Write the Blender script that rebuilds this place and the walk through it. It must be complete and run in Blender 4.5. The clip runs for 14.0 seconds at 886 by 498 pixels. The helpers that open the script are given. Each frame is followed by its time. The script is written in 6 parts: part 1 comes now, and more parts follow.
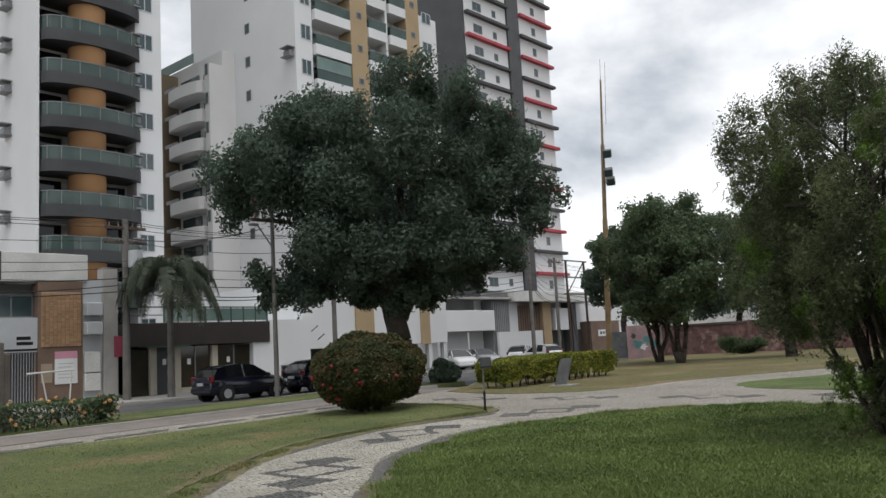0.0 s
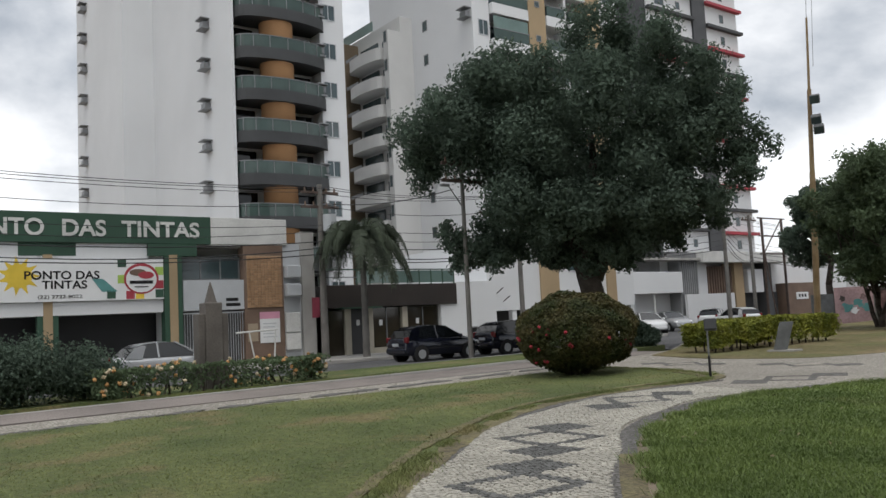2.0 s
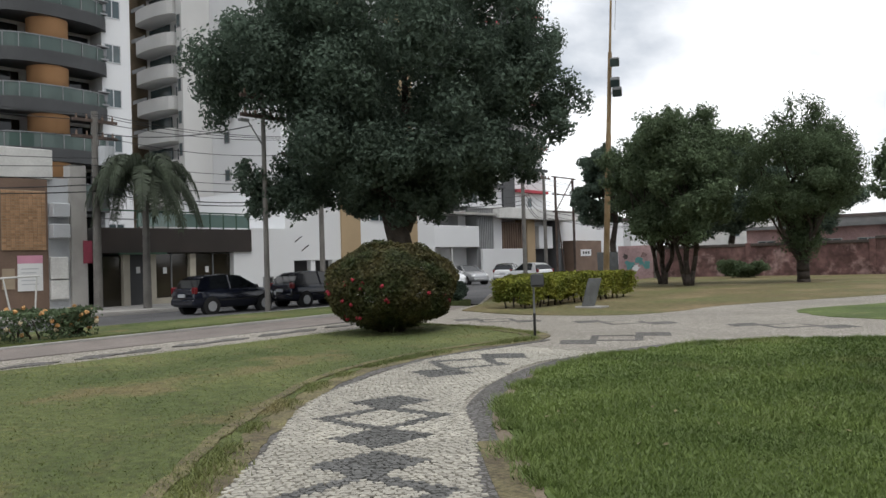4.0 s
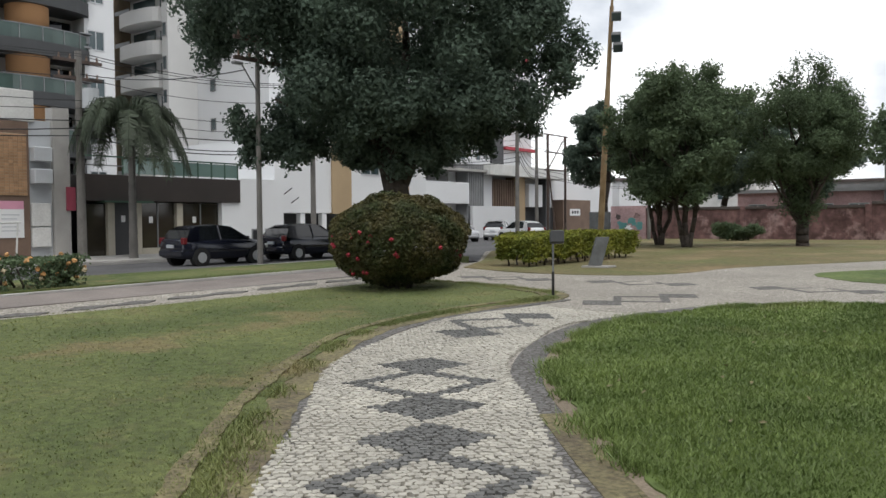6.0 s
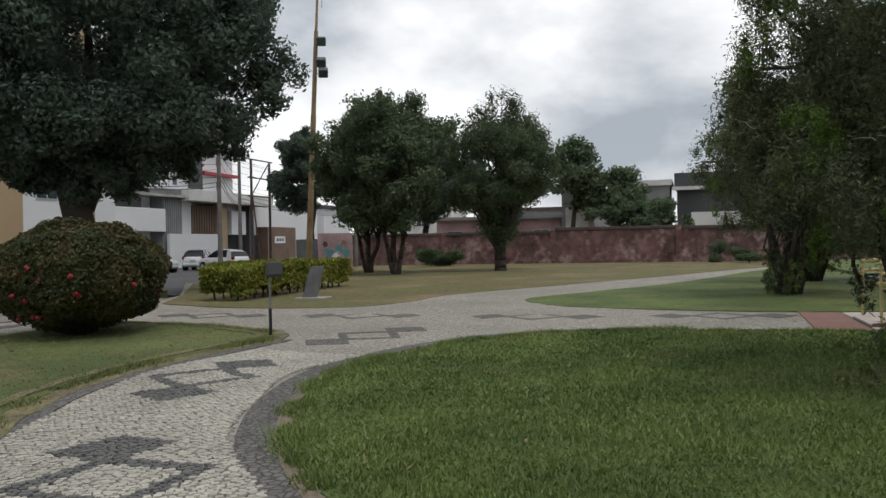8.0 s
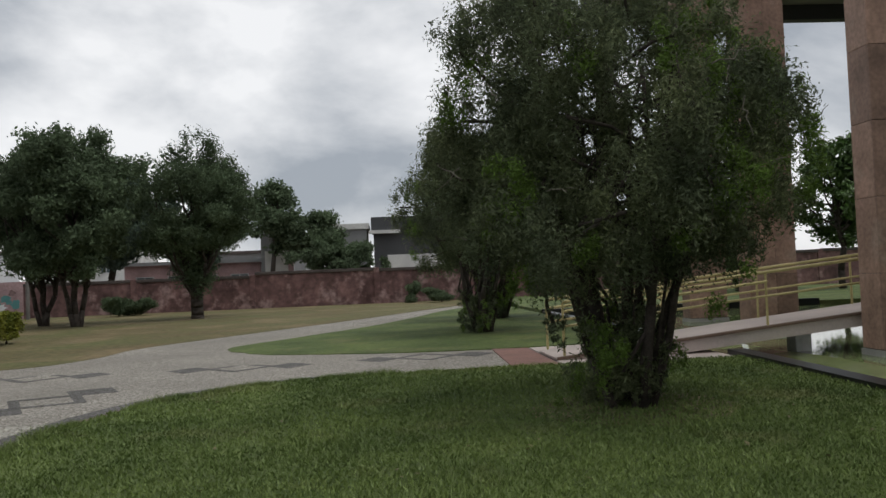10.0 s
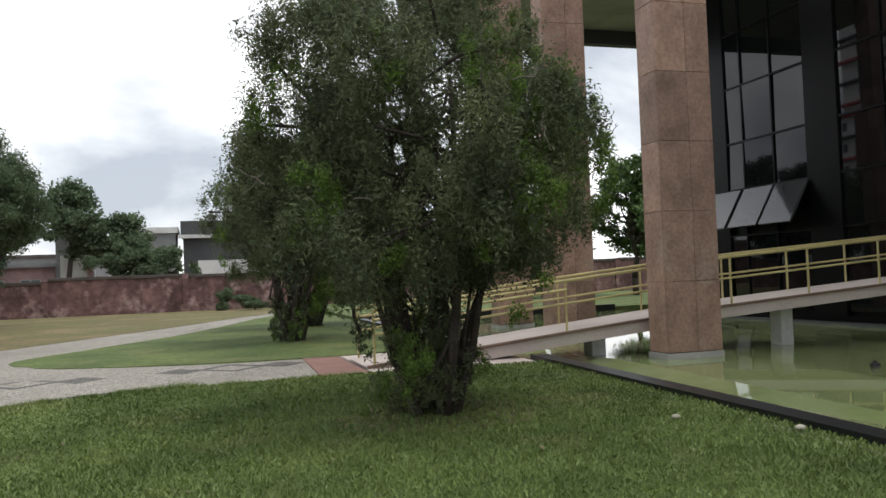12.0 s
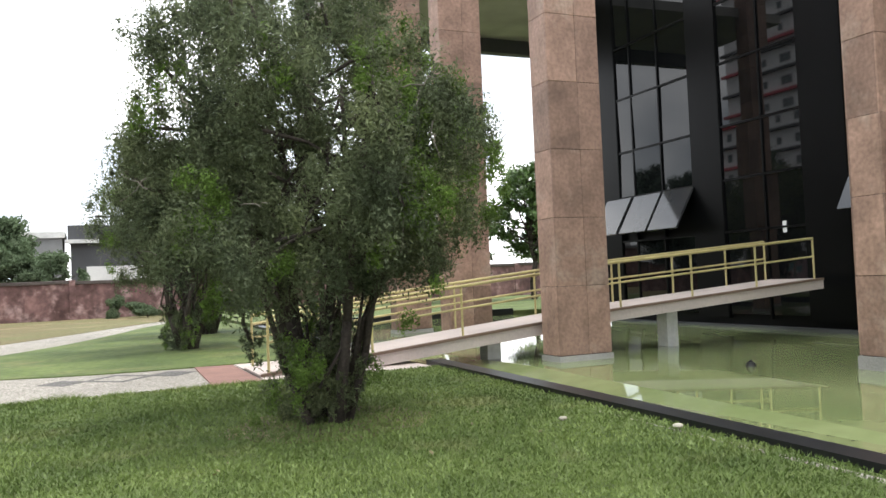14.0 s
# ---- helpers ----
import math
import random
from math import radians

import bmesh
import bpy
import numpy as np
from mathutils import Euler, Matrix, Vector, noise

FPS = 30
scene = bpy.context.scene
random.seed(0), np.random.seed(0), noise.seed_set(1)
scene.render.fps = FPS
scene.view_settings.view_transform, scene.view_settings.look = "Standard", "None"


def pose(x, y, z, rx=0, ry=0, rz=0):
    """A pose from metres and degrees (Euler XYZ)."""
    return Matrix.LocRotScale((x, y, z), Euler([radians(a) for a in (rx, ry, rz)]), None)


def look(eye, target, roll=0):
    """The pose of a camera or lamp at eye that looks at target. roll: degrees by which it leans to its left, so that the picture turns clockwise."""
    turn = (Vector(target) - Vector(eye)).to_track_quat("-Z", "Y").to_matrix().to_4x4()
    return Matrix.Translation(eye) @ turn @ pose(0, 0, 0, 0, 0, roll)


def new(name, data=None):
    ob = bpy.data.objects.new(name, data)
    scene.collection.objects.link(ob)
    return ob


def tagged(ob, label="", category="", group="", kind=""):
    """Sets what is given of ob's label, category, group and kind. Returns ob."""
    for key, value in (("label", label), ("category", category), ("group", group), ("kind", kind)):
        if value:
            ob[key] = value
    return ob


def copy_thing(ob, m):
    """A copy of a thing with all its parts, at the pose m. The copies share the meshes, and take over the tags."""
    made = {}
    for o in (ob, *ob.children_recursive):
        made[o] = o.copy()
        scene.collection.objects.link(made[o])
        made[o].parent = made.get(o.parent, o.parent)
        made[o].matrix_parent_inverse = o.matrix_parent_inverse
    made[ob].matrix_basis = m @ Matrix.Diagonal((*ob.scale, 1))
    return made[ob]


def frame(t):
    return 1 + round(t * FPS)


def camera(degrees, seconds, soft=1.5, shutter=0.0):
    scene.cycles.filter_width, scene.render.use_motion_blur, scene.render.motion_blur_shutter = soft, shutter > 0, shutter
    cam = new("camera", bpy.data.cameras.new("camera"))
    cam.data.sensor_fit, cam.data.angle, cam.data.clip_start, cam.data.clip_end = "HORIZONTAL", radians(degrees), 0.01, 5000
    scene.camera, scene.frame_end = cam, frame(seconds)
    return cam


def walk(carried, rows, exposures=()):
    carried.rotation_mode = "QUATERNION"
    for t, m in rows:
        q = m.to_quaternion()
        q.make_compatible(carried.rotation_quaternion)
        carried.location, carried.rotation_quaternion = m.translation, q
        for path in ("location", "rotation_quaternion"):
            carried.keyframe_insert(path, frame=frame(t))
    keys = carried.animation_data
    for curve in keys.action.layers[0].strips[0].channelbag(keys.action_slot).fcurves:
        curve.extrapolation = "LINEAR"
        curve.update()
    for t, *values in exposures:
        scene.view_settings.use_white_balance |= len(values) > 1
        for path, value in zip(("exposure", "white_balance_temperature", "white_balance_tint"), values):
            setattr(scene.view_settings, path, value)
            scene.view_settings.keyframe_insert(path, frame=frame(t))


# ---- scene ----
cam = camera(57.0, 14.0)
METRES, EYE, TILT, LEAN, TURN = 7.2, 1.45, 0.0, 0.0, 41.2
ROWS = [
    (0.0, 0.0, 0.0, 0.0, 0.39, 6.91, 3.25),
    (0.5, -0.0303, 0.0407, -0.0024, 5.43, 4.54, 2.93),
    (1.0, -0.0682, 0.0784, -0.0048, 2.99, 2.82, 3.34),
    (1.5, -0.1048, 0.1221, -0.0016, 11.21, 8.16, 3.97),
    (2.0, -0.1355, 0.1231, -0.0026, 12.35, 5.01, 2.94),
    (2.5, -0.1699, 0.2024, 0.0011, 6.29, 3.29, 4.05),
    (3.0, -0.1907, 0.2963, 0.0013, -1.67, 0.89, 2.8),
    (5.5, -0.2888, 0.5058, -0.0013, -2.36, 0.8, 0.44),
    (6.0, -0.3089, 0.5463, -0.008, -3.45, -2.04, 0.42),
    (6.5, -0.3206, 0.6033, -0.0073, -2.57, 0.84, 1.68),
    (7.0, -0.3162, 0.6587, -0.0051, -7.39, -1.71, 2.37),
    (7.5, -0.3075, 0.7274, 0.0009, -16.47, 1.67, 1.14),
    (8.0, -0.2992, 0.7645, -0.0011, -24.11, -0.4, 0.99),
    (8.5, -0.292, 0.7937, 0.0056, -28.52, 2.13, 2.4),
    (9.0, -0.2954, 0.8099, 0.0073, -35.4, 2.2, 2.76),
    (11.5, -0.2756, 0.8108, 0.0101, -53.65, 2.17, 1.98),
    (12.0, -0.2675, 0.8094, 0.0111, -57.76, 1.99, 2.12),
    (12.5, -0.2676, 0.8011, 0.0104, -61.82, 1.7, 1.96),
    (13.0, -0.2618, 0.7979, 0.0115, -65.31, 1.97, 2.28),
    (13.5, -0.2612, 0.7959, 0.0131, -66.19, 2.48, 2.41),
    (14.0, -0.2616, 0.7932, 0.0121, -64.55, 2.08, 2.4),
]
walk(cam, [(t, pose(0, 0, EYE, TILT, LEAN, TURN) @ pose(METRES * x, METRES * y, METRES * z, 90 + pitch, roll, yaw)) for t, x, y, z, yaw, pitch, roll in ROWS],
     exposures=[(0.0, 0.02), (2.0, 0.0), (3.0, 0.2), (5.5, 0.17), (6.2, 0.38), (6.8, 0.42), (7.5, 0.15), (8.5, -0.4), (9.2, -0.43), (10.5, -0.32), (11.5, -0.06), (12.5, 0.8), (13.5, 1.25), (14.0, 1.3)])

from mathutils.geometry import delaunay_2d_cdt

# ---- world and light ----
world = bpy.data.worlds.new("overcast_sky")
scene.world = world
world.use_nodes = True
wn, wl = world.node_tree.nodes, world.node_tree.links
wn.clear()
w_out, w_bg, w_sky = wn.new("ShaderNodeOutputWorld"), wn.new("ShaderNodeBackground"), wn.new("ShaderNodeTexSky")
w_sky.sky_type, w_sky.sun_disc, w_sky.sun_elevation, w_sky.sun_rotation = "NISHITA", False, radians(66), radians(115)
w_co, w_map, w_noise, w_ramp, w_mix = (wn.new("ShaderNodeTexCoord"), wn.new("ShaderNodeMapping"), wn.new("ShaderNodeTexNoise"),
                                       wn.new("ShaderNodeValToRGB"), wn.new("ShaderNodeMix"))
w_map.inputs["Scale"].default_value = (1.9, 1.9, 3.4)
w_noise.inputs["Scale"].default_value, w_noise.inputs["Detail"].default_value, w_noise.inputs["Roughness"].default_value = 1.5, 8.0, 0.52
w_noise.inputs["Distortion"].default_value = 0.15
w_ramp.color_ramp.elements[0].position, w_ramp.color_ramp.elements[0].color = 0.38, (5.6, 6.1, 6.8, 1)
w_ramp.color_ramp.elements[1].position, w_ramp.color_ramp.elements[1].color = 0.59, (14.3, 14.4, 14.6, 1)
w_mix.data_type = "RGBA"
w_mix.inputs["Factor"].default_value = 0.9
wl.new(w_co.outputs["Generated"], w_map.inputs["Vector"])
wl.new(w_map.outputs["Vector"], w_noise.inputs["Vector"])
wl.new(w_noise.outputs["Fac"], w_ramp.inputs["Fac"])
wl.new(w_sky.outputs["Color"], w_mix.inputs["A"])
wl.new(w_ramp.outputs["Color"], w_mix.inputs["B"])
wl.new(w_mix.outputs["Result"], w_bg.inputs["Color"])
w_bg.inputs["Strength"].default_value = 0.088
wl.new(w_bg.outputs["Background"], w_out.inputs["Surface"])
sun = new("sun", bpy.data.lights.new("sun", "SUN"))
sun.data.energy, sun.data.angle, sun.data.color = 1.5, radians(30), (1.0, 0.97, 0.93)
sun.matrix_world = look((0, 0, 60), (-24, 11, 0))


# ---- materials ----
def mat(name, color, rough=0.8, vary=0.15, scale=3.0, fine=0.0, fscale=60.0, bump=0.0, bscale=40.0, metal=0.0, random_amount=0.0,
        tint=None, spec=0.5, island=False, through_light=0.0, patch=None):
    """A surface with colour variation at two scales, relief, and variation from piece to piece."""
    m = bpy.data.materials.new(name)
    m.use_nodes = True
    n, l = m.node_tree.nodes, m.node_tree.links
    b = n["Principled BSDF"]
    b.inputs["Roughness"].default_value, b.inputs["Metallic"].default_value = rough, metal
    b.inputs["Specular IOR Level"].default_value = spec
    co = n.new("ShaderNodeTexCoord")
    a = n.new("ShaderNodeTexNoise")
    a.inputs["Scale"].default_value, a.inputs["Detail"].default_value = scale, 5.0
    l.new(co.outputs["Object"], a.inputs["Vector"])
    mix = n.new("ShaderNodeMix")
    mix.data_type = "RGBA"
    dark = [c * (1 - vary) for c in color]
    light = list(tint) if tint else [min(1, c * (1 + vary)) for c in color]
    mix.inputs["A"].default_value, mix.inputs["B"].default_value = (*dark, 1), (*light, 1)
    ramp = n.new("ShaderNodeMapRange")
    ramp.inputs["From Min"].default_value, ramp.inputs["From Max"].default_value = 0.32, 0.68
    l.new(a.outputs["Fac"], ramp.inputs["Value"])
    l.new(ramp.outputs["Result"], mix.inputs["Factor"])
    col = mix.outputs["Result"]
    if patch:
        pn, pr, pm = n.new("ShaderNodeTexNoise"), n.new("ShaderNodeMapRange"), n.new("ShaderNodeMix")
        pn.inputs["Scale"].default_value, pn.inputs["Detail"].default_value, pn.inputs["Roughness"].default_value = patch[1], 6.0, 0.62
        pr.inputs["From Min"].default_value, pr.inputs["From Max"].default_value, pr.inputs["To Max"].default_value = patch[2], patch[2] + 0.13, patch[3]
        pm.data_type = "RGBA"
        pm.inputs["B"].default_value = (*patch[0], 1)
        l.new(co.outputs["Object"], pn.inputs["Vector"])
        l.new(pn.outputs["Fac"], pr.inputs["Value"])
        l.new(pr.outputs["Result"], pm.inputs["Factor"])
        l.new(col, pm.inputs["A"])
        col = pm.outputs["Result"]
    if fine:
        f2 = n.new("ShaderNodeTexNoise")
        f2.inputs["Scale"].default_value, f2.inputs["Detail"].default_value = fscale, 3.0
        l.new(co.outputs["Object"], f2.inputs["Vector"])
        r2 = n.new("ShaderNodeMapRange")
        r2.inputs["From Min"].default_value, r2.inputs["From Max"].default_value = 0.3, 0.7
        r2.inputs["To Min"].default_value, r2.inputs["To Max"].default_value = 1 - fine, 1 + fine
        l.new(f2.outputs["Fac"], r2.inputs["Value"])
        mul = n.new("ShaderNodeVectorMath")
        mul.operation = "SCALE"
        l.new(col, mul.inputs[0])
        l.new(r2.outputs["Result"], mul.inputs["Scale"])
        col = mul.outputs["Vector"]
    if random_amount:
        src = n.new("ShaderNodeNewGeometry").outputs["Random Per Island"] if island else n.new("ShaderNodeObjectInfo").outputs["Random"]
        r3 = n.new("ShaderNodeMapRange")
        r3.inputs["To Min"].default_value, r3.inputs["To Max"].default_value = 1 - random_amount, 1 + random_amount
        l.new(src, r3.inputs["Value"])
        mul = n.new("ShaderNodeVectorMath")
        mul.operation = "SCALE"
        l.new(col, mul.inputs[0])
        l.new(r3.outputs["Result"], mul.inputs["Scale"])
        col = mul.outputs["Vector"]
    l.new(col, b.inputs["Base Color"])
    if through_light:
        tr, mx = n.new("ShaderNodeBsdfTranslucent"), n.new("ShaderNodeMixShader")
        mx.inputs["Fac"].default_value = through_light
        l.new(col, tr.inputs["Color"])
        l.new(b.outputs["BSDF"], mx.inputs[1])
        l.new(tr.outputs["BSDF"], mx.inputs[2])
        l.new(mx.outputs["Shader"], n["Material Output"].inputs["Surface"])
    if bump:
        bn = n.new("ShaderNodeTexNoise")
        bn.inputs["Scale"].default_value, bn.inputs["Detail"].default_value = bscale, 4.0
        l.new(co.outputs["Object"], bn.inputs["Vector"])
        bu = n.new("ShaderNodeBump")
        bu.inputs["Strength"].default_value, bu.inputs["Distance"].default_value = bump, 0.02
        l.new(bn.outputs["Fac"], bu.inputs["Height"])
        l.new(bu.outputs["Normal"], b.inputs["Normal"])
    return m


M_EARTH = mat("dry_earth", (0.18, 0.145, 0.105), 0.95, 0.25, 0.8, 0.25, 30, 0.5)
M_LAWN = mat("lawn_grass", (0.086, 0.124, 0.030), 0.9, 0.34, 0.5, 0.34, 11, 0.7, 120, tint=(0.128, 0.146, 0.046), patch=((0.18, 0.14, 0.066), 0.62, 0.53, 0.75))
M_LUSH = mat("lush_grass", (0.080, 0.128, 0.027), 0.9, 0.34, 0.6, 0.28, 6, 0.5, 90, tint=(0.118, 0.158, 0.040), patch=((0.17, 0.165, 0.065), 0.55, 0.55, 0.6))
M_DRY = mat("dry_grass", (0.185, 0.145, 0.066), 0.95, 0.25, 0.3, 0.28, 5, 0.8, 90, tint=(0.125, 0.130, 0.046), patch=((0.235, 0.175, 0.095), 0.35, 0.50, 0.7))
M_ASPHALT = mat("asphalt", (0.085, 0.085, 0.088), 0.9, 0.2, 0.4, 0.25, 80, 0.4, 150)
M_LANE = mat("worn_paving", (0.20, 0.175, 0.16), 0.9, 0.2, 0.5, 0.25, 60, 0.4, 90)
M_CONCRETE = mat("concrete", (0.36, 0.35, 0.33), 0.85, 0.18, 0.7, 0.12, 40, 0.3)
M_WHITE = mat("white_render", (0.66, 0.67, 0.68), 0.85, 0.06, 0.12, 0.03, 20, 0.15)
M_TAN = mat("tan_render", (0.37, 0.275, 0.165), 0.85, 0.1, 0.3, 0.05, 20, 0.15)
M_ORANGE = mat("orange_render", (0.43, 0.235, 0.11), 0.8, 0.1, 0.3, 0.05, 20, 0.15)
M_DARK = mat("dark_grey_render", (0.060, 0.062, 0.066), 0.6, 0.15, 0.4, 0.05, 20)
M_RED = mat("red_render", (0.36, 0.045, 0.062), 0.7, 0.1, 0.4)
M_PINK = mat("faded_pink_render", (0.135, 0.070, 0.066), 0.9, 0.45, 0.6, 0.35, 3, 0.3, 20, tint=(0.22, 0.125, 0.118), patch=((0.34, 0.235, 0.225), 0.75, 0.54, 0.8))
M_BARK = mat("bark", (0.055, 0.044, 0.036), 0.95, 0.3, 4, 0.3, 30, 0.9, 25)
M_GREEN_PAINT = mat("green_paint", (0.030, 0.075, 0.048), 0.6, 0.15, 0.6, 0.06, 30)
M_GRANITE = mat("brown_granite", (0.30, 0.19, 0.145), 0.6, 0.25, 1.8, 0.2, 14, 0.25, 60, random_amount=0.26, patch=((0.40, 0.30, 0.24), 1.1, 0.55, 0.7))
M_WATER = mat("pool_water", (0.20, 0.26, 0.10), 0.04, 0.15, 0.3, 0.08, 3, 0.012, 1.6, tint=(0.30, 0.34, 0.16))
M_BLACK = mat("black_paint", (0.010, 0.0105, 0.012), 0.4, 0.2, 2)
M_BGLASS = mat("black_curtain_glass", (0.004, 0.0045, 0.005), 0.02, 0.1, 1, spec=0.42)
M_GLASS = mat("tinted_glass", (0.05, 0.075, 0.08), 0.06, 0.2, 1, spec=0.8)
M_YELLOW = mat("cream_yellow_paint", (0.47, 0.40, 0.18), 0.5, 0.15, 3, 0.08, 30)
M_LEAF = mat("dark_leaf", (0.094, 0.132, 0.098), 0.75, 0.22, 0.7, random_amount=0.2, island=True, spec=0.22, through_light=0.36)


M_LEAF_MID = mat("mid_green_leaf", (0.110, 0.152, 0.084), 0.7, 0.25, 0.8, random_amount=0.25, island=True, spec=0.22, through_light=0.36)
M_LEAF_BRIGHT = mat("bright_leaf", (0.085, 0.150, 0.040), 0.45, 0.25, 1.0, random_amount=0.45, island=True)
M_JUNIPER = mat("juniper_leaf", (0.142, 0.180, 0.110), 0.65, 0.35, 1.1, random_amount=0.4, island=True, tint=(0.180, 0.210, 0.105), spec=0.22, through_light=0.4)
M_JUNIPER_FRESH = mat("fresh_juniper_leaf", (0.135, 0.215, 0.045), 0.6, 0.25, 1.5, random_amount=0.3, island=True, spec=0.25, through_light=0.3)
M_PALM = mat("palm_leaf", (0.060, 0.078, 0.050), 0.6, 0.25, 0.8, random_amount=0.3, island=True, spec=0.3, through_light=0.2)
M_DULLTAN = mat("stained_tan_render", (0.17, 0.13, 0.085), 0.85, 0.2, 0.3, 0.08, 20, 0.15)
M_BROWNGLASS = mat("brown_tinted_glass", (0.034, 0.029, 0.020), 0.07, 0.2, 1, spec=0.5)
M_CARMINE = mat("faded_carmine_print", (0.27, 0.045, 0.075), 0.6, 0.15, 2, 0.08, 30)
M_PIER = mat("matt_black_metal", (0.0025, 0.0027, 0.003), 0.3, 0.2, 1, spec=0.12)
M_WEATHERED = mat("weathered_stone", (0.125, 0.112, 0.100), 0.9, 0.2, 1.2, 0.12, 20, 0.3)
M_TWIG = mat("grey_twig", (0.15, 0.135, 0.11), 0.9, 0.2, 5)
M_BUSH = mat("bush_leaf", (0.066, 0.094, 0.034), 0.6, 0.3, 1.6, random_amount=0.4, island=True, tint=(0.105, 0.086, 0.034), spec=0.25, through_light=0.3)
M_HEDGE = mat("yellow_hedge_leaf", (0.15, 0.19, 0.030), 0.55, 0.25, 1.5, random_amount=0.4, island=True, tint=(0.28, 0.285, 0.045), spec=0.25, through_light=0.2)
M_BLADE = mat("grass_blade", (0.124, 0.194, 0.040), 0.6, 0.36, 0.7, random_amount=0.2, island=True, tint=(0.172, 0.234, 0.060), patch=((0.21, 0.225, 0.085), 0.55, 0.55, 0.6))
M_BLADE_DRY = mat("mown_blade", (0.148, 0.196, 0.052), 0.6, 0.28, 0.5, random_amount=0.22, island=True, tint=(0.215, 0.235, 0.080), patch=((0.26, 0.21, 0.10), 0.62, 0.53, 0.75))
M_STRAW = mat("dry_straw_earth", (0.165, 0.135, 0.085), 0.95, 0.4, 2.5, 0.45, 22, 0.9, 40, tint=(0.20, 0.18, 0.085))
M_STONE_L = mat("pale_limestone", (0.38, 0.362, 0.312), 0.8, 0.18, 0.5, 0.1, 60, 0.2, 80, random_amount=0.17, island=True)
M_STONE_D = mat("dark_basalt", (0.115, 0.115, 0.11), 0.8, 0.15, 0.8, 0.1, 60, 0.2, 80, random_amount=0.22, island=True)
M_OLDWHITE = mat("old_white_paint", (0.60, 0.60, 0.58), 0.8, 0.12, 0.8, 0.08, 12, 0.2)
# darker copy of the white render: the shaded side is put into the colour
M_SHADEDWHITE = mat("shaded_white_render", (0.60, 0.60, 0.59), 0.85, 0.07, 0.2, 0.04, 15, 0.15)
M_PALEGREY = mat("pale_grey_paint", (0.46, 0.48, 0.50), 0.6, 0.08, 0.8, 0.05, 20)
M_PALESTONE = mat("pale_stone", (0.42, 0.39, 0.32), 0.8, 0.12, 1.0, 0.1, 30, 0.2)
M_RIBGREY = mat("mid_grey_render", (0.24, 0.245, 0.25), 0.8, 0.15, 0.6, 0.08, 20, 0.2)
M_DARKB = mat("charcoal_render", (0.040, 0.042, 0.044), 0.6, 0.15, 0.5, 0.06, 20)
M_BROWN = mat("brown_render", (0.17, 0.115, 0.085), 0.8, 0.15, 0.8, 0.08, 20, 0.2)
M_BROWNBLACK = mat("dark_brown_cladding", (0.030, 0.023, 0.020), 0.5, 0.2, 0.6, 0.06, 20)
M_MORTAR = mat("mortar", (0.36, 0.29, 0.21), 0.9, 0.1, 2)
M_TANBRICK = mat("glazed_tan_brick", (0.38, 0.235, 0.135), 0.45, 0.12, 3, 0.05, 40, random_amount=0.2)
M_POSTER = mat("white_print", (0.74, 0.75, 0.75), 0.5, 0.04, 1)
M_PINKPAPER = mat("pink_paper", (0.62, 0.30, 0.40), 0.6, 0.06, 2)
M_SUNYELLOW = mat("yellow_print", (0.72, 0.52, 0.06), 0.5, 0.08, 2)
M_LIME = mat("lime_print", (0.34, 0.50, 0.10), 0.5, 0.08, 2)
M_TEAL = mat("teal_print", (0.10, 0.27, 0.26), 0.6, 0.15, 2)
M_METAL = mat("grey_metal", (0.22, 0.225, 0.23), 0.45, 0.15, 2, metal=0.4)
M_ALU = mat("aluminium", (0.50, 0.51, 0.52), 0.4, 0.08, 2, metal=0.5)
M_POLE = mat("weathered_pole", (0.16, 0.152, 0.14), 0.9, 0.2, 1.5, 0.15, 30, 0.3)
M_RUST = mat("rusty_steel", (0.085, 0.06, 0.05), 0.8, 0.3, 3, 0.2, 20)
M_MAST = mat("rusty_yellow_steel", (0.27, 0.17, 0.075), 0.7, 0.3, 1.2, 0.15, 20, 0.2, tint=(0.30, 0.22, 0.12))
M_LAMPGREY = mat("weathered_grey", (0.11, 0.115, 0.115), 0.7, 0.2, 3, 0.12, 30, 0.2)
M_PINKLIGHT = mat("pale_pink_render", (0.40, 0.27, 0.27), 0.9, 0.25, 0.8, 0.15, 8, 0.2)
M_STAIN = mat("blackened_render", (0.085, 0.07, 0.065), 0.95, 0.3, 0.8, 0.2, 10, 0.3)
M_GREENGLASS = mat("green_glass", (0.15, 0.22, 0.20), 0.08, 0.15, 0.6, spec=0.6)
M_BALCGLASS = mat("smoky_green_glass", (0.055, 0.085, 0.075), 0.1, 0.2, 0.6, spec=0.5)
M_CARBLACK = mat("blue_black_car_paint", (0.010, 0.012, 0.022), 0.14, 0.1, 2, spec=0.6)
M_CARWHITE = mat("white_car_paint", (0.70, 0.71, 0.72), 0.2, 0.04, 2, spec=0.6)
M_CARSILVER = mat("silver_car_paint", (0.42, 0.43, 0.44), 0.25, 0.06, 2, metal=0.4)
M_CARGLASS = mat("car_glass", (0.010, 0.012, 0.014), 0.06, 0.1, 2, spec=0.5)
M_TAILRED = mat("red_lens", (0.15, 0.010, 0.014), 0.2, 0.1, 3)
M_TYRE = mat("tyre_rubber", (0.018, 0.018, 0.018), 0.85, 0.15, 4)
M_FLOWERRED = mat("red_petals", (0.30, 0.018, 0.034), 0.6, 0.2, 6)
M_FLOWERYELLOW = mat("yellow_petals", (0.50, 0.27, 0.10), 0.6, 0.2, 6)
M_FLOWERCREAM = mat("cream_petals", (0.50, 0.42, 0.28), 0.6, 0.2, 6)
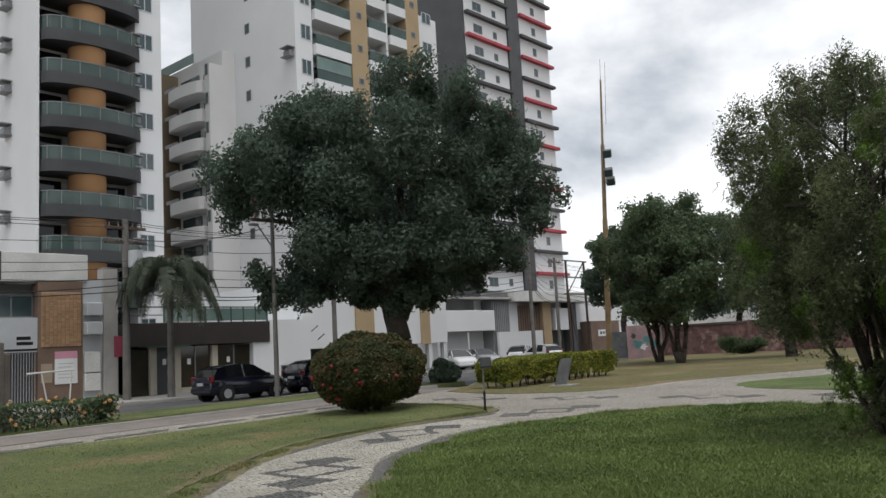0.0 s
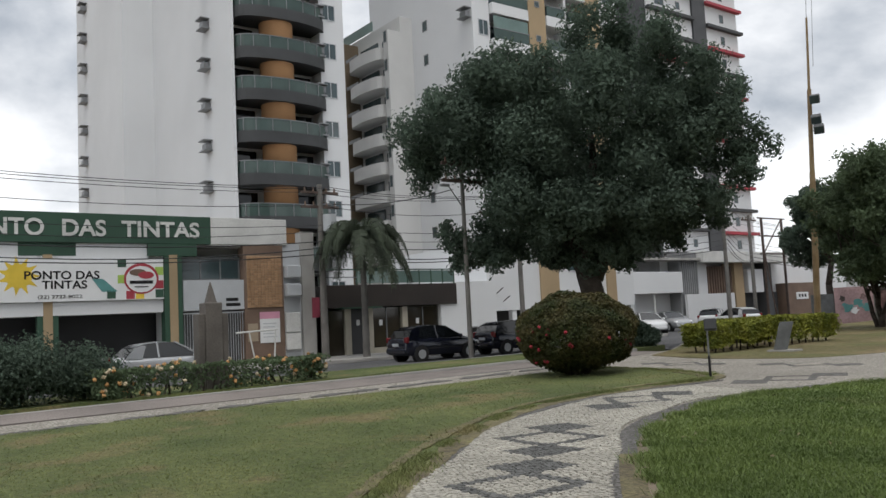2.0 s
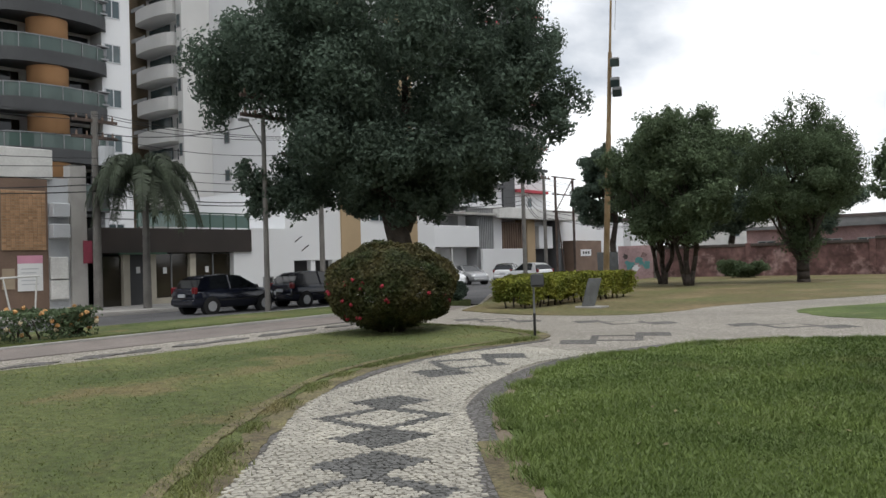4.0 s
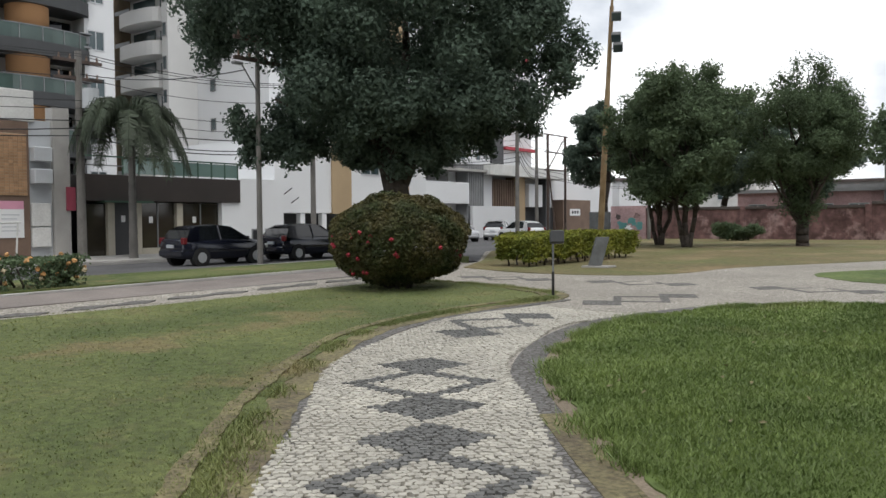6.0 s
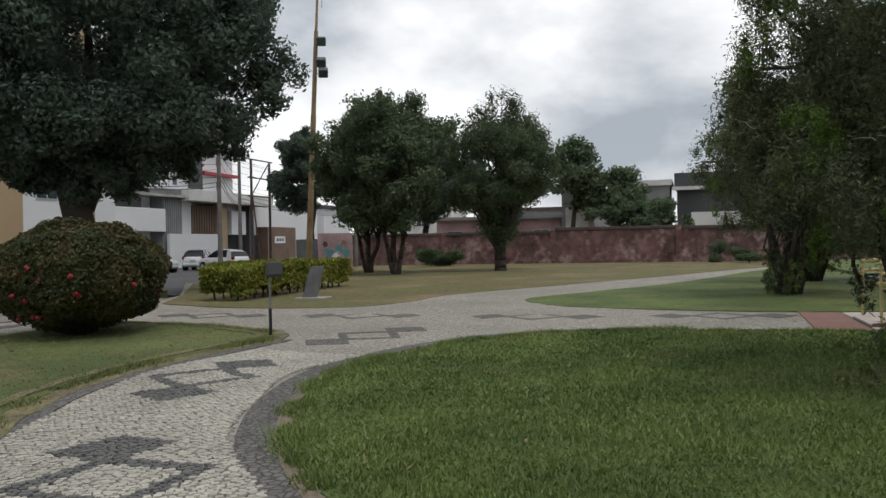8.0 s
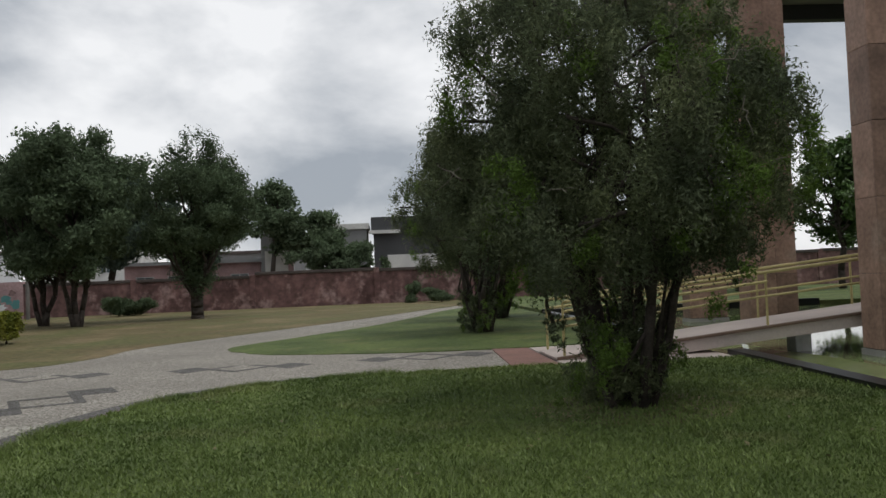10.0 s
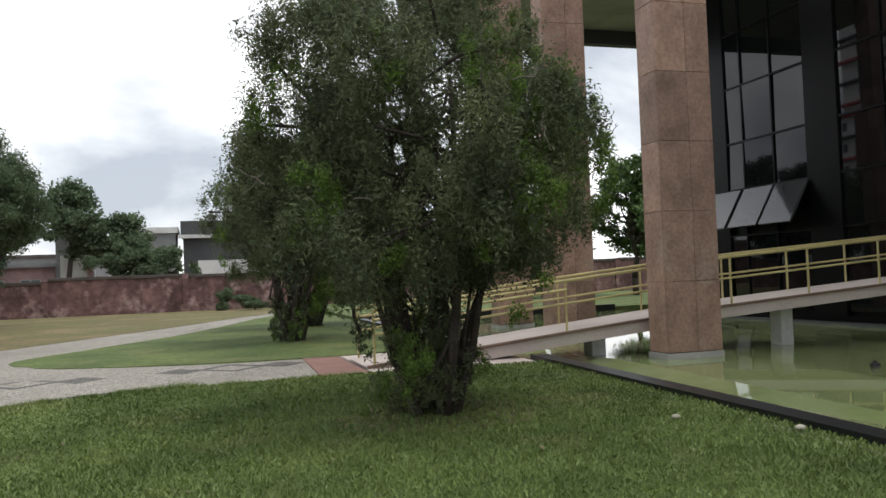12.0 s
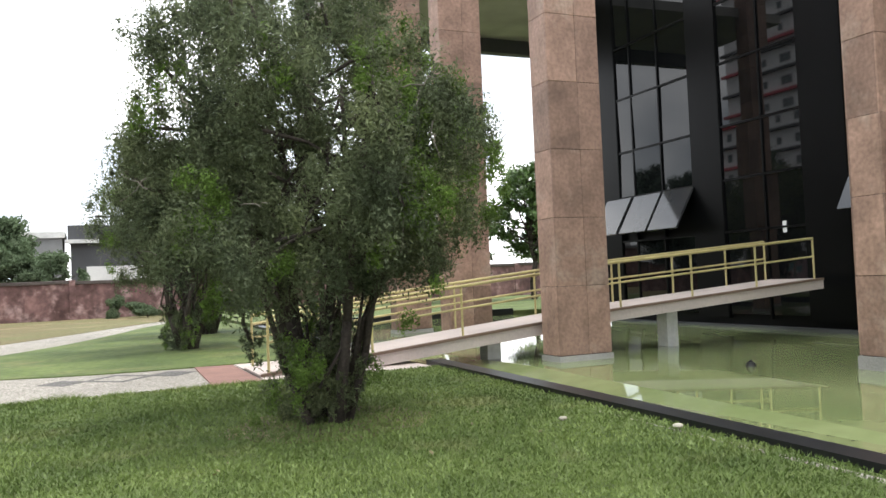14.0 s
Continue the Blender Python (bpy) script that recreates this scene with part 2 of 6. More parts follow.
M_RAMP = mat("pinkish_concrete", (0.50, 0.43, 0.39), 0.8, 0.1, 0.8, 0.06, 25, 0.2)
M_REDTILE = mat("worn_red_tile", (0.23, 0.125, 0.10), 0.8, 0.2, 1.5, 0.12, 20, 0.3)
M_SASH = mat("pale_reflecting_glass", (0.040, 0.041, 0.044), 0.06, 0.1, 1, spec=0.7)


def stone_mosaic(name, pale, joint, size):
    """Small irregular set stones with dark joints."""
    m = mat(name, pale, 0.85, 0.16, 0.35, 0.1, 50)
    n, l = m.node_tree.nodes, m.node_tree.links
    b = n["Principled BSDF"]
    src = b.inputs["Base Color"].links[0].from_socket
    co = n.new("ShaderNodeTexCoord")
    vor = n.new("ShaderNodeTexVoronoi")
    vor.feature = "DISTANCE_TO_EDGE"
    vor.inputs["Scale"].default_value = 1 / size
    cell = n.new("ShaderNodeTexVoronoi")
    cell.inputs["Scale"].default_value = 1 / size
    l.new(co.outputs["Object"], vor.inputs["Vector"])
    l.new(co.outputs["Object"], cell.inputs["Vector"])
    edge = n.new("ShaderNodeMapRange")
    edge.inputs["From Min"].default_value, edge.inputs["From Max"].default_value = 0.03, 0.14
    l.new(vor.outputs["Distance"], edge.inputs["Value"])
    val = n.new("ShaderNodeMapRange")
    val.inputs["To Min"].default_value, val.inputs["To Max"].default_value = 0.75, 1.2
    l.new(cell.outputs["Color"], val.inputs["Value"])
    mul = n.new("ShaderNodeVectorMath")
    mul.operation = "SCALE"
    l.new(src, mul.inputs[0])
    l.new(val.outputs["Result"], mul.inputs["Scale"])
    mix = n.new("ShaderNodeMix")
    mix.data_type = "RGBA"
    mix.inputs["A"].default_value = (*joint, 1)
    l.new(edge.outputs["Result"], mix.inputs["Factor"])
    l.new(mul.outputs["Vector"], mix.inputs["B"])
    l.new(mix.outputs["Result"], b.inputs["Base Color"])
    bu = n.new("ShaderNodeBump")
    bu.inputs["Strength"].default_value, bu.inputs["Distance"].default_value = 0.6, 0.02
    l.new(edge.outputs["Result"], bu.inputs["Height"])
    l.new(bu.outputs["Normal"], b.inputs["Normal"])
    return m


M_MOSAIC = stone_mosaic("pale_stone_mosaic", (0.36, 0.335, 0.295), (0.165, 0.15, 0.12), 0.075)
M_DARKSTONE = stone_mosaic("dark_stone_mosaic", (0.145, 0.14, 0.135), (0.06, 0.055, 0.045), 0.075)


# ---- builders ----
def mesh_ob(name, bm, material, parent=None, smooth=False):
    me = bpy.data.meshes.new(name)
    bm.to_mesh(me)
    bm.free()
    if smooth:
        for p in me.polygons:
            p.use_smooth = True
    me.materials.append(material)
    ob = new(name, me)
    ob.parent = parent
    return ob


def part(name, bm, material, parent, label="", smooth=False):
    """One mesh under a thing or a part, given in world coordinates."""
    ob = mesh_ob(name, bm, material, parent, smooth)
    ob.matrix_parent_inverse = Matrix.Translation(-parent.location)
    return tagged(ob, label)


def add_box(bm, x0, x1, y0, y1, z0, z1, bevel=0.0):
    r = bmesh.ops.create_cube(bm, size=1, matrix=Matrix.LocRotScale(((x0 + x1) / 2, (y0 + y1) / 2, (z0 + z1) / 2), None, (x1 - x0, y1 - y0, z1 - z0)))
    if bevel:
        vs = set(r["verts"])
        bmesh.ops.bevel(bm, geom=[e for e in bm.edges if e.verts[0] in vs], offset=bevel, segments=1, affect="EDGES")
    return bm


def box(x0, x1, y0, y1, z0, z1, bevel=0.0):
    return add_box(bmesh.new(), x0, x1, y0, y1, z0, z1, bevel)


def add_tube(bm, a, b, r0, r1=None, seg=8):
    a, b = Vector(a), Vector(b)
    d = b - a
    m = Matrix.Translation((a + b) / 2) @ d.to_track_quat("Z", "Y").to_matrix().to_4x4()
    bmesh.ops.create_cone(bm, cap_ends=True, segments=seg, radius1=r0, radius2=r0 if r1 is None else r1, depth=d.length, matrix=m)
    return bm


def tube(a, b, r0, r1=None, seg=8):
    return add_tube(bmesh.new(), a, b, r0, r1, seg)


def thing(name, x, y, z, label, category, group="", kind=""):
    ob = new(name)
    ob.location = (x, y, z)
    return tagged(ob, label, category, group, kind)


def ground_z(x, y):
    return -0.145 + 0.0048 * max(min(x, 0), -14) + 0.01256 * max(min(y, 16), -5)


def smooth_line(pts, n=6):
    """A rounded line through the points."""
    out = []
    for i in range(len(pts) - 1):
        p0, p1, p2, p3 = (Vector(pts[max(i - 1, 0)]), Vector(pts[i]), Vector(pts[i + 1]), Vector(pts[min(i + 2, len(pts) - 1)]))
        for k in range(n):
            t = k / n
            out.append(0.5 * (2 * p1 + (p2 - p0) * t + (2 * p0 - 5 * p1 + 4 * p2 - p3) * t * t + (3 * p1 - 3 * p2 + p3 - p0) * t ** 3))
    out.append(Vector(pts[-1]))
    return [(p.x, p.y) for p in out]


def ragged(line, amount, seed):
    """The line with small bites and bulges, as a lawn's worn edge has."""
    return [(x + amount * noise.noise(Vector((x * 2.3, y * 2.3, seed))) + 0.5 * amount * noise.noise(Vector((x * 7, y * 7, seed))),
             y + amount * noise.noise(Vector((x * 2.3, y * 2.3, seed + 9))) + 0.5 * amount * noise.noise(Vector((x * 7, y * 7, seed + 9)))) for x, y in line]


def slab(name, outline, material, top, depth, label, category, kind="structure"):
    """A piece of ground with the given outline, whose top follows the lie of the land."""
    n = len(outline)
    xs, ys = [p[0] for p in outline], [p[1] for p in outline]
    pts = [Vector(p) for p in outline]
    for i in range(-15, 3):
        for j in range(-4, 10):
            x, y = 2.0 * i + 0.013, 2.0 * j + 0.017
            if min(xs) < x < max(xs) and min(ys) < y < max(ys):
                pts.append(Vector((x, y)))
    vo, _, fo, *_ = delaunay_2d_cdt(pts, [], [list(range(n))], 1, 1e-5)
    bm = bmesh.new()
    vs = [bm.verts.new((p.x, p.y, ground_z(p.x, p.y) + top)) for p in vo]
    for f in fo:
        bm.faces.new([vs[k] for k in f])
    r = bmesh.ops.extrude_face_region(bm, geom=bm.faces[:])
    for g in r["geom"]:
        if isinstance(g, bmesh.types.BMVert):
            g.co.z -= depth
    bmesh.ops.recalc_face_normals(bm, faces=bm.faces[:])
    return tagged(mesh_ob(name, bm, material), label, category, kind=kind)


def leaf_mesh(name, pts, nrm, size, material, parent, label="", aspect=2.0, jitter=0.75, droop=0.0):
    """Many small pointed leaves, each at its point and roughly facing its normal."""
    k = len(pts)
    rng = np.random.default_rng(k + round(size * 1000))
    d = rng.normal(size=(k, 3))
    d[:, 2] -= droop
    nrm = nrm + rng.normal(size=(k, 3)) * jitter
    nrm /= np.linalg.norm(nrm, axis=1, keepdims=True) + 1e-9
    u = d - (d * nrm).sum(1, keepdims=True) * nrm
    u /= np.linalg.norm(u, axis=1, keepdims=True) + 1e-9
    v = np.cross(nrm, u)
    s = size * rng.uniform(0.6, 1.35, size=(k, 1))
    co = np.stack([pts - u * s * 0.5, pts + v * s * 0.5 / aspect + nrm * s * 0.08, pts + u * s * 0.5, pts - v * s * 0.5 / aspect + nrm * s * 0.08], 1).reshape(-1, 3)
    me = bpy.data.meshes.new(name)
    me.from_pydata(co.tolist(), [], np.arange(4 * k).reshape(-1, 4).tolist())
    me.materials.append(material)
    ob = new(name, me)
    if parent:
        ob.parent = parent
        ob.matrix_parent_inverse = Matrix.Translation(-parent.location)
    return tagged(ob, label)


def blob_points(blobs, density, rng, shell=0.55):
    """Points in and near the skin of some ellipsoids (x, y, z, rx, ry, rz), with normals that point outwards."""
    P, N = [], []
    for x, y, z, rx, ry, rz in blobs:
        k = max(6, int(density * (rx * ry * rz) ** (2 / 3)))
        d = rng.normal(size=(k, 3))
        d /= np.linalg.norm(d, axis=1, keepdims=True)
        r = np.clip(1.0 - np.abs(rng.normal(size=(k, 1))) * (1 - shell) * 0.7 + rng.exponential(0.07, size=(k, 1)), 0.05, 1.5)
        P.append(np.array((x, y, z)) + d * r * np.array((rx, ry, rz)))
        N.append(d)
    return np.concatenate(P), np.concatenate(N)


# ---- ground ----
def ground_sheet():
    bm = bmesh.new()
    xs = [-900, -120, -60, -40, -30, -22, -18, -14, -10, -6, -3, 0, 6, 14, 40, 120, 900]
    ys = [-900, -100, -30, -5, -1, 3, 7, 11, 16, 20, 30, 60, 120, 300, 900]
    vs = [[bm.verts.new((x, y, ground_z(x, y) - 0.36)) for y in ys] for x in xs]
    for i in range(len(xs) - 1):
        for j in range(len(ys) - 1):
            bm.faces.new((vs[i][j], vs[i + 1][j], vs[i + 1][j + 1], vs[i][j + 1]))
    return tagged(mesh_ob("ground", bm, M_EARTH), "bare brown earth under the park and town", "ground", kind="structure")


ground_sheet()
PARK_EDGE = -19.2
plaza = slab("plaza_pavement", [(PARK_EDGE, -30), (0.28, -30), (0.28, 62), (-29, 62), (-25.6, 32.2), (-20.6, 24.6), (PARK_EDGE, 20.5)], M_MOSAIC, -0.05, 0.2,
             "pale grey stone mosaic pavement of the park", "pavement")
CENTRE = smooth_line([(9, -5.0), (3, -2.0), (-0.8, -0.5), (-3.0, 0.9), (-4.9, 2.7), (-6.62, 4.55), (-8.5, 6.65), (-9.65, 8.2), (-10.3, 9.6), (-10.7, 11.4), (-10.45, 13.2)], 8)
LEFT_EDGE = smooth_line([(8, -7), (2, -3.6), (-2, -1.6), (-4.8, 0.6), (-7.9, 4.0), (-9.75, 6.1), (-11.6, 8.9), (-12.2, 11.2), (-12.0, 13.6), (-11.9, 14.5), (-12.4, 15.3), (-14.2, 16.1), (-16.2, 16.4), (-17.0, 15.3)], 14)
lawn_left = slab("lawn_by_street", ragged(LEFT_EDGE, 0.10, 2) + [(-17.4, 10), (-17.8, 7.3), (-18.2, -2), (-18.4, -30), (8, -30)], M_LAWN, -0.026, 0.2, "short yellowish green lawn beside the curving path", "lawn")
RIGHT_EDGE = smooth_line([(0.25, 0.6), (-1.2, 1.3), (-4.0, 3.7), (-5.4, 5.1), (-6.8, 6.6), (-8.1, 8.2), (-9.0, 10.1), (-9.3, 12.2), (-8.5, 14.5), (-6.9, 15.8), (-4.6, 16.1), (0.25, 16.0)], 14)
lawn_right = slab("lawn_by_pool", ragged(RIGHT_EDGE, 0.10, 5), M_LUSH, -0.018, 0.2, "lush green lawn between path and pool", "lawn")
FAR_LAWN = smooth_line([(-18.9, 21.4), (-16, 20.3), (-13.2, 20.6), (-12.2, 22.3), (-11.9, 25), (-9.9, 29.2), (-6.5, 36), (-3.6, 42.5), (-1.2, 47)])
slab("lawn_far", FAR_LAWN + [(0.25, 50), (0.25, 56.4), (-28.3, 56.4), (-25.4, 32.4), (-20.6, 24.8)], M_DRY, -0.028, 0.2, "dry yellowed lawn under the trees before the wall", "lawn")
MID_LAWN = smooth_line([(0.25, 20.1), (-3.2, 19.8), (-6, 20.2), (-8.3, 21.3), (-9.4, 23.4), (-8.2, 26), (-5.6, 31.5), (-2.6, 41), (0.25, 46)])
slab("lawn_by_ramp", ragged(MID_LAWN, 0.12, 3), M_LUSH, -0.028, 0.2, "green lawn beside the ramp", "lawn")
slab("lawn_behind_pool", [(0.6, 33.5), (40, 33.5), (40, 56.4), (0.6, 56.4)], M_LUSH, 0.02, 0.25, "green lawn behind the pool", "lawn")
slab("street_lane", [(-21.7, -60), (PARK_EDGE - 0.15, -60), (PARK_EDGE - 0.15, 20.5), (-20.6, 24), (-21.7, 24)], M_LANE, -0.07, 0.15, "worn reddish grey paved lane along the park", "pavement")
slab("grass_strip", [(-25.2, -60), (-21.9, -60), (-21.9, 24), (-22.4, 26.5), (-24.0, 27.5), (-25.2, 26)], M_LAWN, 0.02, 0.25, "narrow grass strip between lane and road", "lawn")
slab("road", [(-33.5, -200), (-25.35, -200), (-25.35, 26), (-24.1, 27.7), (-22.2, 27), (-21.9, 24.2), (-20.8, 24.7), (-25.7, 32.5), (-29.5, 56), (-38.5, 57), (-38.5, 300), (-46, 300), (-46, 41), (-33.5, 41)], M_ASPHALT, -0.2, 0.08,
     "grey asphalt road with parked cars", "road")
slab("far_pavement", [(-39, -200), (-33.65, -200), (-33.65, 40.8), (-46, 40.8), (-46, 42), (-60, 42), (-60, -200)], M_CONCRETE, -0.06, 0.2, "grey concrete pavement before the shops", "pavement")


def strip(name, line, w0, w1, top, depth, material, label, category, kind="structure"):
    """A band that follows a line, between two distances to its left."""
    pts = [Vector(p) for p in line]
    nrm = []
    for i in range(len(pts)):
        d = (pts[min(i + 1, len(pts) - 1)] - pts[max(i - 1, 0)]).normalized()
        nrm.append(Vector((-d.y, d.x)))
    bm = bmesh.new()
    rings = []
    for p, n in zip(pts, nrm):
        a, b = p + n * w0, p + n * w1
        za, zb = ground_z(a.x, a.y) + top, ground_z(b.x, b.y) + top
        rings.append([bm.verts.new(c) for c in ((a.x, a.y, za - depth), (a.x, a.y, za), (b.x, b.y, zb), (b.x, b.y, zb - depth))])
    for r, s in zip(rings, rings[1:]):
        for k in range(3):
            bm.faces.new((r[k], r[k + 1], s[k + 1], s[k]))
    bmesh.ops.recalc_face_normals(bm, faces=bm.faces[:])
    return tagged(mesh_ob(name, bm, material), label, category, kind=kind)


# right lawn's line runs with the lawn on its right: the border lies to its left
strip("path_border", RIGHT_EDGE[14:135], 0.06, 0.46, -0.035, 0.1, M_DARKSTONE, "dark stone border between mosaic path and lawn", "path border")
strip("lawn_edge", RIGHT_EDGE[14:150], -0.05, 0.14, -0.031, 0.1, M_EARTH, "bare earth along the lawn", "lawn edge")
strip("lawn_edge", RIGHT_EDGE[14:62], 0.10, 0.34, -0.029, 0.1, M_STRAW, "bare trodden earth beside the path", "lawn edge")
strip("lawn_rut", ragged(LEFT_EDGE[30:150], 0.05, 12), 0.12, 0.27, -0.008, 0.1, M_STRAW, "worn earthen rut in the lawn beside the path", "lawn edge")
strip("path_border", LEFT_EDGE[24:126], -0.46, -0.06, -0.038, 0.1, M_DARKSTONE, "dark stone border strewn with dry earth", "path border")
strip("lawn_edge", ragged(LEFT_EDGE[24:180], 0.06, 41), -0.30, 0.06, -0.033, 0.1, M_STRAW, "dry worn earth along the lawn", "lawn edge")
strip("kerb", [(-21.8, -60), (-21.8, 0), (-21.8, 24)], -0.1, 0.1, 0.045, 0.3, M_CONCRETE, "pale worn concrete kerb", "kerb")
strip("kerb", [(-25.28, -60), (-25.28, 0), (-25.28, 26)], -0.08, 0.08, 0.05, 0.3, M_CONCRETE, "pale worn concrete kerb", "kerb")
strip("kerb", [(-33.58, -200), (-33.58, 0), (-33.58, 40.8)], -0.08, 0.08, -0.02, 0.3, M_CONCRETE, "pale worn concrete kerb", "kerb")
strip("kerb", [(PARK_EDGE - 0.08, -30), (PARK_EDGE - 0.08, 0), (PARK_EDGE - 0.08, 20.4)], -0.07, 0.07, -0.02, 0.2, M_DARKSTONE, "dark edging stones of the lane", "kerb")


def inlay(outline, label="dark stone inlay in the mosaic pavement"):
    bm = bmesh.new()
    fan = bm.faces.new([bm.verts.new((x, y, ground_z(x, y) - 0.045)) for x, y in outline])
    bmesh.ops.triangulate(bm, faces=[fan])
    r = bmesh.ops.extrude_face_region(bm, geom=bm.faces[:])
    for g in r["geom"]:
        if isinstance(g, bmesh.types.BMVert):
            g.co.z -= 0.02
    bmesh.ops.recalc_face_normals(bm, faces=bm.faces[:])
    ob = mesh_ob("inlay", bm, M_DARKSTONE, plaza)
    return ob


def wave(x, y, ang, length, width, s=1):
    """One slanting dark bar with hooked ends, as in the mosaic's waves."""
    c, n = math.cos(ang), math.sin(ang)
    shape = [(-0.5, -0.1), (-0.28, 0.5), (0.05, 0.12), (0.32, 0.5), (0.5, 0.1), (0.28, -0.5), (-0.05, -0.12), (-0.32, -0.5)]
    inlay([(x + u * length * c - s * v * width * n, y + u * length * n + s * v * width * c) for u, v in shape])


for k in range(15):
    wave(-18.35, -14 + 2.15 * k, radians(90), 1.9, 0.62, 1 if k % 2 else -1)


def motif(x, y, ang):
    """Two solid dark lozenges with a hollow one between them."""
    c, n = math.cos(ang), math.sin(ang)

    def at(u, v):
        return x + u * c - v * n, y + u * n + v * c
    for m in (-0.92, 0.92):
        inlay([at(m - 0.44, 0), at(m, -0.5), at(m + 0.44, 0), at(m, 0.5)])
    for s in (-1, 1):
        for e in (-1, 1):
            inlay([at(s * 0.66, 0), at(0, e * 0.72), at(0, e * 0.50), at(s * 0.46, 0)])


for x, y, a in ((-15.4, 18.35, 3), (-11.95, 18.6, 2), (-10.4, 15.2, 68), (-8.25, 18.6, 0), (-4.75, 18.95, 4), (-10.9, 23.0, 68), (-9.5, 26.8, 65), (-7.7, 30.4, 63), (-6.0, 33.9, 63)):
    motif(x, y, radians(a))

# ---- street buildings ----
def window(parent, side, at, u0, u1, z0, z1, frame_m=None, pane_m=None, mullions=1, proud=0.04):
    """A framed window on a wall: side 'x' looks along +x from the plane x = at, side 'y' along -y from y = at."""
    frame_m, pane_m = frame_m or M_ALU, pane_m or M_GLASS

    def bx(bm, u0, u1, z0, z1, d0, d1):
        if side == "x":
            add_box(bm, at + d0, at + d1, u0, u1, z0, z1)
        else:
            add_box(bm, u0, u1, at - d1, at - d0, z0, z1)
    w = min(0.07, (u1 - u0) * 0.12)
    bm = bmesh.new()
    bx(bm, u0, u1, z0, z0 + w, 0.0, proud)
    bx(bm, u0, u1, z1 - w, z1, 0.0, proud)
    bx(bm, u0, u0 + w, z0 + w, z1 - w, 0.0, proud)
    bx(bm, u1 - w, u1, z0 + w, z1 - w, 0.0, proud)
    for k in range(mullions):
        u = u0 + (u1 - u0) * (k + 1) / (mullions + 1)
        bx(bm, u - w / 2, u + w / 2, z0 + w, z1 - w, 0.0, proud * 0.9)
    fr = part("window", bm, frame_m, parent)
    bm = bmesh.new()
    bx(bm, u0 + w, u1 - w, z0 + w, z1 - w, 0.0, proud * 0.35)
    part("pane", bm, pane_m, fr)
    return fr


def air_unit(parent, side, at, u, z):
    bm = bmesh.new()
    if side == "y":
        add_box(bm, u - 0.6, u + 0.6, at - 0.7, at, z, z + 0.08)
        add_box(bm, u - 0.42, u + 0.42, at - 0.5, at, z + 0.12, z + 0.6, 0.03)
        add_box(bm, u - 0.6, u + 0.6, at - 0.75, at, z + 0.8, z + 0.88)
    else:
        add_box(bm, at, at + 0.6, u - 0.45, u + 0.45, z, z + 0.12)
        add_box(bm, at, at + 0.45, u - 0.4, u + 0.4, z + 0.3, z + 0.85, 0.03)
        add_box(bm, at, at + 0.7, u - 0.45, u + 0.45, z + 0.9, z + 0.98)
    part("air_conditioner", bm, M_METAL, parent)


def arc_solid(cx, cy, ry, rx, z0, z1, x_back, inner=0.0, seg=18):
    """A curved balcony piece: half an ellipse that bulges towards +x, solid or (inner > 0) as a thin curved wall."""
    bm = bmesh.new()
    outer = [(cx + rx * math.sin(math.pi * k / seg) ** 0.7, cy - ry * math.cos(math.pi * k / seg)) for k in range(seg + 1)]
    if inner:
        ins = [(cx + (rx - inner) * math.sin(math.pi * k / seg) ** 0.7, cy - (ry - inner) * math.cos(math.pi * k / seg)) for k in range(seg + 1)]
        ring = outer + ins[::-1]
    else:
        ring = [(x_back, cy - ry)] + outer + [(x_back, cy + ry)]
    if inner:
        for k in range(seg):
            q = [outer[k], outer[k + 1], ins[k + 1], ins[k]]
            lo = [bm.verts.new((x, y, z0)) for x, y in q]
            hi = [bm.verts.new((x, y, z1)) for x, y in q]
            bm.faces.new(hi)
            bm.faces.new(lo[::-1])
            for i in (0, 2):
                bm.faces.new((lo[i], lo[(i + 1) % 4], hi[(i + 1) % 4], hi[i]))
    else:
        lo = [bm.verts.new((x, y, z0)) for x, y in ring]
        hi = [bm.verts.new((x, y, z1)) for x, y in ring]
        bm.faces.new(hi)
        bm.faces.new(lo[::-1])
        for i in range(len(ring)):
            j = (i + 1) % len(ring)
            bm.faces.new((lo[i], lo[j], hi[j], hi[i]))
    bmesh.ops.remove_doubles(bm, verts=bm.verts[:], dist=1e-4)
    bmesh.ops.recalc_face_normals(bm, faces=bm.faces[:])
    return bm


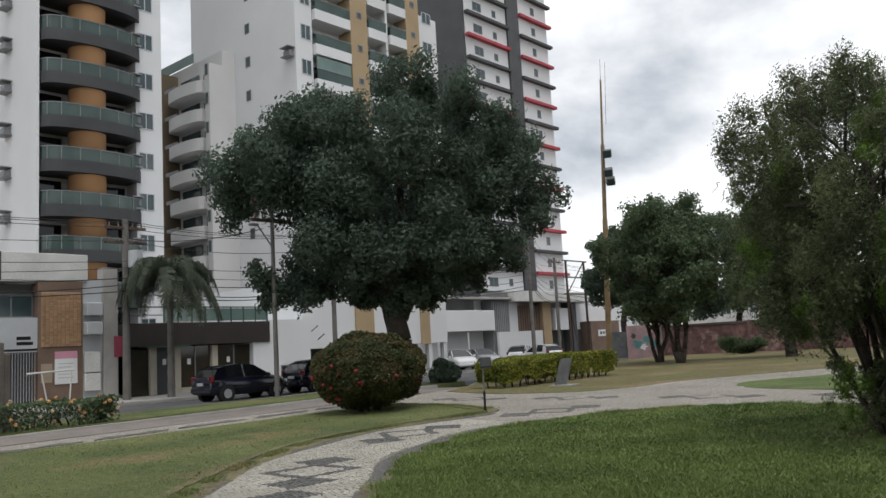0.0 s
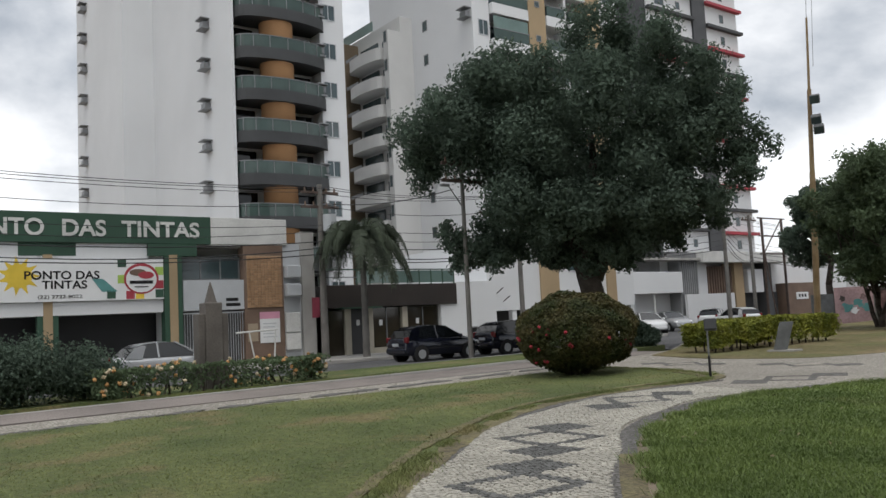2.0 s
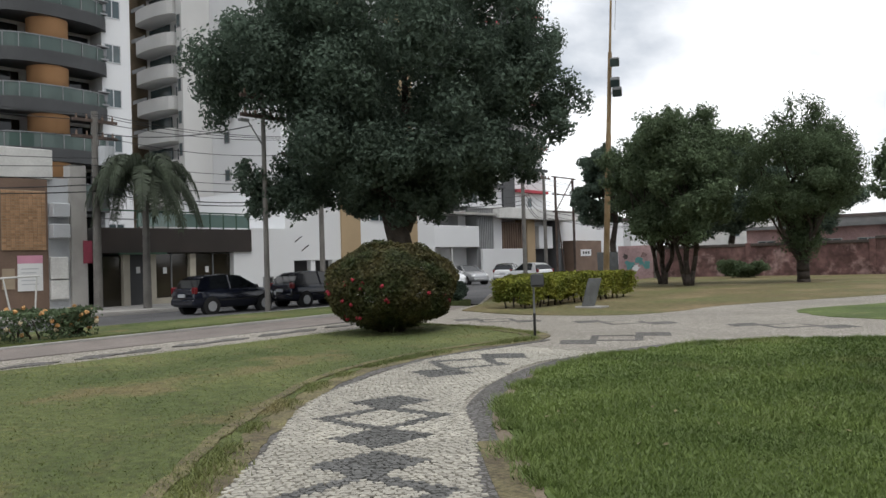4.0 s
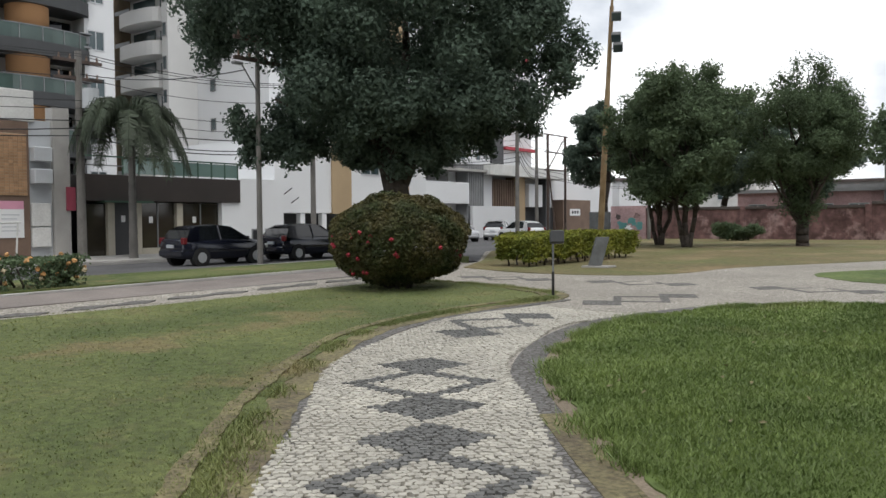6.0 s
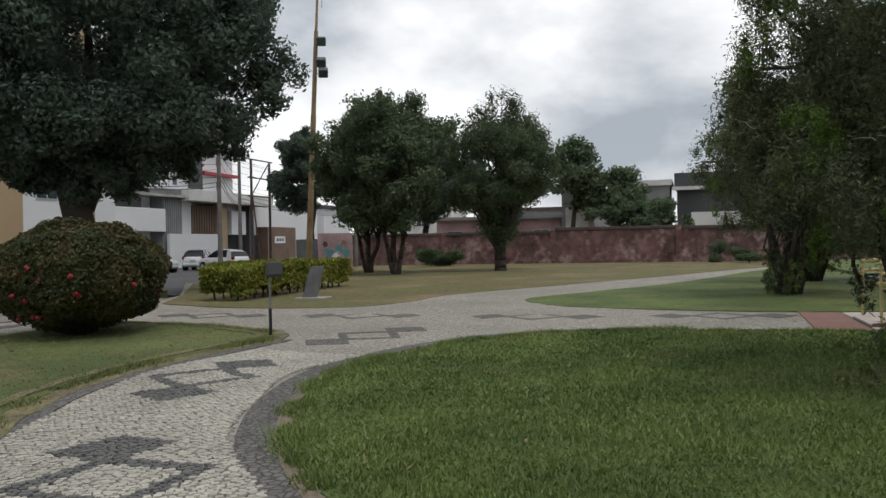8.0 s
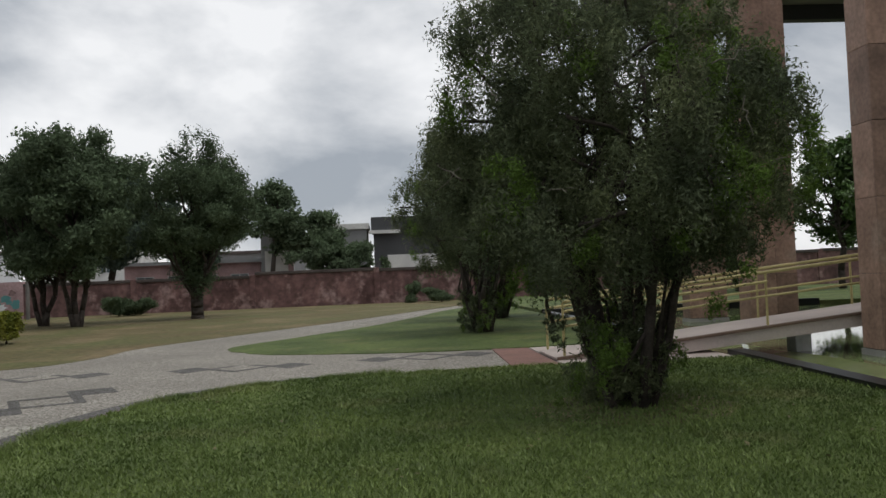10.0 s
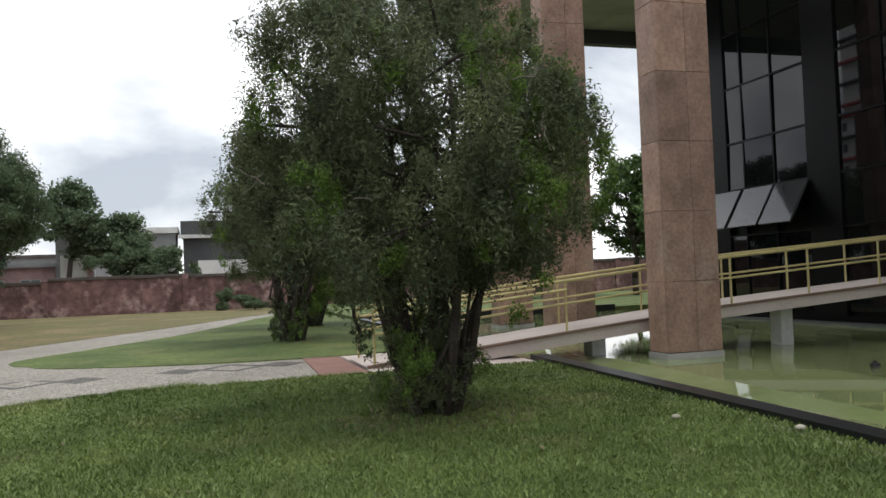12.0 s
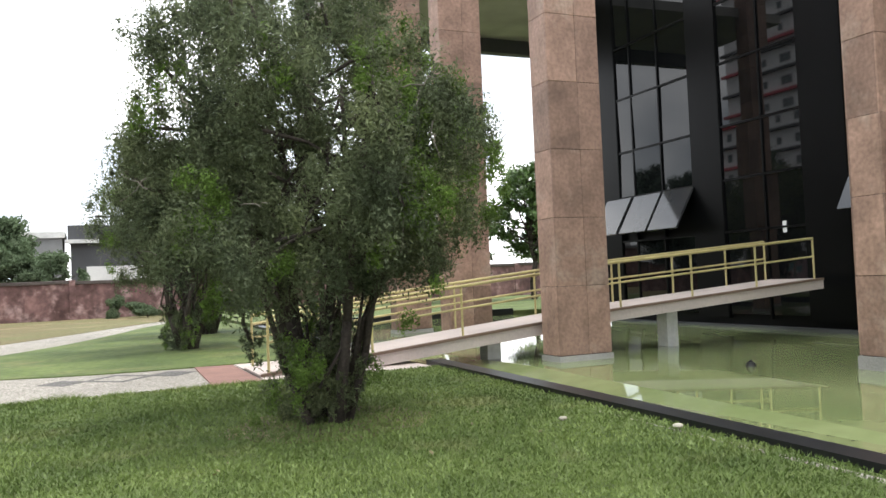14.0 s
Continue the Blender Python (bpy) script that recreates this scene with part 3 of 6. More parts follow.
def round_balcony_tower():
    t = thing("apartment_tower", -70, 28, -0.2, "tall white apartment tower with dark curved balconies and orange columns", "apartment tower")
    F = 3.22
    part("wall", box(-88, -59.6, 23.5, 33.2, -0.2, 62), M_WHITE, t)
    part("wall", box(-59.6, -58, 31.0, 33.2, -0.2, 62), M_WHITE, t)
    part("wall", box(-59.6, -58, 23.5, 23.72, -0.2, 62), M_WHITE, t)
    part("wall", box(-93.9, -76.5, 20.7, 23.5, -0.2, 62), M_WHITE, t)
    bm = bmesh.new()
    bmesh.ops.create_cone(bm, cap_ends=True, segments=28, radius1=1.3, radius2=1.3, depth=54, matrix=Matrix.Translation((-58.3, 27.3, 33)))
    part("column", bm, M_ORANGE, t, "orange painted round column", True)
    for k in range(-2, 10):
        top = 10.8 + F * k
        b = part("balcony", arc_solid(-58.5, 27.6, 3.8, 1.75, top - 1.86, top - 0.98, -59.6), M_DARKB, t, "dark grey curved balcony")
        part("pane", arc_solid(-58.5, 27.6, 3.75, 1.62, top - 0.98, top - 0.06, -59.6, 0.05), M_BALCGLASS, b)
        part("rail", arc_solid(-58.5, 27.6, 3.78, 1.66, top - 0.06, top, -59.6, 0.1), M_METAL, b)
        for j in range(1, 8):
            a = math.pi * j / 8
            p = (-58.5 + 1.65 * math.sin(a) ** 0.7, 27.6 - 3.76 * math.cos(a))
            part("post", tube((*p, top - 0.98), (*p, top), 0.035, seg=6), M_METAL, b)
        part("balcony_door", box(-59.62, -59.5, 23.9, 25.9, top - 0.9, top + 1.1), M_CARGLASS, t, "dark glazed balcony door")
        part("balcony_door", box(-59.62, -59.5, 28.9, 30.8, top - 0.9, top + 1.1), M_CARGLASS, t, "dark glazed balcony door")
        window(t, "x", -58, 31.2, 32.45, top - 0.75, top + 0.6)
        air_unit(t, "x", -58, 30.75, top - 0.8)
    for k in range(-2, 10):
        air_unit(t, "y", 23.5, -62.8, 12.3 + 3.28 * k)
        air_unit(t, "y", 20.7, -89.9, 12.7 + 3.28 * k)
        window(t, "y", 23.5, -82.7, -81.6, 19.4 + 3.42 * (k - 3), 21.1 + 3.42 * (k - 3), M_METAL, M_GLASS, 0)
        window(t, "y", 23.5, -78.0, -77.0, 22.2 + 3.39 * (k - 3), 23.9 + 3.39 * (k - 3), M_METAL, M_GLASS, 0)
    return t


def striped_balcony_tower():
    t = thing("apartment_tower", -61, 52, -0.2, "white apartment tower with tan vertical stripes and glazed balconies", "apartment tower")
    F = 3.2
    part("wall", box(-70, -55.0, 43.4, 60, -0.2, 47), M_WHITE, t)
    part("wall", box(-55.0, -53.6, 43.4, 45.3, -0.2, 47), M_WHITE, t)
    part("stripe", box(-55.0, -53.3, 49.7, 51.8, -0.2, 46), M_TAN, t, "tan rendered stripe")
    part("stripe", box(-55.0, -53.3, 57.2, 59.1, -0.2, 46), M_TAN, t, "tan rendered stripe")
    part("wall", box(-68, -54.6, 60, 63.2, -0.2, 36), M_WHITE, t)
    part("pier", box(-55.0, -53.45, 54.4, 54.7, -0.2, 46), M_WHITE, t)
    for k in range(-2, 13):
        z = 28.9 + F * (k - 7)
        if z < 3:
            continue
        for y0, y1 in ((45.4, 49.6), (51.9, 54.3), (54.8, 57.1)):
            b = part("balcony", box(-55.0, -53.2, y0, y1, z - 1.1, z - 0.15), M_WHITE, t)
            part("pane", box(-53.24, -53.2, y0 + 0.05, y1 - 0.05, z - 0.15, z + 0.75), M_BALCGLASS, b)
            part("rail", box(-53.27, -53.17, y0, y1, z + 0.75, z + 0.82), M_METAL, b)
        if k % 3 == 0:
            w = part("glazing", box(-53.3, -53.25, 45.5, 49.5, z + 0.82, z + 1.9), M_GREENGLASS, t, "glazed-in balcony")
        part("opening", box(-55.02, -54.95, 45.6, 49.4, z - 0.1, z + 1.6), M_GLASS, t)
        part("opening", box(-55.02, -54.95, 52.2, 56.8, z - 0.1, z + 1.6), M_GLASS, t)
        window(t, "x", -53.6, 44.0, 45.1, z + 0.05, z + 1.45)
        window(t, "x", -53.3, 50.5, 51.1, z + 0.4, z + 1.0, M_METAL, M_GLASS, 0)
        window(t, "x", -53.3, 57.9, 58.5, z + 0.4, z + 1.0, M_METAL, M_GLASS, 0)
        window(t, "y", 43.4, -60.9, -60.2, z - 0.8, z + 0.2, M_METAL, M_GLASS, 0)
        window(t, "x", -54.6, 61.0, 62.4, z, z + 1.2)
    air_unit(t, "y", 43.4, -54.3, 27.2)
    air_unit(t, "y", 43.4, -60.0, 14.2)
    part("parapet", box(-70, -53.5, 43.3, 60.1, 47, 48), M_WHITE, t)
    return t


def bay_tower():
    t = thing("apartment_tower", -67.5, 42, -0.2, "white apartment wing with a stack of curved balconies", "apartment tower")
    part("wall", box(-72.0, -62.6, 42.0, 43.38, -0.2, 30), M_SHADEDWHITE, t)
    part("stripe", box(-71.9, -70.2, 40.2, 42.0, -0.2, 29.4), M_DULLTAN, t, "stained tan rendered stripe")
    part("wall", box(-63.4, -62.6, 40.6, 42.0, -0.2, 28.5), M_SHADEDWHITE, t)
    for k in range(11):
        z = 27.2 - 2.72 * k
        bm = bmesh.new()
        ring = [(-69.9, 42.0)] + [(-66.8 - 3.0 * math.cos(math.pi * j / 10), 41.2 - 1.2 * math.sin(math.pi * j / 10) ** 0.6) for j in range(11)] + [(-63.7, 42.0)]
        lo, hi = [bm.verts.new((x, y, z - 1.15)) for x, y in ring], [bm.verts.new((x, y, z)) for x, y in ring]
        bm.faces.new(hi)
        bm.faces.new(lo[::-1])
        for i in range(len(ring)):
            j = (i + 1) % len(ring)
            bm.faces.new((lo[i], lo[j], hi[j], hi[i]))
        bmesh.ops.recalc_face_normals(bm, faces=bm.faces[:])
        b = part("balcony", bm, M_SHADEDWHITE, t)
        part("opening", box(-69.6, -66.4, 41.9, 42.0, z, z + 1.4), M_GLASS, t)
        part("opening", box(-65.6, -64.2, 41.9, 42.0, z - 0.2, z + 1.2), M_GLASS, t)
        part("rail", box(-69.8, -67.6, 40.25, 40.3, z, z + 0.35), M_METAL, b)
        window(t, "y", 40.6, -63.3, -62.8, z + 0.2, z + 1.3, M_METAL, M_GLASS, 0)
    part("pane", box(-71.9, -65.8, 41.0, 41.05, 29.45, 30.4), M_GREENGLASS, t, "green glass terrace rail")
    return t


def red_striped_tower():
    t = thing("apartment_tower", -76, 98, -0.2, "far white apartment tower with red and grey ledges", "apartment tower")
    part("wall", box(-82, -70, 87.6, 108.5, -0.2, 78), M_WHITE, t)
    part("wall", box(-82, -70.2, 87.2, 87.6, -0.2, 78), M_DARK, t, "dark grey end wall")
    part("shaft", box(-70.2, -69.7, 97.4, 100.4, -0.2, 80), M_DARK, t, "dark grey stair shaft")
    F = 3.36
    for k in range(22):
        z = 4.8 + F * k
        m = M_RED if k % 2 == 0 else M_DARKB
        part("ledge", box(-70.0, -69.3, 100.4, 109.0, z, z + 0.42), m, t)
        part("ledge", box(-70.0, -69.3, 87.4, 97.4, z + 0.3, z + 0.72), M_RED if k % 3 == 0 else M_DARKB, t)
        window(t, "x", -70, 89.4, 91.4, z + 1.4, z + 2.7, M_METAL, M_GLASS, 1)
        window(t, "x", -70, 94.0, 94.9, z + 1.5, z + 2.6, M_METAL, M_GLASS, 0)
        window(t, "x", -70, 104.2, 105.2, z + 1.3, z + 2.6, M_METAL, M_GLASS, 0)
    part("rail", box(-70.2, -69.6, 88, 90.5, -0.2, 0), M_DARK, t)
    return t


round_balcony_tower()
striped_balcony_tower()
bay_tower()
red_striped_tower()


def words(text, parent, material, x, y0, y1, z0, z1, depth=0.03, name="letter", bold=0.0):
    """Raised letters on a wall that looks along +x, stretched to fill the given field, each letter a part of its own."""
    cu = bpy.data.curves.new(name, "FONT")
    cu.body, cu.extrude, cu.offset = text, 0.01, bold
    tmp = bpy.data.objects.new(name, cu)
    me = bpy.data.meshes.new_from_object(tmp)
    bpy.data.objects.remove(tmp)
    co = np.array([v.co[:] for v in me.vertices])
    lo, hi = co.min(0), co.max(0)
    bm = bmesh.new()
    bm.from_mesh(me)
    bmesh.ops.remove_doubles(bm, verts=bm.verts[:], dist=1e-5)
    left = set(bm.verts)
    while left:
        todo, group = [left.pop()], []
        while todo:
            v = todo.pop()
            group.append(v)
            for e in v.link_edges:
                o = e.other_vert(v)
                if o in left:
                    left.discard(o)
                    todo.append(o)
        one = bmesh.new()
        made = {}
        for v in group:
            c = v.co
            u, w = (c.x - lo[0]) / (hi[0] - lo[0]), (c.y - lo[1]) / (hi[1] - lo[1])
            made[v] = one.verts.new((x + depth * (c.z - lo[2]) / max(hi[2] - lo[2], 1e-6), y0 + u * (y1 - y0), z0 + w * (z1 - z0)))
        for f in {f for v in group for f in v.link_faces}:
            one.faces.new([made[v] for v in f.verts])
        bmesh.ops.recalc_face_normals(one, faces=one.faces[:])
        part(name, one, material, parent)
    bm.free()


def disc(x, y, z, ry, rz, thick=0.02, seg=24):
    bm = bmesh.new()
    bmesh.ops.create_cone(bm, cap_ends=True, segments=seg, radius1=1, radius2=1, depth=1,
                          matrix=Matrix.Translation((x + thick / 2, y, z)) @ Matrix.Diagonal((thick, ry, rz, 1)) @ Matrix.Rotation(radians(90), 4, "Y"))
    return bm


def paint_shop():
    X = -38.0
    t = thing("paint_shop", -44, 3, -0.2, "single-storey paint shop with green sign band and billboard", "shop")
    part("wall", box(-52, X - 1.2, -14, 19.2, -0.2, 5.4), M_WHITE, t)
    part("roof", box(-52, X - 0.3, -14, 19.2, 5.4, 5.5), M_CONCRETE, t)
    part("sign_band", box(X - 0.35, X, -14, 13.95, 5.5, 6.78, 0.02), M_GREEN_PAINT, t, "faded green sign band")
    part("sign_band", box(X - 0.35, X - 0.01, 13.95, 17.8, 5.52, 6.78, 0.02), M_OLDWHITE, t, "peeling white sign band")
    part("wall", box(X - 1.2, X - 0.12, -14, 12.6, 4.8, 5.5), M_WHITE, t)
    part("wall", box(X - 1.2, X - 0.1, -14, 11.72, 2.45, 3.0), M_WHITE, t)
    for y in (-8.5, -1.0, 6.6, 11.75):
        d = 0.0 if y > 10 else -0.16
        p = part("pillar", box(X - 0.5, X + 0.04 + d, y, y + 0.8, -0.2, 5.45), M_GREEN_PAINT, t)
        part("panel", box(X + 0.04 + d, X + 0.07 + d, y + 0.22, y + 0.58, 0.5, 5.0), M_TAN, p, "tan inset panel")
        part("bracket", box(X - 0.3, X + 0.06 + d, y - 0.7, y + 1.5, 4.95, 5.49), M_GREEN_PAINT, p)
    for text, y0, y1 in (("PONTO", 3.6, 6.85), ("DAS", 7.55, 9.3), ("TINTAS", 9.95, 13.4)):
        words(text, t, M_OLDWHITE, X, y0, y1, 5.78, 6.5, 0.04, bold=0.022)
    b = part("billboard", box(X - 0.08, X + 0.02, -0.2, 11.72, 3.03, 4.83), M_POSTER, t, "white printed billboard")
    words("PONTO DAS", b, M_BLACK, X + 0.02, 6.1, 9.0, 3.95, 4.3, 0.012, bold=0.02)
    words("TINTAS", b, M_BLACK, X + 0.02, 6.75, 8.5, 3.55, 3.9, 0.012, bold=0.02)
    words("(22) 2722-8022", b, M_BLACK, X + 0.02, 6.6, 8.3, 3.12, 3.3, 0.012)
    part("sun_shape", disc(X + 0.02, 5.9, 4.1, 0.5, 0.5, 0.008), M_SUNYELLOW, b, "yellow sun shape")
    for k in range(11):
        a = 2 * math.pi * k / 11
        bm = bmesh.new()
        bm.faces.new([bm.verts.new((X + 0.024, 5.9 + math.cos(a + d) * r, 4.1 + math.sin(a + d) * r)) for d, r in ((-0.2, 0.5), (0.2, 0.5), (0.0, 0.82))])
        part("ray", bm, M_SUNYELLOW, b)
    bm = bmesh.new()
    bm.faces.new([bm.verts.new((X + 0.026, a, c)) for a, c in ((8.7, 3.95), (9.15, 3.95), (9.75, 3.4), (9.1, 3.4))])
    part("stroke", bm, M_TEAL, b, "teal brush stroke")
    part("badge", disc(X + 0.02, 10.75, 3.95, 0.75, 0.68, 0.01), M_RED, b, "oval red and white badge")
    part("badge", disc(X + 0.032, 10.75, 3.92, 0.66, 0.58, 0.008), M_POSTER, b)
    part("stroke", disc(X + 0.042, 10.6, 4.22, 0.36, 0.15, 0.008), M_BROWN, b)
    part("stroke", disc(X + 0.044, 10.95, 4.1, 0.34, 0.16, 0.008), M_RED, b)
    part("stroke", box(X + 0.042, X + 0.05, 10.25, 11.25, 3.72, 3.86), M_BLACK, b)
    part("stroke", box(X + 0.042, X + 0.05, 10.45, 11.05, 3.56, 3.61), M_BLACK, b)
    for y, z, m in ((9.75, 4.45, M_GREEN_PAINT), (11.35, 3.1, M_GREEN_PAINT), (9.3, 3.1, M_GREEN_PAINT), (11.35, 3.5, M_RED), (10.1, 3.06, M_RED), (10.5, 3.06, M_SUNYELLOW), (9.75, 3.75, M_LIME), (11.35, 4.1, M_LIME)):
        part("colour_square", box(X + 0.02, X + 0.026, y, y + 0.36, z, z + 0.36), m, b)
    # a flat black sheet imitates the shade inside the open shop
    part("shopfront", box(X - 1.2, X - 1.1, -14, 11.7, -0.2, 2.45), M_BLACK, t, "black sheet as the shaded inside of the open shopfront")
    part("shopfront", box(X - 0.6, X - 0.5, 12.55, 15.55, 3.85, 4.95), M_GLASS, t)
    window(t, "x", X - 0.5, 12.62, 15.5, 3.86, 4.93, M_METAL, M_GLASS, 2)
    part("panel", box(X - 0.3, X, 12.6, 15.5, 2.45, 3.84, 0.01), M_PALEGREY, t, "pale grey sign panel")
    part("stroke", box(X, X + 0.008, 14.6, 15.2, 2.85, 3.0), M_BLACK, t)
    part("stroke", box(X, X + 0.008, 14.6, 15.3, 2.62, 2.76), M_BLACK, t)
    part("wall", box(X - 0.8, X - 0.7, 12.55, 15.55, -0.2, 2.45), M_DARK, t)
    gr = part("grille", box(X - 0.1, X - 0.06, 12.6, 15.5, 2.3, 2.36), M_PALEGREY, t, "white barred grille")
    for k in range(24):
        part("bar", tube((X - 0.08, 12.66 + 0.12 * k, -0.1), (X - 0.08, 12.66 + 0.12 * k, 2.36), 0.014, seg=5), M_PALEGREY, gr)
    part("wall", box(X - 0.7, X - 0.02, 15.52, 17.55, -0.2, 5.5), M_BROWN, t, "brown rendered pier")
    tile = part("brick_panel", box(X - 0.02, X, 15.65, 17.45, 2.5, 5.0), M_MORTAR, t, "panel of glazed tan bricks")
    tile2 = part("brick_panel", box(X - 0.02, X, 15.65, 16.15, 0.9, 1.75), M_MORTAR, t)
    me = bpy.data.meshes.new("brick")
    bm = box(0, 0.03, -0.085, 0.085, -0.05, 0.05, 0.008)
    bm.to_mesh(me)
    bm.free()
    me.materials.append(M_TANBRICK)
    for r in range(21):
        for c in range(10):
            o = new("brick", me)
            o.parent, o.location = tile, (X, 15.74 + 0.18 * c, 2.56 + 0.118 * r)
    part("poster", box(X, X + 0.02, 16.25, 17.28, 0.8, 1.95), M_POSTER, t, "white notice with a pink head")
    part("poster_head", box(X, X + 0.022, 16.25, 17.28, 1.95, 2.28), M_PINKPAPER, t)
    for k in range(5):
        part("writing", box(X + 0.02, X + 0.024, 16.4, 17.1 - 0.1 * (k % 2), 1.7 - 0.16 * k, 1.74 - 0.16 * k), M_PALEGREY, t)
    part("wall", box(X - 0.7, X - 0.1, 17.55, 18.5, -0.2, 5.6), M_PALEGREY, t)
    for z0, z1 in ((0.4, 1.2), (1.25, 2.2)):
        part("meter_box", box(X - 0.1, X + 0.1, 17.6, 18.35, z0, z1, 0.02), M_OLDWHITE, t, "white electricity meter box")
    for z0 in (3.0, 3.9):
        part("air_conditioner", box(X - 0.1, X + 0.35, 17.6, 18.35, z0, z0 + 0.6, 0.03), M_PALEGREY, t)
    part("pillar", box(X - 0.5, X + 0.1, 18.5, 19.2, -0.2, 6.2), M_CONCRETE, t, "bare concrete pier")
    part("sign_plate", box(X + 0.1, X + 0.16, 19.0, 19.4, 1.9, 2.9), M_CARMINE, t, "small faded red sign")
    return t


paint_shop()


def gatehouse():
    t = thing("gatehouse", -42, 24, -0.2, "low dark-fronted gatehouse with glass doors and green glass rail", "gatehouse")
    part("fascia", box(-45, -38.2, 20.0, 28.35, 2.35, 3.52, 0.02), M_BROWNBLACK, t, "wide dark brown fascia")
    part("wall", box(-46, -42.0, 20.0, 28.3, -0.2, 2.35), M_DARK, t)
    part("wall", box(-46, -41, 19.3, 20.0, -0.2, 3.5), M_CONCRETE, t)
    for k in range(9):
        y = 21.9 + 0.8 * k
        part("post", box(-38.4, -38.34, y - 0.03, y + 0.03, 3.52, 4.34), M_GREEN_PAINT, t)
        if k < 8:
            part("pane", box(-38.38, -38.36, y + 0.04, y + 0.76, 3.6, 4.26), M_GREENGLASS, t)
    part("rail", box(-38.42, -38.32, 19.9, 28.35, 4.3, 4.36), M_GREEN_PAINT, t)
    part("rail", box(-38.42, -38.32, 19.9, 21.9, 3.9, 3.95), M_METAL, t)
    for y in (21.15, 22.5, 24.7):
        part("pillar", box(-38.75, -38.4, y, y + 0.34, -0.2, 2.3, 0.01), M_PALESTONE, t, "pale stone gate pillar")
    part("door", box(-38.65, -38.58, 20.1, 21.12, -0.1, 2.2), M_BROWNGLASS, t)
    d = part("door", box(-38.65, -38.58, 21.52, 22.46, -0.1, 2.25), M_DARK, t, "dark metal gate")
    part("handle", tube((-38.55, 22.3, 0.8), (-38.55, 22.3, 1.2), 0.015), M_METAL, d)
    part("notice", box(-38.58, -38.57, 21.9, 22.1, 1.4, 1.7), M_POSTER, d)
    for y0, y1 in ((22.88, 24.65), (25.1, 27.2)):
        g = part("shopfront", box(-38.65, -38.6, y0, y1, 0.2, 2.3), M_BROWNGLASS, t)
        part("frame", box(-38.6, -38.56, (y0 + y1) / 2 - 0.03, (y0 + y1) / 2 + 0.03, 0.2, 2.3), M_METAL, g)
        part("notice", box(-38.59, -38.58, (y0 + y1) / 2 - 0.45, (y0 + y1) / 2 - 0.25, 1.35, 1.65), M_POSTER, g)
    part("plinth", box(-38.8, -38.4, 22.85, 27.2, -0.2, 0.18), M_PALESTONE, t)
    part("canopy", box(-38.9, -38.0, 20.8, 23.2, 2.28, 2.36), M_GREEN_PAINT, t)
    part("wall", box(-44, -38.3, 28.36, 31.3, -0.2, 3.6), M_WHITE, t, "white side wall")
    part("wall", box(-43, -38.3, 27.25, 28.36, -0.2, 2.35), M_WHITE, t)
    window(t, "x", -38.3, 29.1, 29.8, 0.3, 1.0, M_METAL, M_BLACK, 0)
    window(t, "x", -38.3, 30.0, 30.5, 0.3, 1.0, M_METAL, M_BLACK, 0)
    return t


gatehouse()


def white_house():
    X = -39.0
    t = thing("office_house", -45, 38, -0.2, "long white two-storey building over an open ground floor with shade-dark back wall", "building")
    part("wall", box(-50, X, 31.3, 44.5, 1.85, 6.0), M_WHITE, t)
    # the overhang's shade is put into this back wall's dark colour
    part("wall", box(-50, X - 3.0, 31.3, 44.5, -0.2, 1.85), M_DARK, t, "recessed ground-floor wall coloured dark as shade")
    part("stripe", box(X - 0.1, X + 0.12, 35.6, 37.2, 1.8, 6.02), M_TAN, t, "tan rendered stripe")
    part("stripe", box(X - 0.1, X + 0.12, 41.7, 42.6, 1.8, 6.02), M_TAN, t, "tan rendered stripe")
    for y in (31.5, 33.2, 34.9, 37.5, 40.0, 42.5, 44.1):
        part("pillar", box(X - 0.4, X - 0.05, y, y + 0.35, -0.2, 1.85), M_WHITE, t)
    window(t, "x", X - 2.95, 32.2, 33.0, 0.3, 1.5)
    window(t, "x", X, 38.2, 39.8, 4.2, 5.4)
    for k in range(2):
        part("street_light_arm", tube((X, 32.0 + 0.5 * k, 2.9 - 0.5 * k), (X + 0.6, 32.0 + 0.5 * k, 3.2 - 0.5 * k), 0.03), M_BLACK, t)
    return t


white_house()


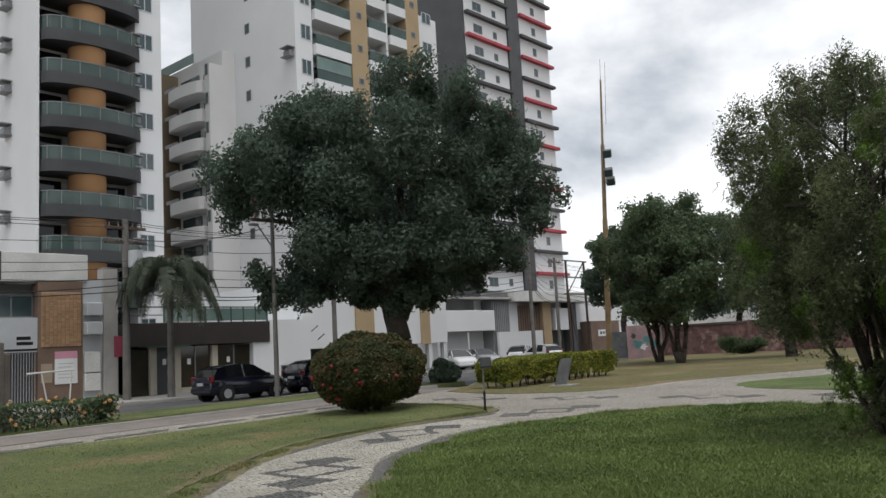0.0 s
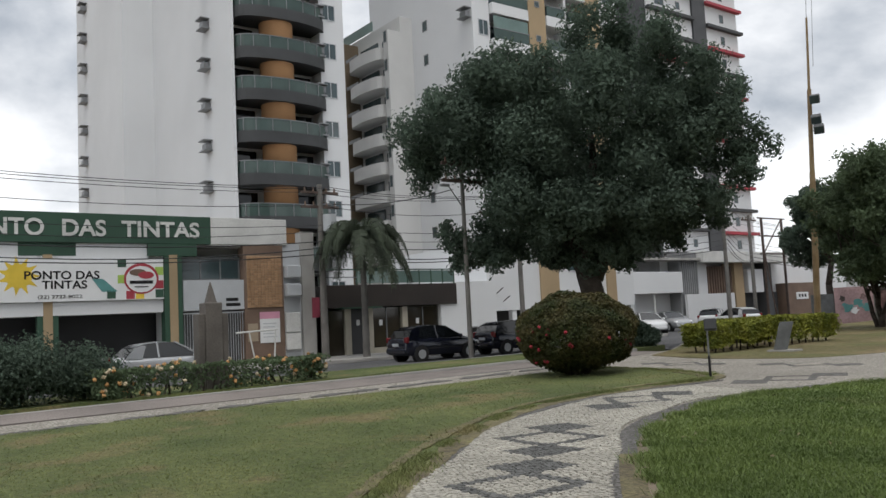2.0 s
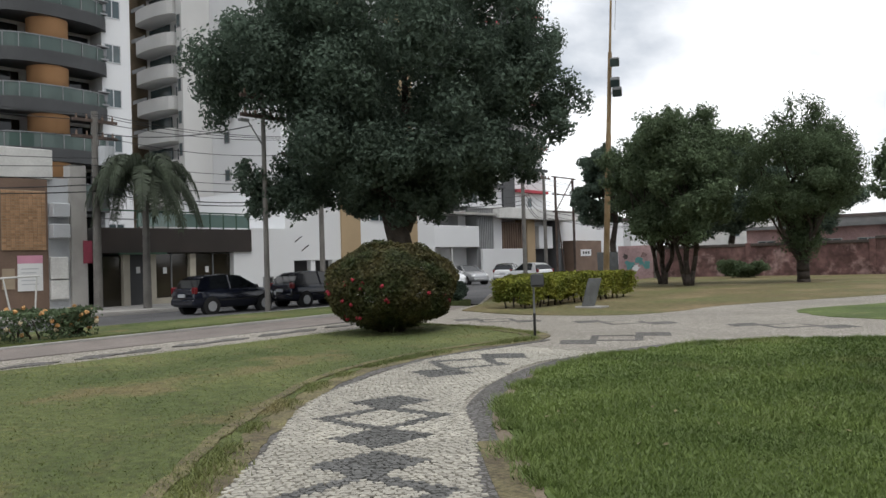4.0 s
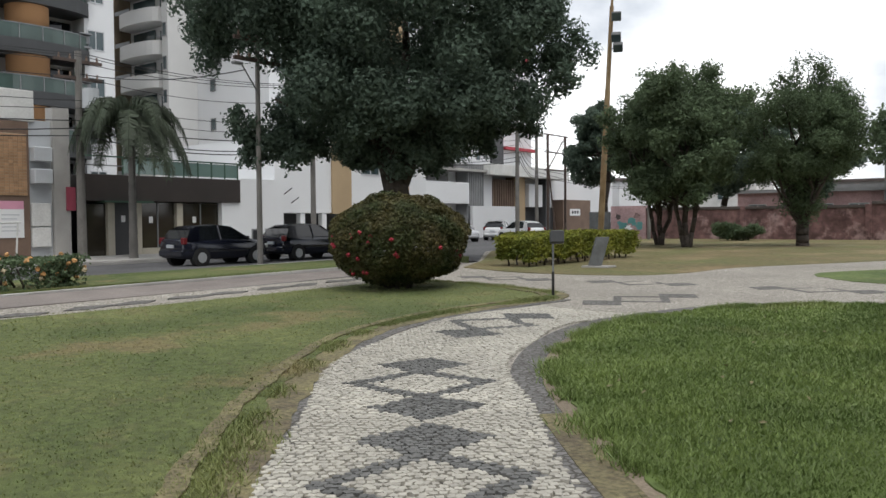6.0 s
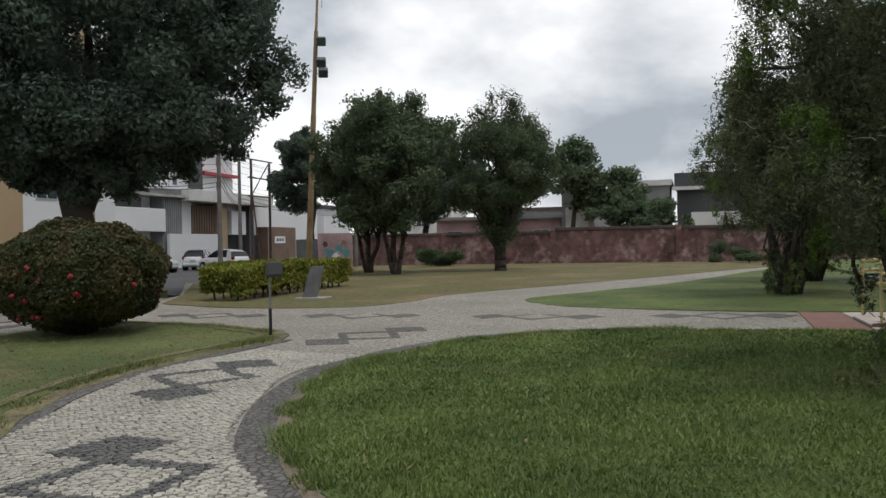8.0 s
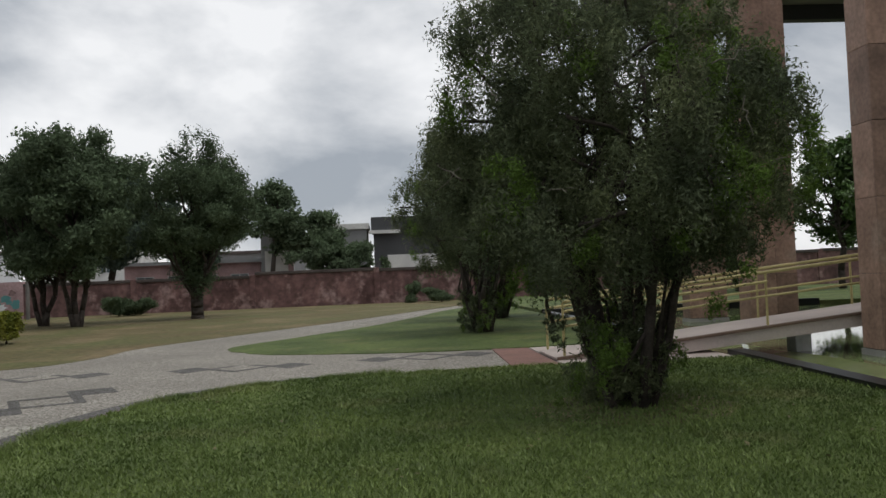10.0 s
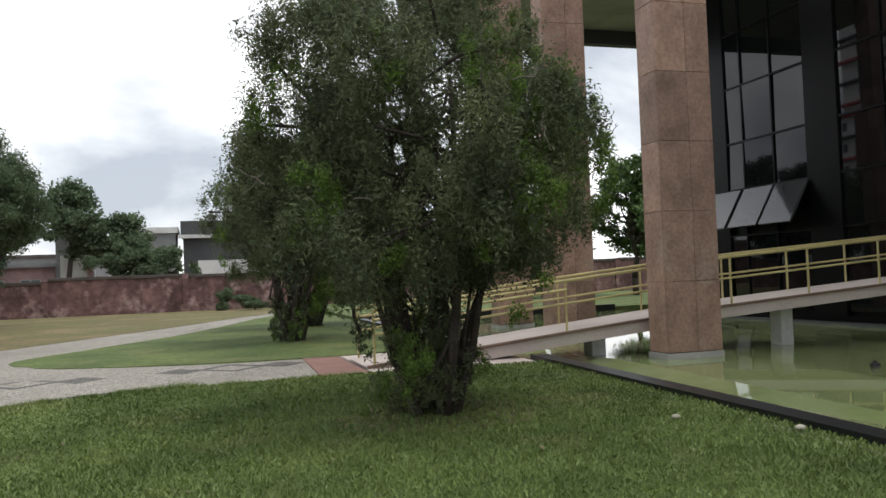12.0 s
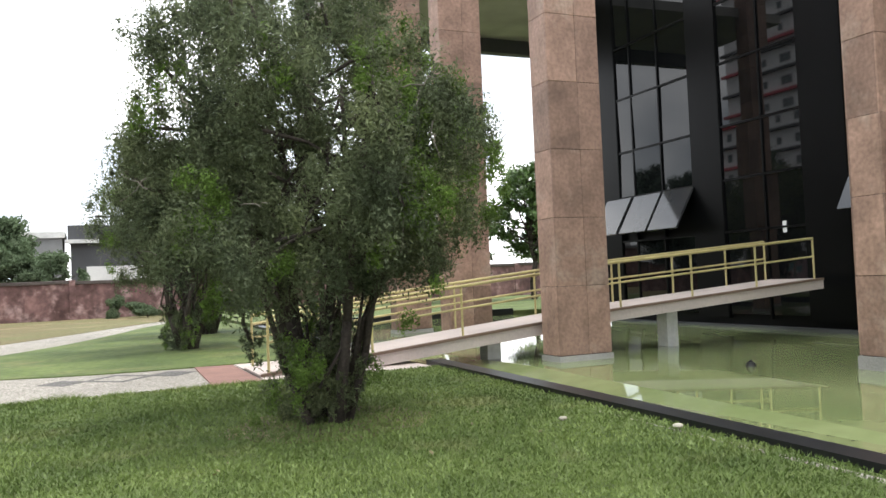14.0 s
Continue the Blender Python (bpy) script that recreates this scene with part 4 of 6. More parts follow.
def corner_shops():
    X = -46.0
    t = thing("shop_row", -52, 64, -0.2, "row of low white shops with ribbed and slatted fronts", "shops")
    part("wall", box(-62, X - 1.5, 50, 90, -0.2, 5.6), M_WHITE, t)
    part("sign_box", box(X - 1.5, X, 50.5, 59.2, 2.77, 4.6, 0.03), M_WHITE, t, "plain white box front")
    for y in (51.5, 55.5):
        part("post", tube((X - 0.2, y, -0.2), (X - 0.2, y, 2.77), 0.08), M_OLDWHITE, t)
    rib = part("ribbed_front", box(X - 1.5, X - 0.3, 59.2, 61.7, -0.2, 6.3), M_RIBGREY, t, "grey ribbed front")
    for k in range(9):
        part("rib", box(X - 0.3, X - 0.18, 59.25 + 0.28 * k, 59.39 + 0.28 * k, 2.6, 6.3), M_RIBGREY, rib)
    part("low_wall", box(X, X + 0.25, 59.3, 66.3, -0.2, 2.6), M_WHITE, t, "white boundary wall")
    part("wall", box(X - 1.5, X - 0.5, 61.7, 63.4, 2.2, 5.4), M_WHITE, t)
    sl = part("slat_screen", box(X - 0.9, X - 0.7, 63.4, 67.2, 2.4, 5.1), M_BROWNBLACK, t, "brown slatted screen")
    for k in range(10):
        part("slat", box(X - 0.7, X - 0.45, 63.5 + 0.38 * k, 63.68 + 0.38 * k, 2.4, 5.1), M_BROWN, sl)
    part("fascia", box(X - 1.5, X + 0.5, 61.7, 76, 5.4, 6.4, 0.03), M_OLDWHITE, t, "long white roof fascia")
    part("wall", box(X - 1.5, X - 0.2, 67.2, 68.6, -0.2, 5.4), M_TAN, t)
    part("wall", box(X - 1.5, X - 0.2, 72.5, 73.3, -0.2, 5.4), M_DARK, t)
    part("wall", box(X - 1.5, X - 0.3, 69.5, 72, 2.6, 4.8), M_WHITE, t)
    part("shopfront", box(X - 1.5, X - 1.4, 61.7, 76, -0.2, 2.6), M_DARK, t)
    part("wall", box(X - 1.5, X - 0.2, 76, 82, -0.2, 3.4), M_BROWN, t)
    pl = part("number_plate", box(X - 0.2, X - 0.15, 77.4, 79.6, 1.75, 2.45), M_POSTER, t, "white plate with dark writing")
    for k in range(3):
        part("writing", box(X - 0.15, X - 0.14, 77.75 + 0.55 * k, 78.1 + 0.55 * k, 1.95, 2.25), M_BLACK, pl)
    part("roof", box(-62, X + 0.2, 50, 62, 5.6, 5.8), M_CONCRETE, t)
    part("wall", box(-62, X - 1.5, 44.5, 50, -0.2, 6.0), M_WHITE, t)
    part("panel", box(X - 1.5, X - 1.42, 52, 58, 4.6, 6.0), M_RIBGREY, t)
    return t


corner_shops()


def billboard_frame():
    t = thing("billboard_frame", -39.8, 63.5, -0.2, "bare rusty steel billboard frame on posts", "billboard frame")
    for y in (62.0, 65.0):
        part("post", tube((-39.8, y, -0.3), (-39.8, y, 8.6), 0.11), M_RUST, t)
    for z in (5.6, 7.1, 8.6):
        part("beam", tube((-39.8, 61.5, z), (-39.8, 65.5, z), 0.06), M_RUST, t)
    part("brace", tube((-39.8, 62.0, 5.6), (-39.8, 65.0, 8.6), 0.05), M_RUST, t)
    part("brace", tube((-39.0, 62.0, -0.3), (-39.8, 62.0, 6.4), 0.06), M_RUST, t)


billboard_frame()


# ---- poles and cables ----
def power_pole(x, y, h, arms, r=0.14, light=False, transformer=False, label="grey concrete power pole with crossarms and insulators", turn=90.0):
    t = thing("power_pole", x, y, -0.3, label, "power pole", "poles along the street")
    part("pole", tube((x, y, -0.4), (x, y, h), r, r * 0.7, 10), M_POLE, t)
    for z in arms:
        a = part("crossarm", box(x - 0.06, x + 0.06, y - 1.0, y + 1.0, z - 0.06, z + 0.06), M_RUST, t)
        for u in (-0.8, -0.35, 0.35, 0.8):
            part("insulator", tube((x, y + u, z + 0.06), (x, y + u, z + 0.25), 0.05, 0.03, 7), M_BROWN, a)
    if light:
        part("lamp_arm", tube((x, y, h - 2.0), (x + 0.5, y - 1.1, h - 1.2), 0.025), M_METAL, t)
        part("lamp_head", box(x + 0.45, x + 0.65, y - 1.5, y - 1.1, h - 1.27, h - 1.17, 0.03), M_METAL, t)
    if transformer:
        part("transformer", tube((x + 0.35, y + 0.3, h - 2.3), (x + 0.35, y + 0.3, h - 1.5), 0.32, seg=14), M_PALEGREY, t)
    return t


power_pole(-36.2, 18.75, 8.3, (7.9, 7.2), 0.19, transformer=True)
power_pole(-27.0, 20.3, 7.9, (7.7, 7.0), 0.105, light=True, label="slim grey pole with crossarms and a street lamp")
power_pole(-35.0, 30.4, 8.8, (8.4,), 0.15)
power_pole(-34.0, 48.1, 9.4, (9.0, 8.3), 0.16)
power_pole(-35.0, -4.0, 8.6, (8.2,), 0.16)
power_pole(-40.0, 60.5, 8.8, (8.4,), 0.17, label="dark wooden pole with looped cables")
power_pole(-27.2, 54.0, 9.2, (8.9, 8.3), 0.12)


def cable(points, sag, r, label, group="cables over the street"):
    cu = bpy.data.curves.new("cable", "CURVE")
    cu.dimensions, cu.bevel_depth, cu.bevel_resolution = "3D", r, 1
    for a, b in zip(points, points[1:]):
        sp = cu.splines.new("POLY")
        sp.points.add(12)
        for k in range(13):
            u = k / 12
            p = Vector(a).lerp(Vector(b), u)
            sp.points[k].co = (p.x, p.y, p.z - sag * 4 * u * (1 - u), 1)
    cu.materials.append(M_BLACK)
    tmp = bpy.data.objects.new("cable", cu)
    me = bpy.data.meshes.new_from_object(tmp)
    bpy.data.objects.remove(tmp)
    if not me.materials:
        me.materials.append(M_BLACK)
    return tagged(new("power_cable", me), label, "cable", group)


for k, (z, dx, sag) in enumerate(((8.15, -0.8, 0.35), (8.15, 0.35, 0.4), (8.15, 0.8, 0.38), (7.4, 0.0, 0.5), (6.4, 0.2, 0.45), (6.1, 0.2, 0.6), (5.6, 0.25, 0.5), (5.3, 0.25, 0.7), (5.0, 0.22, 0.55))):
    cable([(-35 + dx, -40, z), (-35 + dx, -4, z), (-36.2 + dx, 18.75, z - 0.1), (-35 + dx, 30.4, z + 0.1), (-34 + dx, 48.1, z + 0.3), (-40 + dx, 60.5, z), (-42 + dx, 90, z)], sag,
          0.015 if z > 6 else 0.024, "thin black power cable strung between poles" if z > 6 else "thick black telephone cable strung between poles")
cable([(-27, 20.2, 7.35), (-35, 30.4, 8.3)], 0.3, 0.02, "thin black cable crossing the street")
cable([(-27.5, 20.2, 6.75), (-36.2, 18.75, 7.4)], 0.3, 0.02, "thin black cable crossing the street")
cable([(-27, 20.2, 7.4), (-34, 48.1, 9.0)], 0.5, 0.02, "thin black cable crossing the street")


def flood_mast():
    x, y, g = -26.8, 46.0, ground_z(-26, 46)
    top = (-25.8, 46.0, 18.2)
    t = thing("floodlight_mast", x, y, g, "tall rusty yellow steel mast with three floodlights", "floodlight mast")

    def at(z):
        u = (z - g) / (18.2 - g)
        return Vector((x + (top[0] - x) * u, y, z))
    part("pole", tube(at(g - 0.3), at(9), 0.19, 0.16, 12), M_MAST, t)
    part("pole", tube(at(9), at(13.9), 0.14, 0.12, 12), M_MAST, t)
    part("pole", tube(at(13.9), at(18.2), 0.08, 0.06, 8), M_MAST, t)
    part("lightning_rod", tube(at(18.2), at(19.6), 0.02, 0.015, 5), M_METAL, t)
    part("lightning_rod", tube(at(15.2) + Vector((0.3, 0, 0)), at(19.3) + Vector((0.35, 0, 0)), 0.018, 0.012, 5), M_METAL, t)
    for z, dx, tilt in ((13.2, 0.25, 20), (12.0, 0.3, 35), (11.4, 0.45, 35)):
        p = at(z)
        part("bracket", tube(p, p + Vector((dx, -0.15, 0)), 0.04), M_METAL, t)
        bm = box(-0.28, 0.28, -0.2, 0.2, -0.26, 0.26, 0.05)
        bmesh.ops.transform(bm, matrix=Matrix.Translation(p + Vector((dx + 0.2, -0.25, 0))) @ Euler((radians(tilt), 0, radians(25))).to_matrix().to_4x4(), verts=bm.verts[:])
        lamp = part("floodlight", bm, M_LAMPGREY, t)
        bm = box(-0.24, 0.24, -0.22, -0.2, -0.22, 0.22)
        bmesh.ops.transform(bm, matrix=Matrix.Translation(p + Vector((dx + 0.2, -0.25, 0))) @ Euler((radians(tilt), 0, radians(25))).to_matrix().to_4x4(), verts=bm.verts[:])
        part("lens", bm, M_GLASS, lamp)
    return t


flood_mast()


# ---- cars ----
def car(paint, label, sedan=False):
    """A small hatchback or saloon at the origin that heads along +y."""
    t = thing("car", 0, 0, 0, label, "car", "cars parked along the street")
    # lower body: stations along the car (y, half width, underside, shoulder, deck)
    st = [(-1.98, 0.66, 0.42, 0.72, 0.88), (-1.92, 0.76, 0.30, 0.78, 0.98), (-1.6, 0.83, 0.24, 0.84, 0.99), (-0.6, 0.85, 0.22, 0.84, 0.96), (0.5, 0.85, 0.22, 0.82, 0.95),
          (1.0, 0.84, 0.22, 0.80, 0.96), (1.5, 0.82, 0.24, 0.74, 0.87), (1.82, 0.74, 0.28, 0.66, 0.76), (1.97, 0.58, 0.36, 0.56, 0.62)]
    bm = bmesh.new()
    rings = []
    for y, w, z0, z1, z2 in st:
        half = [(w * 0.86, z0), (w * 0.97, z0 + 0.1), (w, (z0 + z1) / 2), (w * 0.985, z1), (w * 0.90, z2 - 0.01), (w * 0.6, z2 + 0.012)]
        rings.append([bm.verts.new((a, y, z)) for a, z in half] + [bm.verts.new((-a, y, z)) for a, z in half[::-1]])
    k = len(rings[0])
    for r, q in zip(rings, rings[1:]):
        for i in range(k):
            bm.faces.new((r[i], r[(i + 1) % k], q[(i + 1) % k], q[i]))
    bm.faces.new(rings[0])
    bm.faces.new(rings[-1][::-1])
    bmesh.ops.recalc_face_normals(bm, faces=bm.faces[:])
    part("body", bm, paint, t, "", True)
    # glazed cabin, with a painted roof and pillars on it
    prof = [(-1.86, 0.95), (-1.60, 1.30), (-1.30, 1.43), (-0.4, 1.475), (0.15, 1.42), (0.98, 0.95)]
    if sedan:
        prof = [(-1.45, 0.95), (-1.12, 1.26), (-0.85, 1.37), (-0.3, 1.42), (0.15, 1.38), (0.98, 0.95)]

    def wide(z):
        return 0.78 - 0.22 * (z - 0.95) / 0.5
    bm = bmesh.new()
    sides = [[bm.verts.new((s * wide(z), y, z)) for y, z in prof] for s in (-1, 1)]
    bm.faces.new(sides[0])
    bm.faces.new(sides[1][::-1])
    for i in range(len(prof)):
        j = (i + 1) % len(prof)
        bm.faces.new((sides[0][i], sides[1][i], sides[1][j], sides[0][j]))
    bmesh.ops.recalc_face_normals(bm, faces=bm.faces[:])
    part("cabin_glass", bm, M_CARGLASS, t, "dark tinted windows")
    bm = bmesh.new()
    rows = []
    for y, z in prof[1:5]:
        w = wide(z) + 0.015
        rows.append([bm.verts.new(c) for c in ((-w, y, z - 0.04), (-w + 0.05, y, z + 0.012), (0, y, z + 0.03), (w - 0.05, y, z + 0.012), (w, y, z - 0.04))])
    for r, q in zip(rows, rows[1:]):
        for i in range(4):
            bm.faces.new((r[i], r[i + 1], q[i + 1], q[i]))
    bmesh.ops.solidify(bm, geom=bm.faces[:], thickness=0.025)
    part("roof", bm, paint, t, "", True)
    (yr, zr), (yt, zt), (yc, zc) = prof[0], prof[1], prof[2]
    for s in (-1, 1):
        part("pillar", tube((s * 0.77, 0.93, 0.95), (s * 0.58, 0.16, 1.41), 0.035, seg=6), paint, t)
        part("pillar", tube((s * 0.785, -0.38, 0.93), (s * 0.575, -0.38, 1.45 if not sedan else 1.40), 0.035, seg=6), paint, t)
        bm = bmesh.new()
        q = [(yr + 0.02, 0.93), (yt, zt), (yc, zc - 0.02), (yc + 0.12, zc - 0.05), (yr + 0.55, 0.93)]
        f = bm.faces.new([bm.verts.new((s * (wide(z) + 0.012), y, z)) for y, z in q])
        bmesh.ops.solidify(bm, geom=[f], thickness=0.03)
        bmesh.ops.recalc_face_normals(bm, faces=bm.faces[:])
        part("pillar", bm, paint, t)
        part("mirror", box(s * 0.92 - 0.09, s * 0.92 + 0.09, 0.68, 0.80, 0.93, 1.06, 0.03), paint, t)
        part("tail_light", box(s * 0.68 - 0.10, s * 0.68 + 0.10, -1.97, -1.80, 0.78, 1.03, 0.03), M_TAILRED, t)
        part("headlight", box(s * 0.60 - 0.14, s * 0.60 + 0.14, 1.70, 1.90, 0.58, 0.73, 0.03), M_POSTER, t)
        part("sill_trim", box(s * 0.845 - 0.012, s * 0.845 + 0.012, -0.9, 0.85, 0.50, 0.55), M_TYRE, t)
        for y in (-1.25, 1.22):
            part("wheel_arch", tube((s * 0.6, y, 0.31), (s * 0.848, y, 0.31), 0.36, seg=22), M_TYRE, t)
            w = part("wheel", tube((s * 0.66, y, 0.3), (s * 0.868, y, 0.3), 0.30, seg=20), M_TYRE, t)
            part("rim", tube((s * 0.86, y, 0.3), (s * 0.882, y, 0.3), 0.19, seg=14), M_ALU, w)
    part("number_plate", box(-0.2, 0.2, -2.03, -1.98, 0.66, 0.78), M_PALEGREY, t)
    part("bumper", box(-0.74, 0.74, -2.02, -1.86, 0.34, 0.58, 0.05), paint, t)
    part("bumper", box(-0.66, 0.66, 1.84, 2.01, 0.30, 0.50, 0.05), paint, t)
    return t


black_car = car(M_CARBLACK, "dark blue-black hatchback parked by the kerb")
ROAD_Z = -0.21
black_car.matrix_basis = pose(-30.1, 20.75, ROAD_Z)
copy_thing(black_car, pose(-30.2, 25.5, ROAD_Z))
white_car = car(M_CARWHITE, "white hatchback parked by the road")
white_car.matrix_basis = pose(-40.4, 55.4, ROAD_Z, 0, 0, 20)
copy_thing(white_car, pose(-36.6, 52.6, ROAD_Z, 0, 0, 70))
copy_thing(white_car, pose(-38.5, 45.0, ROAD_Z, 0, 0, 240))
silver_car = car(M_CARSILVER, "silver saloon parked across the road", True)
silver_car.matrix_basis = pose(-40.2, 49.6, ROAD_Z, 0, 0, 250)
copy_thing(silver_car, pose(-28.4, 8.6, ROAD_Z))
copy_thing(black_car, pose(-36.0, 68.0, ROAD_Z, 0, 0, 160))
copy_thing(black_car, pose(-33.0, 66.0, ROAD_Z, 0, 0, 170))

# ---- trees and shrubs ----
def bough(bm, a, b, r0, r1, rng, bends=3, wob=0.12, seg=7):
    """A bent, tapering limb."""
    a, b = Vector(a), Vector(b)
    L = (b - a).length
    pts = [a.lerp(b, k / bends) + (Vector(rng.normal(size=3)) * wob * L / bends if 0 < k < bends else Vector()) for k in range(bends + 1)]
    for k in range(bends):
        add_tube(bm, pts[k], pts[k + 1], r0 + (r1 - r0) * k / bends, r0 + (r1 - r0) * (k + 1) / bends, seg)


def tree(name, x, y, label, blobs, trunks, leaf_n, leaf, material, seed, shell=0.5, category="tree", group="", sub=5, subr=0.42, droop=0.0, aspect=2.0, limbs=1, jitter=0.75):
    """A tree of limbs and leafy clumps. blobs: main clumps (x, y, z, rx, ry, rz) about the foot; each breaks into smaller ones."""
    rng = np.random.default_rng(seed)
    g = ground_z(x, y)
    t = thing(name, x, y, g, label, category, group)
    t.location = (x, y, g)
    bm = bmesh.new()
    for a, b, r0, r1 in trunks:
        bough(bm, (x + a[0], y + a[1], g + a[2]), (x + b[0], y + b[1], g + b[2]), r0, r1, rng, 4, 0.1, 10)
    if limbs:
        for bx_, by_, bz_, rx, ry, rz in blobs[::limbs]:
            a, b, r0, r1 = trunks[int(rng.integers(len(trunks)))]
            u = rng.uniform(0.55, 1.0)
            s = Vector(a).lerp(Vector(b), u)
            bough(bm, (x + s.x, y + s.y, g + s.z), (x + bx_, y + by_, g + bz_), r0 * 0.35, 0.02, rng, 4, 0.2, 6)
    part("trunk", bm, M_BARK, t, smooth=True)
    small = []
    for bx_, by_, bz_, rx, ry, rz in blobs:
        for _ in range(sub):
            d = rng.normal(size=3)
            d /= np.linalg.norm(d)
            d *= rng.uniform(0.35, 0.82)
            k = subr * rng.uniform(0.7, 1.25)
            small.append((x + bx_ + d[0] * rx, y + by_ + d[1] * ry, g + bz_ + d[2] * rz, rx * k, ry * k, rz * k))
    area = sum((b[3] * b[4] * b[5]) ** (2 / 3) for b in small)
    P, N = blob_points(small, leaf_n / area, rng, shell)
    leaf_mesh("crown", P, N, leaf, material, t, aspect=aspect, droop=droop, jitter=jitter)
    return t


def scatter_blobs(rng, n, rx, ry, rz, cz, size, low=0.0, flat=1.0):
    out = []
    while len(out) < n:
        d = rng.normal(size=3)
        d /= np.linalg.norm(d)
        d *= rng.uniform(0.45, 0.9)
        z = cz + d[2] * rz
        if z < low:
            continue
        s = size * rng.uniform(0.75, 1.2)
        out.append((d[0] * rx, d[1] * ry, z, s, s, s * 0.8))
    return out


# the great round tree on the grass strip: u runs across the view, v away from it
def great_tree():
    rng = np.random.default_rng(11)
    ca, sa = math.cos(radians(44)), math.sin(radians(44))
    ball = [(-6.2, 9.0, 1.7), (-6.7, 7.8, 1.2), (-5.0, 10.6, 1.6), (-3.6, 11.2, 1.7), (-2.0, 10.7, 1.9), (0.8, 12.0, 1.8), (2.4, 11.6, 1.8), (4.0, 10.2, 1.8), (4.8, 8.7, 1.7), (5.7, 7.2, 1.2), (6.1, 6.6, 0.7),
            (0, 9.2, 3.0), (-3.0, 8.4, 2.5), (3.0, 8.0, 2.5), (-0.5, 6.3, 2.5), (2.6, 5.7, 1.8), (4.2, 6.0, 1.5), (-2.6, 6.0, 1.9), (-4.6, 5.0, 1.4), (-5.5, 4.7, 1.0), (-4.0, 3.8, 0.9), (3.4, 4.6, 0.9),
            (1.6, 4.1, 0.9), (-1.8, 4.5, 1.2), (-4.4, 9.4, 1.7), (0.2, 5.2, 1.7), (-1.4, 5.2, 1.62), (1.7, 5.2, 1.62), (6.6, 7.6, 1.1), (6.2, 8.4, 1.2), (5.4, 10.0, 1.3),
            (0.9, 4.5, 1.25), (-0.9, 4.5, 1.2), (0.1, 4.2, 1.1), (1.5, 4.1, 1.0), (-1.6, 4.1, 0.9), (2.8, 4.7, 1.1), (-2.9, 4.5, 1.0),
            (0.5, 3.9, 1.0), (-0.7, 3.8, 0.95), (1.3, 3.6, 0.8), (0.0, 3.3, 0.7), (-3.6, 4.6, 1.2), (-5.0, 4.0, 0.9), (3.6, 5.2, 1.2), (5.0, 5.2, 0.9)]
    blobs = []
    for u, z, s in ball:
        for v in ((-0.55, 0.55) if s > 1.6 else (rng.uniform(-0.4, 0.4),)):
            w = v * 5.0 * math.sqrt(max(0.15, 1 - (u / 7.4) ** 2))
            blobs.append((u * ca - w * sa * 0.9, u * sa + w * ca * 0.9, z, s, s, s * 0.9))
    trunks = [((0, 0, -0.3), (0.1, 0, 4.2), 0.50, 0.46), ((-0.1, -0.1, 2.8), (-1.6, -1.2, 7.5), 0.34, 0.12), ((0.2, 0.1, 2.8), (1.8, 1.4, 7.8), 0.34, 0.12), ((0.1, 0, 3.9), (0.2, 0.4, 9.0), 0.34, 0.1),
              ((0, 0, 4.3), (-3.2, -3.0, 5.9), 0.18, 0.06), ((0, 0, 4.3), (3.0, 2.8, 6.0), 0.18, 0.06)]
    tree("round_tree", -24.4, 24.6, "great round-headed tree with dense dark green leaves on the grass strip", blobs, trunks, 210000, 0.185, M_LEAF, 21, 0.35, sub=10, subr=0.42, jitter=0.55, limbs=0)


great_tree()
rng = np.random.default_rng(3)
T1 = [((0, 0, -0.2), (-0.2, 0.1, 2.6), 0.16, 0.11), ((0.1, 0, -0.2), (0.6, 0.3, 3.0), 0.13, 0.09), ((-0.1, 0, -0.2), (-0.7, -0.1, 3.0), 0.12, 0.08)]
tree("park_tree", -19.2, 40.2, "leafy mid-green park tree with several stems", scatter_blobs(rng, 46, 3.1, 3.1, 4.2, 5.4, 1.15, 1.6), T1, 60000, 0.19, M_LEAF_MID, 31, 0.15, sub=10, subr=0.50, group="trees before the wall", jitter=0.65)
tree("park_tree", -21.6, 42.6, "leafy mid-green park tree with several stems", scatter_blobs(rng, 46, 3.1, 3.1, 4.3, 5.7, 1.15, 1.7), T1, 54000, 0.19, M_LEAF_MID, 32, 0.15, sub=10, subr=0.50, group="trees before the wall", jitter=0.65)
feather = scatter_blobs(rng, 48, 2.8, 2.8, 3.7, 5.1, 1.1, 1.5) + [(-0.8, 0, 7.6, 0.9, 0.9, 1.3), (1.0, 0.3, 7.7, 0.9, 0.9, 1.3), (1.9, 0, 6.8, 0.9, 0.9, 1.2), (-1.9, 0, 6.7, 0.9, 0.9, 1.1), (0.2, 0, 8.4, 0.8, 0.8, 1.3), (2.5, 0, 5.8, 0.8, 0.8, 1.0), (-2.4, 0, 5.6, 0.8, 0.8, 1.0)]
tree("park_tree", -14.8, 43.8, "feathery dark green park tree with a forked trunk", feather, [((0, 0, -0.2), (0, 0, 1.2), 0.32, 0.28), ((0, 0, 1.1), (0.9, 0.2, 3.8), 0.2, 0.1), ((0, 0, 1.1), (-0.9, 0, 3.8), 0.2, 0.1), ((0, 0, 1.1), (0.1, 0.3, 4.4), 0.2, 0.1)],
     64000, 0.19, M_LEAF_MID, 33, 0.15, sub=10, subr=0.50, group="trees before the wall", jitter=0.65, aspect=3.2)
